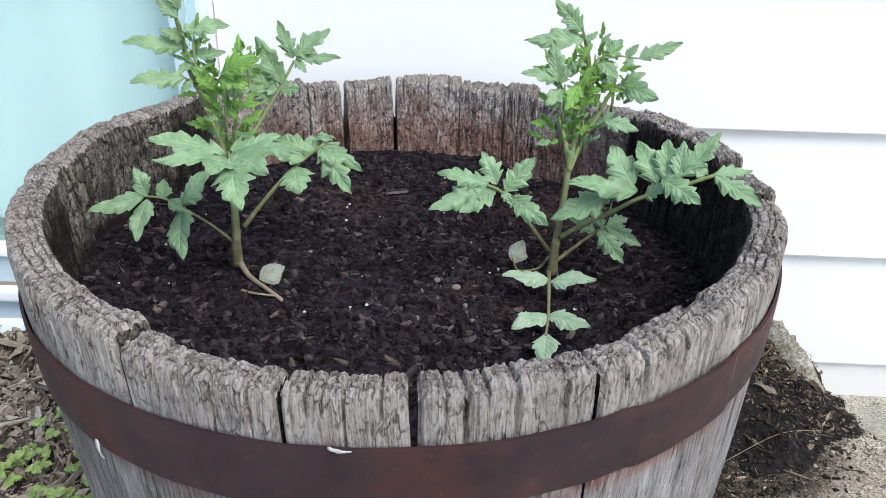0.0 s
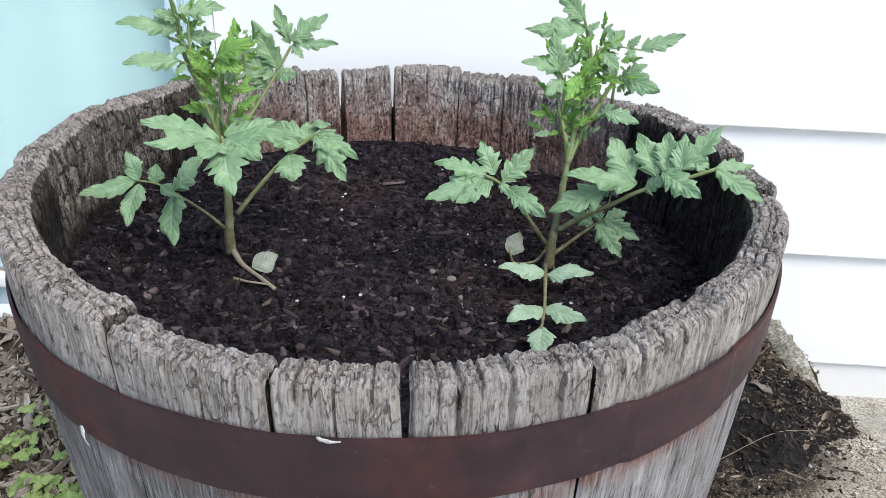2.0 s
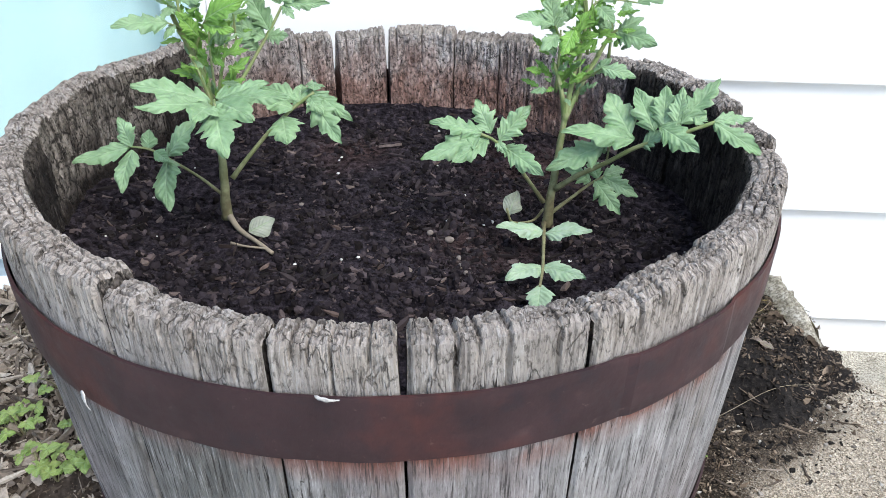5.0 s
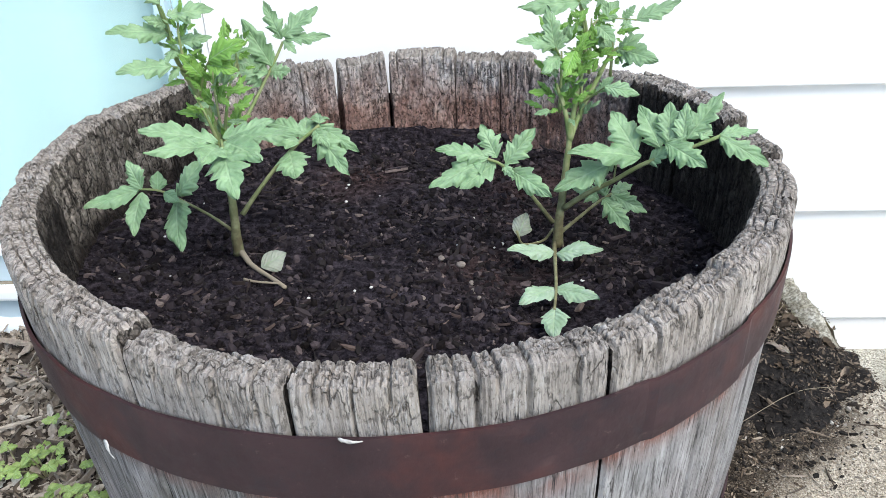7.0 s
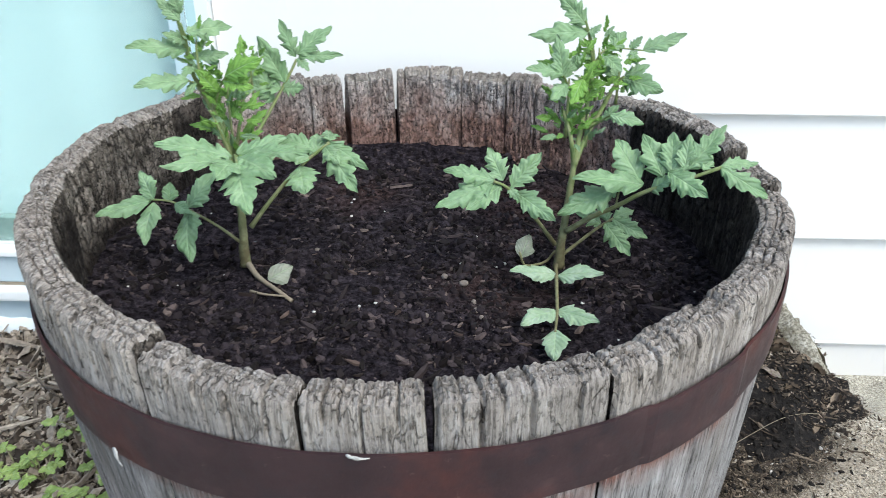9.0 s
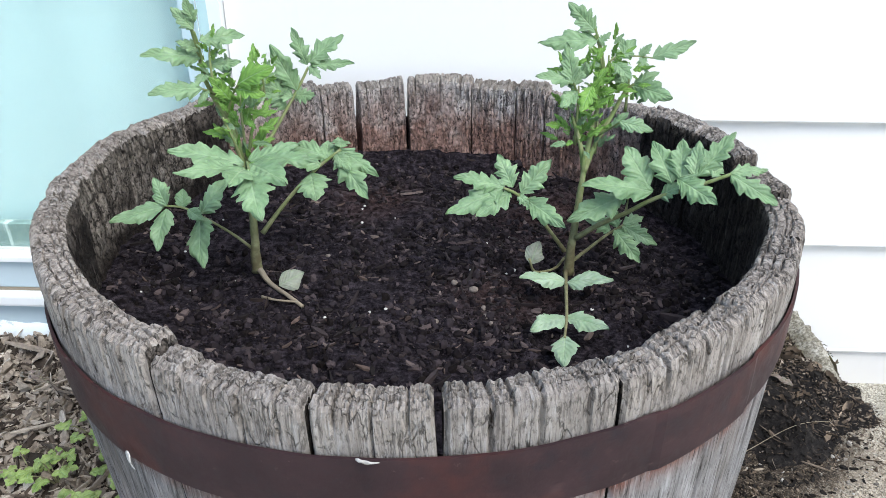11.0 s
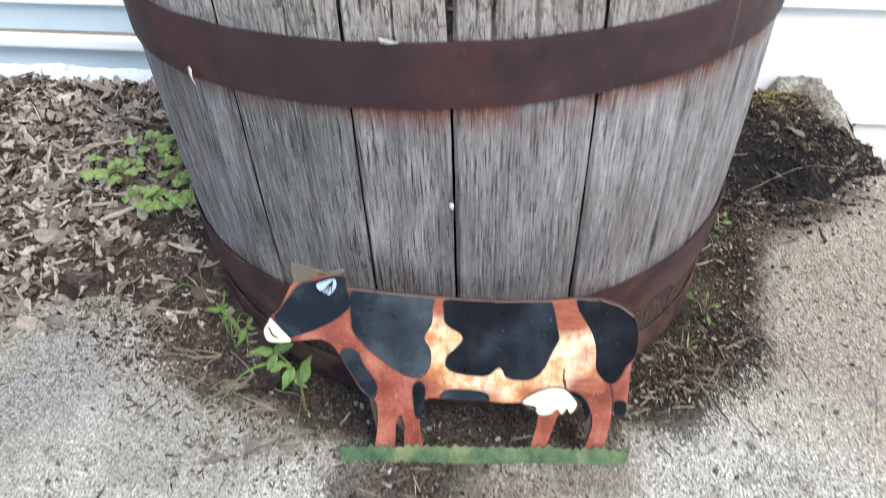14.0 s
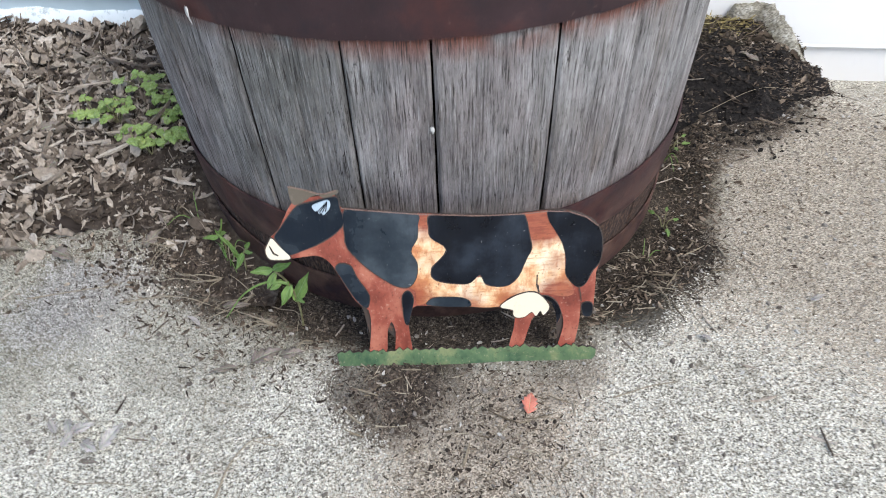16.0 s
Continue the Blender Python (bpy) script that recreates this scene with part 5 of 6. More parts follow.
compound_leaf(plant_a, [(-0.169, -0.025, 0.470), (-0.168, -0.030, 0.487), (-0.167, -0.035, 0.502), (-0.167, -0.040, 0.514)], 0.0016, [
    ((-0.167, -0.040, 0.516), (-0.180, -0.045, 0.533), 0.5, 0.7),
    ((-0.166, -0.035, 0.506), (-0.136, -0.015, 0.507), 0.45, 0.6),
    ((-0.168, -0.030, 0.492), (-0.205, -0.055, 0.501), 0.36, 0.5),
    ((-0.169, -0.025, 0.484), (-0.142, -0.015, 0.485), 0.4, 0.6),
    ((-0.166, -0.040, 0.521), (-0.169, -0.045, 0.540), 0.5, 0.7),
    ((-0.168, -0.030, 0.498), (-0.180, -0.045, 0.508), 0.45, 0.6),
    ((-0.168, -0.027, 0.479), (-0.170, -0.045, 0.474), 0.55, 0.8),
], leaf_green)
compound_leaf(plant_a, [(-0.165, -0.023, 0.460), (-0.166, -0.035, 0.467), (-0.168, -0.043, 0.471)], 0.0014, [
    ((-0.167, -0.043, 0.471), (-0.203, -0.060, 0.473), 0.42, 0.5),
    ((-0.165, -0.035, 0.468), (-0.171, -0.045, 0.459), 0.4, 0.8),
], leaf_green)
compound_leaf(plant_a, [(-0.159, -0.020, 0.440), (-0.149, -0.025, 0.461), (-0.140, -0.035, 0.473)], 0.0014, [
    ((-0.141, -0.035, 0.472), (-0.110, -0.045, 0.490), 0.5, 0.6),
    ((-0.145, -0.030, 0.467), (-0.118, -0.045, 0.468), 0.5, 0.5),
    ((-0.152, -0.025, 0.456), (-0.162, -0.035, 0.477), 0.5, 0.6),
], leaf_young)
shoot(plant_a, (-0.148, -0.015, 0.438), 0.036, 26, 11, 1.1)
shoot(plant_a, (-0.135, 0.015, 0.460), 0.024, 9, 12)
shoot(plant_a, (-0.162, -0.030, 0.489), 0.020, 8, 13)
stem(plant_a, "stem", [(-0.147, -0.025, 0.388), (-0.147, -0.005, 0.411), (-0.142, 0.005, 0.438), (-0.136, 0.015, 0.455)], 0.0022, 0.001)
stem(plant_a, "stem", [(-0.148, -0.025, 0.393), (-0.150, -0.035, 0.424), (-0.157, -0.035, 0.445)], 0.0022, 0.001)
plant_b = thing("tomato_plant", (0.132, -0.013, 0.298), "young tomato plant with lobed green leaves, planted in potting soil", "tomato plant", "tomato plants")
stem(plant_b, "stem", [(0.132, -0.013, 0.294), (0.132, -0.013, 0.316), (0.135, -0.008, 0.339), (0.138, -0.001, 0.366), (0.141, 0.007, 0.389), (0.145, 0.017, 0.414), (0.151, 0.027, 0.442), (0.153, 0.032, 0.467), (0.149, 0.032, 0.486), (0.143, 0.032, 0.502)], 0.0055, 0.0011)
stem(plant_b, "stem", [(0.140, 0.005, 0.385), (0.152, 0.022, 0.408), (0.164, 0.032, 0.428), (0.174, 0.037, 0.447), (0.181, 0.037, 0.454)], 0.003, 0.0015)
stem(plant_b, "stem", [(0.140, 0.007, 0.387), (0.135, 0.007, 0.412), (0.128, 0.017, 0.431)], 0.0026, 0.0014)
stem(plant_b, "stem", [(0.128, -0.013, 0.310), (0.119, -0.011, 0.297), (0.100, -0.039, 0.310), (0.094, -0.043, 0.325)], 0.0014, 0.001)
compound_leaf(plant_b, [(0.127, -0.013, 0.317), (0.111, -0.021, 0.342), (0.095, -0.028, 0.366), (0.081, -0.033, 0.381), (0.070, -0.035, 0.387)], 0.0024, [
    ((0.071, -0.035, 0.388), (0.029, -0.033, 0.397), 0.4, 0.4),
    ((0.070, -0.035, 0.386), (0.023, -0.053, 0.371), 0.38, 0.4),
    ((0.076, -0.033, 0.382), (0.048, -0.058, 0.372), 0.46, 0.6),
    ((0.078, -0.033, 0.387), (0.065, -0.023, 0.412), 0.62, 0.8),
    ((0.085, -0.031, 0.381), (0.109, -0.023, 0.408), 0.5, 0.8),
    ((0.090, -0.029, 0.374), (0.120, -0.058, 0.364), 0.42, 0.7),
    ((0.083, -0.031, 0.380), (0.091, -0.043, 0.374), 0.5, 0.6),
], leaf_green)
compound_leaf(plant_b, [(0.136, -0.013, 0.330), (0.154, -0.018, 0.346), (0.174, -0.025, 0.361), (0.195, -0.035, 0.380), (0.219, -0.043, 0.393), (0.248, -0.048, 0.408)], 0.003, [
    ((0.192, -0.035, 0.386), (0.134, -0.043, 0.397), 0.36, 0.3),
    ((0.189, -0.033, 0.389), (0.170, -0.013, 0.417), 0.66, 0.6),
    ((0.198, -0.035, 0.381), (0.214, -0.043, 0.398), 0.6, 0.3),
    ((0.206, -0.038, 0.395), (0.191, -0.018, 0.424), 0.55, 0.5),
    ((0.212, -0.041, 0.397), (0.213, -0.023, 0.428), 0.6, 0.5),
    ((0.209, -0.043, 0.401), (0.233, -0.073, 0.394), 0.52, 0.6),
    ((0.224, -0.043, 0.404), (0.251, -0.033, 0.438), 0.42, 0.5),
    ((0.221, -0.043, 0.401), (0.224, -0.033, 0.430), 0.5, 0.5),
    ((0.247, -0.048, 0.408), (0.287, -0.063, 0.387), 0.34, 0.5),
    ((0.247, -0.048, 0.409), (0.278, -0.043, 0.411), 0.36, 0.4),
    ((0.234, -0.046, 0.405), (0.245, -0.033, 0.412), 0.6, 0.4),
], leaf_green)
compound_leaf(plant_b, [(0.174, -0.025, 0.361), (0.175, -0.025, 0.373), (0.176, -0.023, 0.381)], 0.0012, [
    ((0.174, -0.025, 0.378), (0.124, -0.043, 0.363), 0.42, 0.5),
    ((0.175, -0.025, 0.381), (0.175, -0.033, 0.395), 0.6, 0.4),
], leaf_green)
compound_leaf(plant_b, [(0.133, -0.013, 0.305), (0.148, -0.011, 0.318), (0.164, -0.009, 0.332), (0.177, -0.008, 0.341)], 0.0022, [
    ((0.170, -0.009, 0.337), (0.190, -0.033, 0.318), 0.5, 0.8),
    ((0.176, -0.008, 0.341), (0.205, -0.023, 0.330), 0.42, 0.7),
    ((0.166, -0.009, 0.336), (0.140, -0.013, 0.354), 0.5, 0.5),
    ((0.172, -0.008, 0.339), (0.165, 0.007, 0.352), 0.6, 0.6),
    ((0.177, -0.008, 0.342), (0.198, 0.007, 0.343), 0.42, 0.5),
], leaf_green)
compound_leaf(plant_b, [(0.128, -0.024, 0.302), (0.124, -0.073, 0.308), (0.121, -0.109, 0.309), (0.117, -0.137, 0.310)], 0.0022, [
    ((0.125, -0.048, 0.306), (0.086, -0.060, 0.318), 0.42, 0.1),
    ((0.127, -0.049, 0.306), (0.163, -0.060, 0.318), 0.44, 0.1),
    ((0.121, -0.106, 0.308), (0.092, -0.130, 0.314), 0.5, 0.1),
    ((0.122, -0.106, 0.308), (0.151, -0.128, 0.314), 0.5, 0.1),
    ((0.118, -0.134, 0.310), (0.114, -0.164, 0.306), 0.62, 0.2),
], leaf_pale, 0.30)
compound_leaf(plant_b, [(0.152, 0.032, 0.467), (0.149, 0.032, 0.481), (0.144, 0.032, 0.497)], 0.0014, [
    ((0.144, 0.032, 0.499), (0.120, 0.032, 0.523), 0.5, 0.8),
    ((0.146, 0.032, 0.493), (0.096, 0.017, 0.494), 0.34, 0.5),
    ((0.148, 0.032, 0.491), (0.157, 0.037, 0.498), 0.5, 0.7),
    ((0.140, 0.032, 0.498), (0.130, 0.037, 0.510), 0.6, 0.8),
], leaf_green)
compound_leaf(plant_b, [(0.153, 0.032, 0.465), (0.161, 0.037, 0.476), (0.176, 0.042, 0.477), (0.196, 0.047, 0.474)], 0.0014, [
    ((0.196, 0.047, 0.474), (0.231, 0.047, 0.489), 0.36, 0.6),
    ((0.177, 0.042, 0.477), (0.163, 0.047, 0.492), 0.5, 0.7),
    ((0.184, 0.044, 0.476), (0.194, 0.047, 0.486), 0.5, 0.6),
    ((0.186, 0.044, 0.475), (0.188, 0.027, 0.467), 0.5, 0.7),
    ((0.166, 0.037, 0.476), (0.180, 0.047, 0.490), 0.6, 0.7),
    ((0.161, 0.037, 0.474), (0.174, 0.017, 0.465), 0.6, 0.7),
], leaf_green)
compound_leaf(plant_b, [(0.165, 0.032, 0.433), (0.175, 0.037, 0.447), (0.181, 0.037, 0.454)], 0.0016, [
    ((0.179, 0.037, 0.453), (0.210, 0.017, 0.449), 0.55, 0.7),
    ((0.181, 0.037, 0.454), (0.201, 0.037, 0.465), 0.45, 0.6),
    ((0.176, 0.037, 0.449), (0.168, 0.037, 0.464), 0.6, 0.7),
], leaf_green)
compound_leaf(plant_b, [(0.139, 0.022, 0.433), (0.129, 0.007, 0.457), (0.123, -0.003, 0.469)], 0.0014, [
    ((0.124, -0.003, 0.466), (0.117, -0.003, 0.499), 0.42, 0.9),
    ((0.124, -0.003, 0.468), (0.094, -0.013, 0.476), 0.4, 0.5),
    ((0.126, 0.002, 0.463), (0.134, 0.007, 0.480), 0.5, 0.7),
    ((0.129, 0.007, 0.457), (0.115, -0.013, 0.450), 0.5, 0.7),
], leaf_green)
compound_leaf(plant_b, [(0.151, 0.017, 0.414), (0.161, 0.007, 0.426), (0.166, -0.003, 0.434)], 0.0013, [
    ((0.165, -0.003, 0.434), (0.191, -0.013, 0.431), 0.46, 0.6),
    ((0.161, 0.007, 0.426), (0.173, 0.007, 0.439), 0.5, 0.6),
], leaf_green)
compound_leaf(plant_b, [(0.151, 0.027, 0.442), (0.144, 0.017, 0.457), (0.138, 0.007, 0.462)], 0.0012, [
    ((0.141, 0.007, 0.461), (0.131, -0.013, 0.446), 0.5, 0.8),
    ((0.144, 0.017, 0.459), (0.154, 0.017, 0.474), 0.5, 0.7),
    ((0.147, 0.017, 0.452), (0.160, 0.007, 0.458), 0.5, 0.7),
], leaf_young)
shoot(plant_b, (0.132, 0.017, 0.441), 0.032, 24, 23, 1.1)
shoot(plant_b, (0.157, 0.032, 0.465), 0.028, 16, 29)
shoot(plant_b, (0.176, 0.037, 0.454), 0.022, 9, 31)
shoot(plant_b, (0.150, 0.017, 0.422), 0.022, 9, 37)
# a shrivelled seed leaf and a bit of dry stalk at each foot
part("withered_leaf", leaflet_mesh((-0.119, -0.064, 0.305), (-0.099, -0.055, 0.314), 0.95, 0.45, leaf_wan, leaf_rng, 2, 0.2, 0.2, 0.14), plant_a, "shrivelled pale seed leaf")
part("withered_leaf", leaflet_mesh((0.096, -0.030, 0.312), (0.104, -0.016, 0.328), 0.85, 0.8, leaf_wan, leaf_rng, 2, 0.2, 0.2, 0.14), plant_b, "shrivelled pale seed leaf")
stem(plant_a, "dry_stalk", [(-0.132, -0.074, 0.300), (-0.118, -0.083, 0.303), (-0.100, -0.084, 0.302)], 0.0014, 0.0008, M_DRYSTEM)

# ---- cow-shaped ornament ----
COW_A, COW_B = Vector((-0.058, -0.376, 0.0)), Vector((0.184, -0.353, 0.0))
cow_u = (COW_B - COW_A).normalized()
cow_v = (Vector((0, 0, math.cos(radians(14)))) + Vector((-cow_u.y, cow_u.x, 0)) * math.sin(radians(14)))
cow_n = cow_u.cross(cow_v)


def loop(points, smooth=5):
    """A closed outline in centimetres, curving smoothly through its points."""
    n = len(points)
    out = []
    for i in range(n):
        a, b, c, d = (Vector(points[(i + k) % n]) for k in (-1, 0, 1, 2))
        tb, tc = (c - a) * 0.33, (d - b) * 0.33
        L = (c - b).length
        tb, tc = tb * min(1, L / max(tb.length, 1e-6)), tc * min(1, L / max(tc.length, 1e-6))
        for j in range(smooth):
            t = j / smooth
            h = t * t * (3 - 2 * t)
            out.append(b.lerp(c, h) + tb * (t * (1 - t) ** 2) * 1.5 - tc * (t * t * (1 - t)) * 1.5)
    return out


def slab(bm, outline, depth, top, slot=0, exact=False):
    """A flat plate of the outline, its face at height top above the sheet's middle; slot 0 its paint, 1 the bare edge."""
    f_pts = [COW_A + cow_u * p.x * 0.01 + cow_v * p.y * 0.01 for p in outline]
    front = [bm.verts.new(p + cow_n * top) for p in f_pts]
    back = [bm.verts.new(p + cow_n * (top - depth)) for p in f_pts]
    n = len(front)
    face = bm.faces.new(front)
    rear = bm.faces.new(back[::-1])
    face.material_index = slot
    rear.material_index = 1
    for i in range(n):
        s = bm.faces.new((front[i], back[i], back[(i + 1) % n], front[(i + 1) % n]))
        s.material_index = 1 if depth > 0.001 else slot
    if exact:
        face.normal_update()
        rear.normal_update()
    bmesh.ops.triangulate(bm, faces=[face, rear])


SHEET = 0.0015
ornament = thing("yard_ornament", COW_A, "painted sheet-metal cow cutout leaning on the barrel, enamel worn rusty", "ornament")


def plate(name, mat, slabs, label=""):
    """One painted field of the cutout: slabs of (outline, depth, height, slot), bowed and dented with the old sheet."""
    bm = bmesh.new()
    for outline, depth, top, slot in slabs:
        slab(bm, outline, depth, top, slot, name == "grass_strip")
    for v in bm.verts:
        d = (v.co - COW_A).dot(cow_u)
        h = (v.co - COW_A).dot(cow_v)
        v.co += cow_n * (0.0025 * math.sin(d * 14) * smoothstep(0.02, 0.12, h) + 0.0012 * noise.noise(Vector((d * 30, h * 30, 0))))
    return part(name, mesh_of(bm, name, mat, M_COWEDGE, smooth=False), ornament, label)


def jittered(pts):
    """The outline with the small wavers of a brush."""
    return loop([Vector(p) + 0.06 * Vector((noise.noise(Vector((p[0] * 3, p[1] * 3, 1))), noise.noise(Vector((p[0] * 3, p[1] * 3, 4))))) for p in pts], 4)


body = [(4.0, 16.55), (8.3, 16.1), (13.5, 15.85), (17.1, 15.85), (19.4, 16.05), (21.2, 15.9), (22.7, 15.3), (23.8, 14.4), (24.3, 13.0), (24.3, 10.9), (24.0, 9.7), (24.0, 7.8), (23.9, 5.0), (23.1, 5.0), (22.8, 6.6),
        (22.8, 4.5), (22.2, 1.0), (20.8, 1.0), (21.3, 3.7), (21.1, 5.4), (20.5, 6.6), (19.7, 7.2), (18.8, 5.1), (18.4, 4.8), (17.3, 1.0), (16.2, 1.0), (16.8, 5.0), (15.4, 6.2), (12.5, 6.35), (8.8, 6.55), (7.4, 6.4), (6.9, 4.5),
        (7.1, 1.0), (5.6, 1.0), (5.65, 3.7), (5.3, 4.8), (4.9, 3.7), (4.6, 1.0), (3.1, 1.0), (3.4, 4.0), (3.3, 6.2), (2.3, 7.1), (1.0, 9.8), (0.2, 11.4), (-0.8, 12.1), (-2.4, 11.95), (-3.2, 11.85), (-4.4, 11.75), (-5.1, 11.9),
        (-5.35, 12.8), (-4.7, 14.0), (-3.9, 14.8), (-3.1, 16.3), (-2.4, 17.3), (-0.9, 17.8), (0.5, 18.0), (1.4, 17.9), (1.6, 16.9), (2.6, 16.7)]
plate("cutout", M_COWRED, [(loop(body, 3), 0.0022, SHEET, 0)], "rust-red painted cow silhouette")
# saw-toothed strip of grass under the hooves
grass = [Vector((0.15, -0.05)), Vector((4.0, -0.25)), Vector((12.0, -0.35)), Vector((20.0, -0.3)), Vector((24.1, -0.15)), Vector((24.5, 0.3))]
teeth = 31
for i in range(2 * teeth + 1):
    w = noise.noise(Vector((i * 0.31 + 0.3, 0.5, 0.2)))
    x = 24.45 - 24.45 * i / (2 * teeth) + 0.28 * noise.noise(Vector((i * 1.7 + 0.2, 2.5, 0.7)))
    grass.append(Vector((x, 1.52 + 0.2 * w + (0.12 + 0.55 * abs(noise.noise(Vector((i * 2.3 + 0.4, 5.5, 0.3))))) * (i % 2) - 0.45 * smoothstep(23.4, 24.5, x) - 0.15 * smoothstep(1.0, 0.0, x))))
plate("grass_strip", M_COWGREEN, [(grass, 0.0026, SHEET + 0.0012, 0)], "green strip of sheet-metal grass blades")
patches = (
    ([(-2.6, 18.8), (-1.5, 18.6), (-0.2, 18.2), (-0.9, 17.8), (-1.6, 17.3), (-2.4, 17.2)], 8, 0.0003),
    ([(0.0, 18.05), (1.35, 18.45), (1.55, 18.25), (0.9, 17.85), (0.3, 17.75)], 8, 0.0003),
    ([(8.3, 15.9), (9.8, 15.8), (9.1, 14.6), (9.3, 13.6), (10.6, 12.5), (9.3, 10.9), (9.2, 10.2), (9.6, 9.3), (11.7, 8.9), (13.5, 9.6), (14.1, 8.7), (16.0, 8.6), (17.0, 9.6), (18.0, 12.4), (17.8, 13.8), (17.4, 15.3), (17.3, 15.78), (18.4, 15.9), (19.3, 15.98), (19.5, 15.1),
      (20.0, 14.0), (20.9, 12.4), (21.2, 10.0), (21.9, 8.3), (22.0, 7.4), (20.9, 7.2), (19.0, 7.7), (17.4, 7.8), (16.0, 7.2), (15.2, 6.3), (12.5, 6.45), (11.9, 7.4), (9.2, 7.6), (8.6, 6.9), (7.7, 6.8), (7.7, 8.2), (7.2, 8.8),
      (7.8, 9.9), (7.9, 11.3), (7.4, 12.5), (8.0, 13.7)], 2, 0.0006),
    ([(-4.3, 14.0), (-3.8, 14.8), (-2.9, 16.0), (-2.0, 17.0), (-0.7, 17.4), (0.6, 17.75), (1.4, 17.8), (1.5, 16.9), (1.75, 15.4), (1.0, 14.4), (-0.3, 13.5), (-2.1, 12.7), (-3.2, 12.3), (-3.7, 12.7)], 9, 0.0010),
    ([(-5.3, 12.8), (-4.9, 13.6), (-4.6, 13.95), (-3.9, 13.0), (-3.2, 11.95), (-4.4, 11.8), (-5.1, 11.95)], 4, 0.0012),
    ([(2.0, 16.6), (4.0, 16.5), (8.0, 16.1), (8.1, 14.9), (8.0, 13.7), (7.4, 12.5), (7.9, 11.3), (7.8, 9.8), (7.1, 8.8), (6.0, 8.9), (4.7, 9.8), (3.8, 10.6), (2.8, 11.7), (1.9, 13.0), (1.8, 14.4)], 9, 0.0010),
    ([(9.4, 15.95), (13.5, 15.8), (17.0, 15.8), (17.5, 15.1), (17.8, 13.6), (18.0, 12.4), (17.5, 11.2), (17.0, 9.7), (16.2, 8.8), (15.2, 8.6), (14.0, 8.9), (13.5, 9.9), (12.7, 9.1), (11.7, 9.0), (9.5, 9.5), (9.3, 10.7), (10.6, 12.5), (9.3, 13.7), (9.1, 14.6)], 1, 0.0010),
    ([(19.4, 16.0), (21.2, 15.85), (22.65, 15.25), (23.75, 14.35), (24.25, 13.0), (24.2, 10.9), (23.6, 9.8), (23.1, 8.6), (22.5, 8.2), (21.8, 8.7), (21.2, 9.7), (21.2, 11.2), (20.8, 12.7), (20.0, 14.2), (19.5, 15.0)], 1, 0.0010),
    ([(8.8, 6.7), (9.2, 7.4), (10.3, 7.55), (11.7, 7.45), (12.5, 7.05), (12.5, 6.45)], 9, 0.0011),
    ([(0.7, 10.8), (1.2, 11.3), (2.1, 11.0), (2.5, 9.8), (3.3, 8.4), (3.5, 7.6), (3.15, 6.6), (2.4, 7.3), (1.6, 8.9), (1.05, 10.0)], 9, 0.0011),
    ([(6.5, 7.8), (7.0, 8.3), (7.4, 7.8), (7.4, 6.9), (7.1, 5.6), (6.9, 4.6), (6.6, 4.8), (6.5, 6.3)], 1, 0.0011),
    ([(19.1, 7.3), (19.8, 7.25), (20.5, 6.6), (21.0, 5.4), (20.75, 4.3), (20.5, 5.4), (20.1, 6.5), (19.4, 7.0)], 1, 0.0011),
    ([(22.95, 6.3), (23.8, 6.3), (23.85, 5.05), (23.15, 5.05)], 1, 0.0011),
    ([(15.4, 6.3), (16.0, 7.0), (17.1, 7.6), (18.2, 7.8), (19.0, 7.4), (19.9, 6.2), (19.4, 5.2), (19.1, 5.7), (18.7, 5.1), (18.3, 5.6), (17.7, 5.1), (17.0, 5.0), (16.6, 5.3), (16.5, 5.9)], 4, 0.0014),
    ([(-0.8, 17.0), (-0.1, 17.4), (0.7, 17.6), (0.75, 16.9), (0.1, 16.1), (-0.4, 16.4)], 5, 0.0014),
)
FIELDS = {1: ("coat_patch", M_COWBLACK, "blue-black enamel patch"), 2: ("coat_patch", M_COWCREAM, "cream enamel patch stained with rust"), 4: ("pale_patch", M_COWWHITE, "off-white enamel patch"),
          5: ("eye", M_COWBLUE, "pale blue painted eye"), 8: ("ear", M_COWHORN, "bare brown metal ear"), 9: ("coat_patch", M_COWGREY, "blue-grey enamel patch")}
for pts, slot, lift in patches:
    name, mat, label = FIELDS[slot]
    slabs = [(jittered(pts), 0.0006, SHEET + lift, 0)]
    if slot in (1, 4, 9):
        # a dark brushed line round each painted patch
        mid = sum((Vector(p) for p in pts), Vector((0, 0))) / len(pts)
        slabs.append((loop([mid + (Vector(p) - mid) * (1 + 0.10 / max(0.5, (Vector(p) - mid).length)) for p in pts], 4), 0.0005, SHEET + lift - 0.0002, 1))
    plate(name, mat, slabs, label)
rim = [(1.7, 16.85), (4.0, 16.55), (8.3, 16.1), (13.5, 15.85), (17.1, 15.85), (19.4, 16.05), (21.2, 15.9), (22.7, 15.3), (23.8, 14.4)]
ears = [(-2.65, 18.85), (-1.5, 18.62), (-0.2, 18.22), (0.5, 18.2), (1.4, 18.5)]
for line, dx, dy, top in ((rim, -0.03, -0.07, 0.0016), (ears, 0.0, -0.08, 0.0010)):
    plate("worn_edge", M_COWRIM, [([Vector(p) for p in line] + [Vector((x + dx, y + dy)) for x, y in line[::-1]], 0.0004, SHEET + top, 0)], "paint rubbed off along the edge")
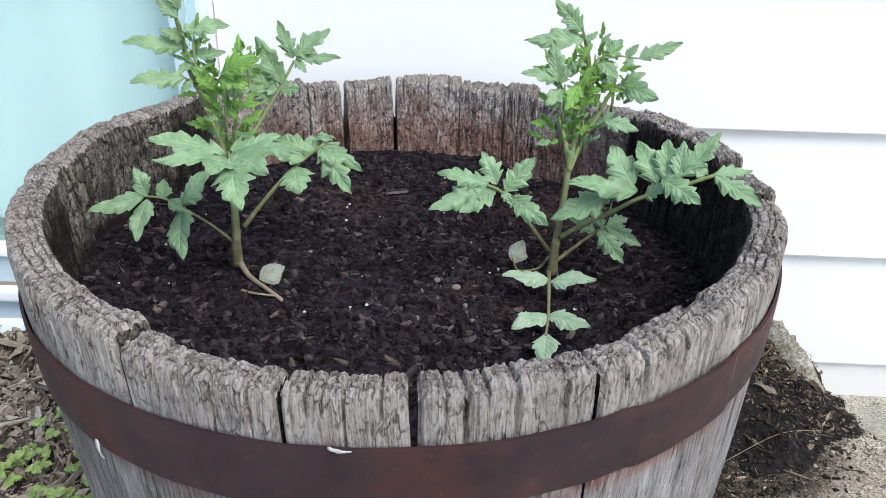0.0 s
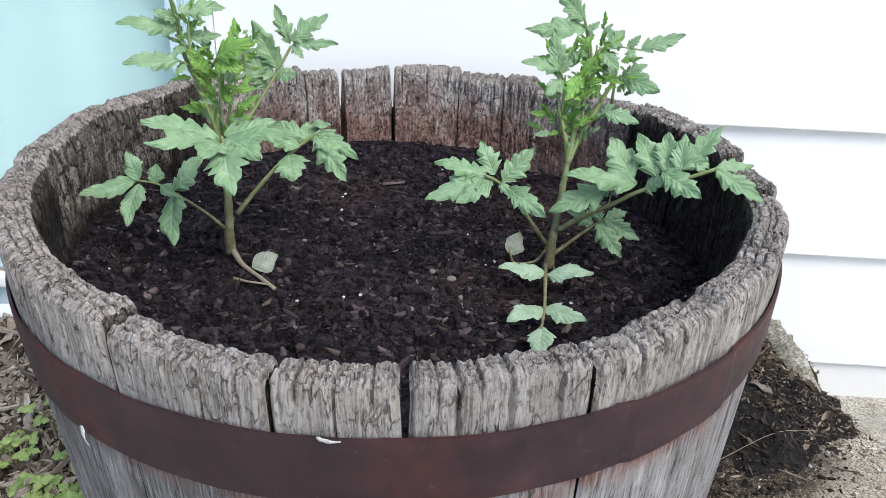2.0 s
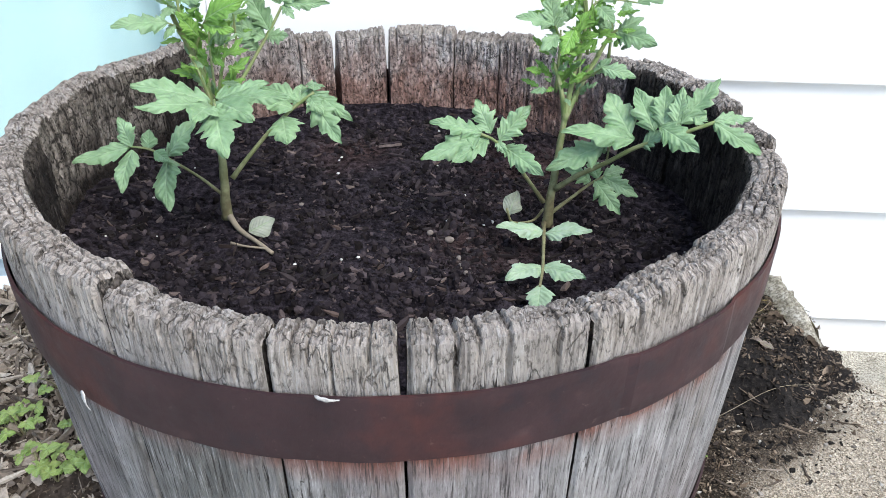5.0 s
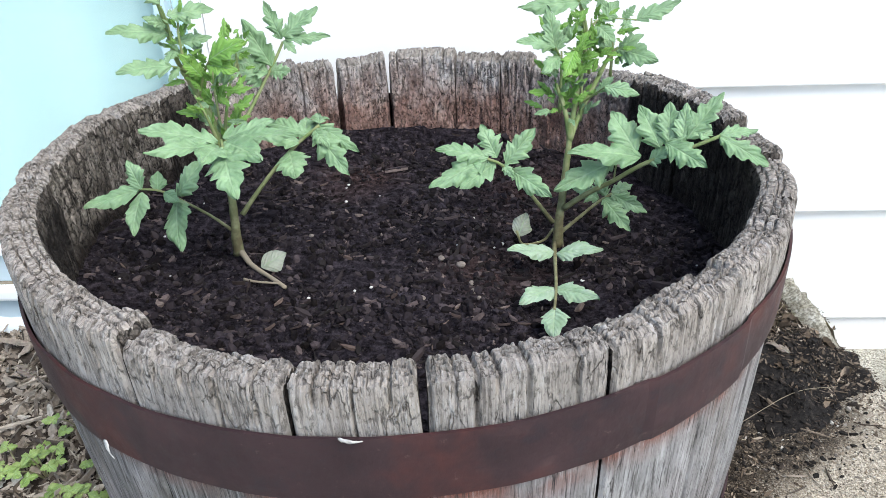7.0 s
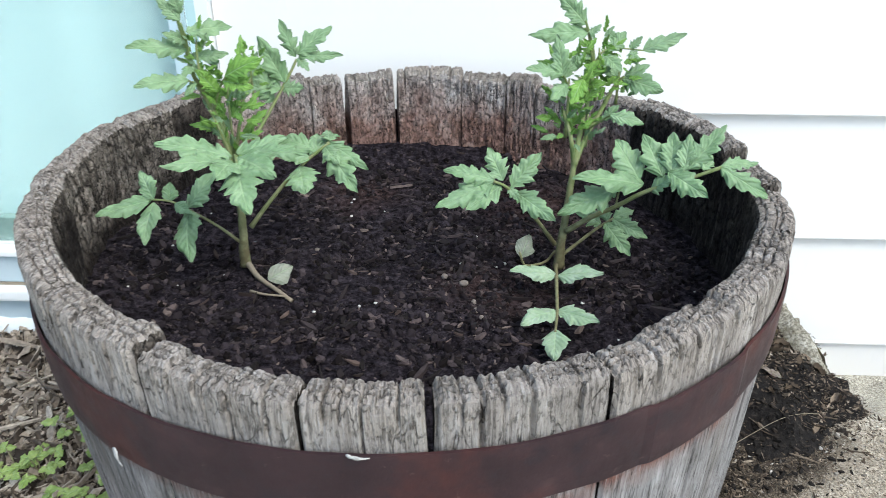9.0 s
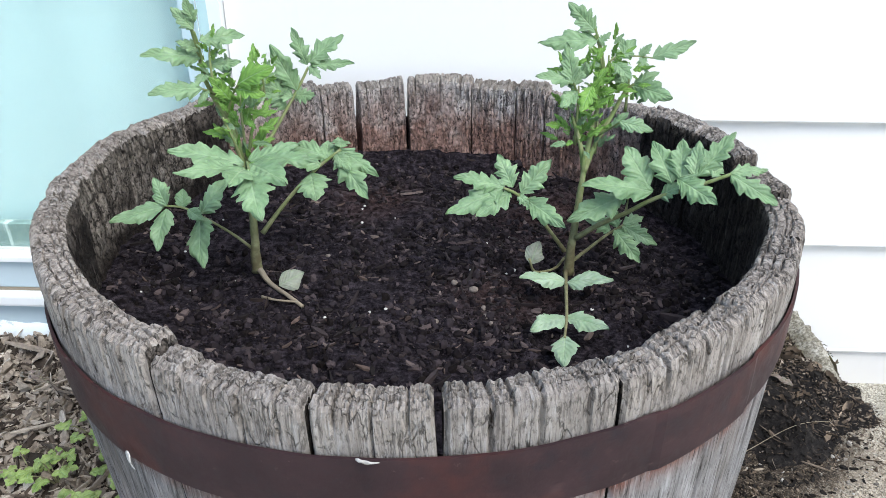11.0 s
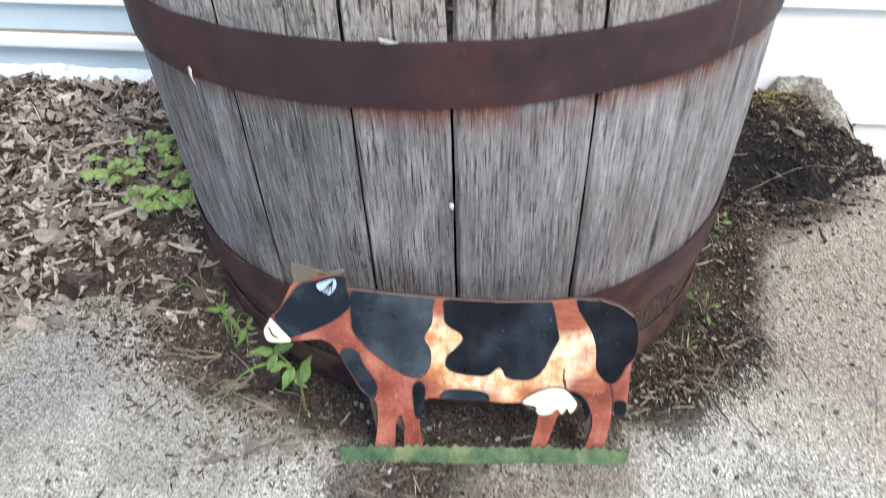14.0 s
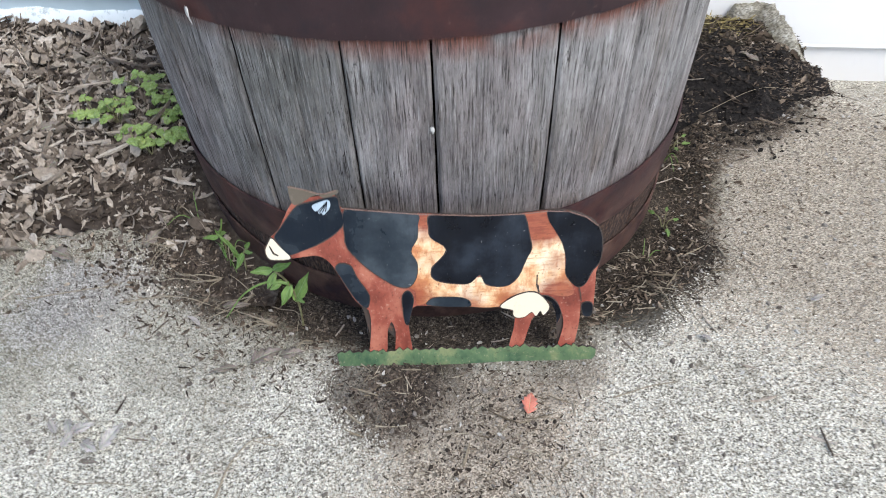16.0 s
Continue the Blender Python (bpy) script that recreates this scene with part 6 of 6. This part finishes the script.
# brushed strokes: lashes across the eye, the mouth, the thigh and tail lines, and red smears down the cream
lashes = [([Vector((x, y)), Vector((x + 0.09, y)), Vector((0.60, 17.45)), Vector((0.54, 17.5))], 0.0004, SHEET + 0.0018, 0) for x, y in ((-0.5 + 0.27 * i, 16.35 + 0.05 * i) for i in range(4))]
plate("eyelashes", M_COWGREY, lashes, "thin black painted lashes")
for pts, top in (([(-4.95, 13.25), (-4.82, 13.15), (-4.68, 12.8), (-4.55, 12.5), (-4.2, 12.3), (-4.3, 12.18), (-4.68, 12.38), (-4.82, 12.75)], 0.0016),
                 ([(18.6, 9.6), (18.7, 9.6), (18.72, 8.6), (18.95, 7.7), (18.85, 7.65), (18.6, 8.5)], 0.0012), ([(22.45, 8.3), (22.53, 8.3), (22.75, 7.4), (22.85, 6.6), (22.77, 6.6), (22.65, 7.4)], 0.0012)):
    plate("brush_stroke", M_COWEDGE, [([Vector(p) for p in pts], 0.0004, SHEET + top, 0)], "thin dark painted line")

# ---- loose litter ----


def scatter(n, seed, x0, x1, y0, y1, keep, height):
    rng = random.Random(seed)
    out = []
    while len(out) < n:
        x, y = rng.uniform(x0, x1), rng.uniform(y0, y1)
        if math.hypot(x - TUB.x, y - TUB.y) < 0.292 or rng.random() > keep(x, y):
            continue
        out.append((x, y, height(x, y)))
    return out


def on_bed(x, y):
    bare = 0.62 * smoothstep(0.13, 0.05, math.hypot(x + 0.30, y + 0.17))
    return smoothstep(-0.03, 0.06, y - BED_EDGE(x)) * smoothstep(-0.13, -0.24, x) * (1 - bare)


def at_foot(x, y):
    r = math.hypot(x - TUB.x, y - TUB.y)
    return smoothstep(0.42, 0.30, r) ** 1.8 * (0.35 + 0.65 * (y < 0.05))


def top_z(x, y):
    return max(ground_z(x, y), bed_z(x, y) if x < -0.15 and -0.3 < y < 0.22 else -1, mound_z(x, y) if 0.16 < x < 0.58 and -0.04 < y < 0.33 else -1)


def on_mound(x, y):
    return smoothstep(1.25, 0.7, math.hypot((x - 0.37) / 0.19, (y - 0.19) / 0.18))


def torn(name, spots, mat, lo, hi, seed):
    """Crinkled scraps of dead leaf with ragged outlines, joined into one."""
    rng = random.Random(seed)
    verts, faces = [], []
    nx, ny = 7, 5
    for x, y, z in spots:
        L = rng.uniform(lo, hi) * rng.uniform(0.6, 1)
        W = L * rng.uniform(0.35, 0.75)
        m = Matrix.Translation((x, y, z + 0.002)) @ Euler((rng.gauss(0, 0.35), rng.gauss(0, 0.35), rng.uniform(0, 6.283))).to_matrix().to_4x4()
        o, ph = len(verts), rng.uniform(0, 90)
        roll = rng.uniform(-0.4, 0.9)
        for i in range(nx):
            f = i / (nx - 1) * 2 - 1
            wide = math.sqrt(max(0.02, 1 - f * f * 0.96)) * rng.uniform(0.55, 1.15)
            for j in range(ny):
                h = j / (ny - 1) * 2 - 1
                q = Vector((f * 2.2 + ph, h * 1.6, ph))
                verts.append(m @ Vector((f * L / 2 + 0.12 * L * noise.noise(q * 1.7), h * wide * W / 2, roll * W * h * h * 0.7 + 0.30 * W * noise.noise(q) + 0.16 * W * noise.noise(q * 2.6))))
        for i in range(nx - 1):
            faces += [(o + i * ny + j, o + (i + 1) * ny + j, o + (i + 1) * ny + j + 1, o + i * ny + j + 1) for j in range(ny - 1)]
    return from_lists(name, verts, faces, mat)


near = scatter(6000, 41, -0.95, -0.14, -0.30, 0.205, on_bed, bed_z) + scatter(1500, 42, -1.7, -0.95, -0.30, 0.205, on_bed, bed_z)
tagged(new("leaf_litter", flakes("leaf_litter", near, M_MULCH, 0.005, 0.026, (0.25, 0.8), 0.06, 0.4, 0.7, 43, 0.25)), "shredded grey-brown leaf mulch covering the bed", "mulch", kind="stuff")
tagged(new("torn_leaves", torn("torn_leaves", scatter(4600, 54, -1.1, -0.14, -0.30, 0.205, on_bed, bed_z), M_MULCH, 0.007, 0.025, 55)), "torn pieces of grey-brown dead leaves on the bed", "mulch", kind="stuff")
tagged(new("large_leaves", torn("large_leaves", scatter(45, 66, -1.0, -0.2, -0.28, 0.20, on_bed, lambda x, y: bed_z(x, y) + 0.006), M_MULCH, 0.032, 0.050, 67)), "crumpled dead oak leaves lying on the bed", "dead leaves", kind="stuff")
tagged(new("mulch_strands", flakes("mulch_strands", scatter(900, 44, -1.2, -0.14, -0.30, 0.205, on_bed, bed_z), M_MULCH, 0.02, 0.06, (0.06, 0.14), 0.06, 0.25, 0.25, 45, 0.06)), "thin dry stalks among the leaf mulch", "mulch", kind="stuff")
tagged(new("earth_crumbs", flakes("earth_crumbs", scatter(4200, 46, -0.46, 0.46, -0.48, 0.2, at_foot, top_z), M_EARTH, 0.0010, 0.0045, (0.4, 0.9), 0.3, 0.1, 0.4, 47, 0.03)), "dark crumbs of earth strewn round the tub's foot", "earth", kind="stuff")
def on_fan(x, y):
    return max(smoothstep(0.075, 0.02, math.hypot(x, y + 0.412)), 0.55 * smoothstep(0.13, 0.03, math.hypot(x - 0.08, y + 0.45)), smoothstep(0.11, 0.03, math.hypot(x - 0.265, y + 0.20)))


tagged(new("fan_earth", crumbs("fan_earth", scatter(2600, 58, -0.12, 0.36, -0.62, -0.10, lambda x, y: on_fan(x, y) ** 2, top_z), M_EARTH, 0.0006, 0.0026, 59)), "dark crumbs of earth washed out in front of the cow", "earth", kind="stuff")
tagged(new("fan_litter", flakes("fan_litter", scatter(2300, 60, -0.12, 0.40, -0.66, -0.10, on_fan, top_z), M_FINES, 0.002, 0.008, (0.08, 0.35), 0.1, 0.1, 0.2, 61, 0.1)), "bits of bark and dry stalk on the concrete", "litter", kind="stuff")
def at_ring(x, y):
    return smoothstep(0.06, 0.0, abs(math.hypot(x, y + 0.01) - 0.335)) * smoothstep(0.10, 0.18, x)


tagged(new("ring_litter", flakes("ring_litter", scatter(1500, 68, 0.08, 0.44, -0.34, 0.10, at_ring, top_z), M_LEAFBIT, 0.002, 0.011, (0.1, 0.5), 0.12, 0.15, 0.35, 69, 0.14)), "brown leaf bits strewn on dark earth by the tub", "litter", kind="stuff")
tagged(new("fan_straw", flakes("fan_straw", scatter(150, 70, -0.1, 0.36, -0.60, -0.12, lambda x, y: max(on_fan(x, y), at_ring(x, y)), top_z), M_STRAW, 0.010, 0.032, (0.03, 0.08), 0.05, 0.1, 0.12, 71, 0.10)), "pale dry straws lying on the concrete", "straw", kind="stuff")
tagged(new("foot_litter", flakes("foot_litter", scatter(2900, 56, -0.42, -0.05, -0.42, -0.08, lambda x, y: smoothstep(0.15, 0.02, abs(math.hypot(x, y) - 0.335)), top_z), M_FINES, 0.002, 0.010, (0.08, 0.35), 0.12, 0.15, 0.35, 57, 0.12)), "bits of bark and leaf strewn at the tub's foot", "litter", kind="stuff")
tagged(new("spilled_earth", flakes("spilled_earth", scatter(3200, 48, 0.2, 0.515, -0.05, 0.33, on_mound, top_z), M_MOUND, 0.002, 0.010, (0.3, 0.9), 0.25, 0.1, 0.4, 49, 0.05)), "dark clods and bits of bark on the spilled soil", "earth", kind="stuff")
def on_heap_top(x, y):
    return on_mound(x, y) * smoothstep(0.0, 0.14, (x - 0.34) + 0.9 * (y - 0.20))


tagged(new("heap_litter", flakes("heap_litter", scatter(3600, 62, 0.2, 0.57, -0.02, 0.335, on_heap_top, top_z), M_FINES, 0.002, 0.009, (0.12, 0.6), 0.12, 0.15, 0.35, 63, 0.12)), "brown leaf bits and roots on the spilled soil", "litter", kind="stuff")
tagged(new("heap_straw", flakes("heap_straw", scatter(160, 64, 0.2, 0.57, -0.06, 0.335, on_mound, top_z), M_FINES, 0.010, 0.035, (0.03, 0.07), 0.04, 0.1, 0.15, 65, 0.08)), "thin pale roots and straws on the spilled soil", "straw", kind="stuff")
tagged(new("leaf_crumbs", flakes("leaf_crumbs", scatter(1100, 72, 0.25, 0.75, -0.42, 0.16, lambda x, y: smoothstep(0.33, 0.08, math.hypot(x - 0.46, y + 0.06)), top_z), M_LEAFBIT, 0.0016, 0.007, (0.2, 0.7), 0.15, 0.1, 0.25, 73, 0.12)), "brown leaf crumbs scattered on the concrete", "litter", kind="stuff")
tagged(new("bed_crumbs", crumbs("bed_crumbs", scatter(1500, 78, -0.42, -0.10, -0.34, -0.08, lambda x, y: smoothstep(0.13, 0.03, math.hypot(x + 0.27, y + 0.20)), top_z), M_EARTH, 0.0008, 0.0034, 79)), "dark crumbs of earth between bed and tub", "earth", kind="stuff")
tagged(new("leaf_crumbs", flakes("leaf_crumbs", scatter(900, 80, -0.75, -0.08, -0.46, -0.2, lambda x, y: smoothstep(0.16, 0.02, BED_EDGE(x) + 0.02 - y) * (y < BED_EDGE(x) + 0.03), top_z), M_LEAFBIT, 0.0016, 0.009, (0.15, 0.7), 0.15, 0.1, 0.25, 81, 0.15)), "brown leaf crumbs scattered from the bed onto the concrete", "litter", kind="stuff")
tagged(new("heap_grass", flakes("heap_grass", scatter(260, 74, 0.33, 0.48, 0.22, 0.335, lambda x, y: smoothstep(0.085, 0.02, math.hypot(x - 0.405, y - 0.305)), top_z), M_YELLOW, 0.006, 0.026, (0.05, 0.16), 0.05, 0.35, 0.5, 75, 0.2)), "yellowed dead grass on top of the spilled soil", "grass", kind="stuff")
tagged(new("heap_leaves", torn("heap_leaves", scatter(34, 76, 0.34, 0.56, 0.06, 0.30, lambda x, y: smoothstep(0.11, 0.03, math.hypot(x - 0.46, y - 0.17)), top_z), M_LEAFBIT, 0.010, 0.022, 77)), "torn brown leaf pieces on the spilled soil", "dead leaves", kind="stuff")
tagged(new("loose_grit", flakes("loose_grit", scatter(3600, 50, -0.75, 0.85, -0.80, 0.12, lambda x, y: 1.0 if y < BED_EDGE(x) or x > 0.2 else 0.0, ground_z), M_GRIT, 0.0016, 0.006, (0.5, 0.95), 0.45, 0.0, 0.2, 51)), "loose grit and sand grains on the concrete", "grit", kind="stuff")
tagged(new("dry_needles", flakes("dry_needles", scatter(420, 52, -0.7, 0.7, -0.7, 0.15, lambda x, y: 0.25 + 0.75 * at_foot(x, y), top_z), M_MULCH, 0.008, 0.03, (0.04, 0.12), 0.05, 0.1, 0.1, 53, 0.05)), "scattered dry needles and stalk bits on the concrete", "needles", kind="stuff")


def dead_leaf(x, y, L, yaw, label, mat, width=0.6, group="dead leaves"):
    rng = random.Random(int(1000 * (x + y) + yaw))
    me = leaflet_mesh((0, 0, 0), (L, 0, 0.004), width, 0.0, mat, rng, 4, 0.3, 0.5, 0.5, "dead_leaf")
    ob = new("dead_leaf", me)
    z = top_z(x, y)
    ob.matrix_world = pose(x, y, z + 0.004, rng.uniform(-8, 8), rng.uniform(-8, 8), yaw)
    return tagged(ob, label, "leaf", group)


for x, y, L, yaw in ((-0.303, -0.228, 0.028, 60), (-0.445, -0.153, 0.036, 75), (-0.481, -0.076, 0.036, 20), (-0.473, 0.104, 0.040, 160), (-0.402, -0.240, 0.034, -30), (-0.289, -0.192, 0.026, 120), (-0.60, 0.10, 0.042, 20), (-0.64, -0.10, 0.040, 40)):
    dead_leaf(x, y, L, yaw, "curled grey-brown dead leaf lying on the mulch", dead_brown)
dead_leaf(-0.250, -0.484, 0.028, 62, "pale dry leaf fragment lying on the concrete", dead_pale, 0.5)
dead_leaf(-0.19, -0.31, 0.028, 10, "pale dry leaf fragment lying on the concrete", dead_brown, 0.35)
dead_leaf(0.45, 0.17, 0.03, 150, "pale brown dead leaf on the dark spilled soil", dead_brown, 0.6)
dead_leaf(0.122, -0.424, 0.022, 80, "small salmon-red fallen leaf lying on the concrete", dead_red, 0.75, "red leaf")


for x, y, L, yaw, w in ((-0.291, -0.455, 0.020, -60, 0.6), (-0.282, -0.468, 0.022, 20, 0.55), (-0.268, -0.478, 0.020, -30, 0.6), (-0.284, -0.484, 0.016, 70, 0.7), (-0.296, -0.470, 0.014, 130, 0.6), (-0.205, -0.338, 0.016, 150, 0.4),
                        (0.41, -0.27, 0.014, 15, 0.5), (0.30, -0.33, 0.012, 140, 0.6)):
    dead_leaf(x, y, L, yaw, "bleached grey leaf scrap lying on the concrete", dead_pale, w)
for x, y, L, yaw, w in ((-0.154, -0.389, 0.024, 200, 0.45), (-0.141, -0.382, 0.030, 30, 0.7), (-0.115, -0.372, 0.022, 10, 0.6), (-0.262, -0.496, 0.018, -8, 0.3)):
    dead_leaf(x, y, L, yaw, "crumpled brown leaf scrap lying on the concrete", dead_brown, w)


def weed(name, x, y, label, category, sprigs, mat, seed, reach, size, three, group):
    """A small wild plant: thin stalks from one root, each with a leaf or a trefoil at its end."""
    rng = random.Random(seed)
    z = top_z(x, y)
    e = thing(name, (x, y, z), label, category, group)
    for i in range(sprigs):
        a = i * 2.4 + rng.uniform(-0.5, 0.5)
        d = Vector((math.cos(a), math.sin(a), 0))
        r = reach * rng.uniform(0.35, 1.0)
        tip = Vector((x, y, z)) + d * r + Vector((0, 0, reach * rng.uniform(0.5, 1.05)))
        mid = Vector((x, y, z)).lerp(tip, 0.5) + Vector((0, 0, reach * 0.22))
        v, f = tube([(x, y, z - 0.004), mid, tip], 0.0009, 0.0006, 8, 6)
        lf = part("leaf", from_lists("leaf", v, f, M_STEM), e)
        for j in range(3 if three else 1):
            b = a + (j - 1) * 2.0 if three else a
            out = Vector((math.cos(b), math.sin(b), rng.uniform(-0.25, 0.25)))
            L = size * rng.uniform(0.7, 1.2)
            part("leaflet", leaflet_mesh(tip, tip + out * L, 0.9 if three else 0.42, 0.25, mat, rng, 3 if three else 2, 0.2, 0.25, 0.35 if three else 0.08), lf)
    return e


for i, (x, y, n, r) in enumerate(((-0.420, -0.040, 4, 0.026), (-0.385, -0.052, 5, 0.026), (-0.352, -0.088, 5, 0.022), (-0.330, -0.100, 3, 0.018), (-0.302, -0.090, 5, 0.020), (-0.378, 0.018, 4, 0.026), (-0.345, -0.006, 4, 0.024), (-0.322, -0.040, 4, 0.020))):
    weed("clover_weed", x, y, "small bright green clover weed growing in the mulch", "weed", n + 2, clover_green, 60 + i, r, 0.0115, True, "clover weeds")


def lance_weed(x, y, stalk, leaves, seed):
    """An upright weed: one bent stalk with pairs of lance-shaped leaves and an arching blade."""
    rng = random.Random(seed)
    z = max(0.0, top_z(x, y))
    e = thing("broadleaf_weed", (x, y, z), "green broad-leaved weed growing at the barrel's foot", "weed", "broadleaf weeds")
    v, f = tube([(x, y, z - 0.03)] + [(x + dx, y + dy, z + dz) for dx, dy, dz in stalk], 0.0016, 0.0010, 16, 6)
    part("stalk", from_lists("stalk", v, f, M_STEM), e)
    for (ax, ay, az), (bx, by, bz), w, droop in leaves:
        me = leaflet_mesh((x + ax, y + ay, z + az), (x + bx, y + by, z + bz), w * 0.66, 0.75, weed_green, rng, 2, droop, 0.3, 0.05)
        part("leaf", me, e)
    return e


nose_weed = lance_weed(-0.108, -0.314, [(0.001, -0.002, 0.018), (-0.005, -0.003, 0.048), (-0.017, -0.003, 0.066)],
           [((-0.017, -0.003, 0.066), (-0.037, -0.010, 0.068), 0.62, 0.2), ((-0.017, -0.003, 0.066), (0.003, -0.008, 0.080), 0.55, 0.2), ((-0.015, -0.003, 0.062), (-0.024, -0.012, 0.048), 0.6, 0.2),
            ((-0.001, -0.003, 0.024), (0.018, -0.006, 0.066), 0.42, 0.12), ((-0.002, -0.003, 0.046), (-0.014, -0.012, 0.024), 0.6, 0.2), ((0.001, -0.003, 0.030), (0.010, -0.012, 0.030), 0.6, 0.2),
            ((-0.010, -0.003, 0.052), (-0.022, -0.010, 0.044), 0.7, 0.2)], 71)
blade_v, blade_f = tube([(-0.112, -0.317, 0.048), (-0.133, -0.321, 0.052), (-0.157, -0.325, 0.038), (-0.180, -0.329, 0.006)], 0.0024, 0.0006, 18, 5)
part("blade", from_lists("blade", [(x, y, z) for x, y, z in blade_v], blade_f, weed_green), nose_weed)
lance_weed(-0.184, -0.248, [(0.002, 0, 0.014), (0.006, 0, 0.026)],
           [((0.003, 0, 0.020), (-0.006, -0.010, 0.004), 0.55, 0.15), ((0.006, 0, 0.026), (0.013, -0.003, 0.038), 0.5, 0.15), ((0.004, 0, 0.022), (0.015, -0.006, 0.026), 0.55, 0.15), ((0, 0, 0.008), (-0.022, 0, 0.050), 0.12, 0.2), ((0, 0, 0.010), (-0.010, -0.004, 0.040), 0.14, 0.2)], 72)
lance_weed(-0.214, -0.222, [(0.002, 0, 0.010), (-0.004, 0, 0.022)],
           [((-0.002, 0, 0.018), (-0.018, -0.006, 0.020), 0.5, 0.15), ((-0.004, 0, 0.022), (0.010, -0.006, 0.030), 0.5, 0.15), ((0, 0, 0.008), (0.006, -0.004, 0.045), 0.12, 0.2)], 73)
weed("broadleaf_weed", 0.285, -0.135, "tiny green seedling at the barrel's foot", "weed", 4, weed_green, 74, 0.016, 0.010, False, "seedlings")
weed("broadleaf_weed", 0.315, 0.02, "tiny green seedling at the barrel's foot", "weed", 5, weed_green, 75, 0.020, 0.010, False, "seedlings")


def grass_tuft(x, y, blades, seed, reach):
    rng = random.Random(seed)
    z = top_z(x, y)
    e = thing("grass_tuft", (x, y, z), "thin tuft of grass blades at the barrel's foot", "grass", "grass tufts")
    for i in range(blades):
        a = rng.uniform(0, 6.283)
        r = reach * rng.uniform(0.4, 1.1)
        d = Vector((math.cos(a), math.sin(a), 0))
        p = Vector((x, y, z - 0.003)) + d * 0.004
        v, f = tube([p, p + d * r * 0.45 + Vector((0, 0, reach * rng.uniform(0.4, 0.8))), p + d * r + Vector((0, 0, reach * rng.uniform(0.1, 0.7)))], 0.0012, 0.0003, 8, 4)
        part("blade", from_lists("blade", v, f, weed_green if i % 3 else M_DRYSTEM), e)
    return e


for i, (x, y, n, r) in enumerate(((-0.205, -0.238, 6, 0.032), (-0.255, -0.18, 5, 0.03), (0.30, 0.0, 6, 0.03), (0.255, -0.19, 5, 0.025))):
    grass_tuft(x, y, n, 80 + i, r)


def dry_wisp(x, y, n, seed, reach, yaw):
    """Flattened dead grass stalks lying out from one root."""
    rng = random.Random(seed)
    z = top_z(x, y)
    e = thing("dead_grass", (x, y, z), "straw-coloured dead grass lying on the ground", "grass", "dead grass")
    for i in range(n):
        a = radians(yaw) + rng.gauss(0, 0.7)
        L = reach * rng.uniform(0.4, 1.1)
        pts = [(x, y, z)]
        for s in (0.35, 0.7, 1.0):
            a += rng.gauss(0, 0.25)
            q = (x + math.cos(a) * L * s, y + math.sin(a) * L * s)
            pts.append((*q, top_z(*q) + 0.002 + 0.010 * math.sin(math.pi * s) * rng.random()))
        v, f = tube(pts, 0.0009, 0.0004, 10, 5)
        part("stalk", from_lists("stalk", v, f, M_DRYSTEM), e)
    return e


for i, (x, y, n, r, yaw) in enumerate(((-0.165, -0.285, 6, 0.075, 235), (-0.205, -0.262, 4, 0.06, 215), (-0.13, -0.325, 5, 0.07, 230), (-0.27, -0.215, 4, 0.06, 200), (-0.09, -0.345, 5, 0.05, 250), (0.25, -0.24, 4, 0.05, 300))):
    dry_wisp(x, y, n, 90 + i, r, yaw)


def twig(points, r, seed):
    v, f = tube([(x, y, top_z(x, y) + r * 0.9 + h) for x, y, h in points], r, r * 0.5, 16, 6, 0.3, seed)
    return tagged(new("twig", from_lists("twig", v, f, M_DRYSTEM)), "thin dry brown twig lying on the ground", "twig", "twigs")


twig([(-0.137, -0.525, 0), (-0.134, -0.492, 0.001), (-0.128, -0.478, 0.002), (-0.119, -0.464, 0.001), (-0.104, -0.460, 0)], 0.0010, 1)
twig([(-0.119, -0.465, 0.001), (-0.103, -0.468, 0), (-0.091, -0.467, 0)], 0.0006, 6)
twig([(-0.272, -0.512, 0), (-0.258, -0.516, 0.001), (-0.235, -0.513, 0), (-0.212, -0.514, 0)], 0.0007, 7)
twig([(-0.166, -0.425, 0), (-0.145, -0.429, 0), (-0.125, -0.431, 0)], 0.0005, 8)
twig([(-0.174, -0.425, 0), (-0.172, -0.438, 0), (-0.169, -0.450, 0)], 0.0006, 9)
twig([(0.285, -0.273, 0), (0.291, -0.296, 0), (0.300, -0.317, 0)], 0.0006, 10)
twig([(0.358, -0.220, 0), (0.362, -0.240, 0), (0.365, -0.258, 0)], 0.0006, 11)
twig([(0.422, -0.246, 0), (0.417, -0.266, 0), (0.410, -0.287, 0)], 0.0006, 12)
twig([(-0.40, -0.31, 0), (-0.35, -0.295, 0), (-0.31, -0.285, 0)], 0.0009, 2)
twig([(0.36, 0.07, 0.003), (0.43, 0.10, 0.004), (0.49, 0.125, 0.003)], 0.0005, 3)
twig([(-0.30, -0.31, 0), (-0.24, -0.30, 0.002), (-0.18, -0.315, 0)], 0.0009, 4)
twig([(0.20, -0.40, 0), (0.235, -0.385, 0), (0.26, -0.378, 0)], 0.0008, 5)
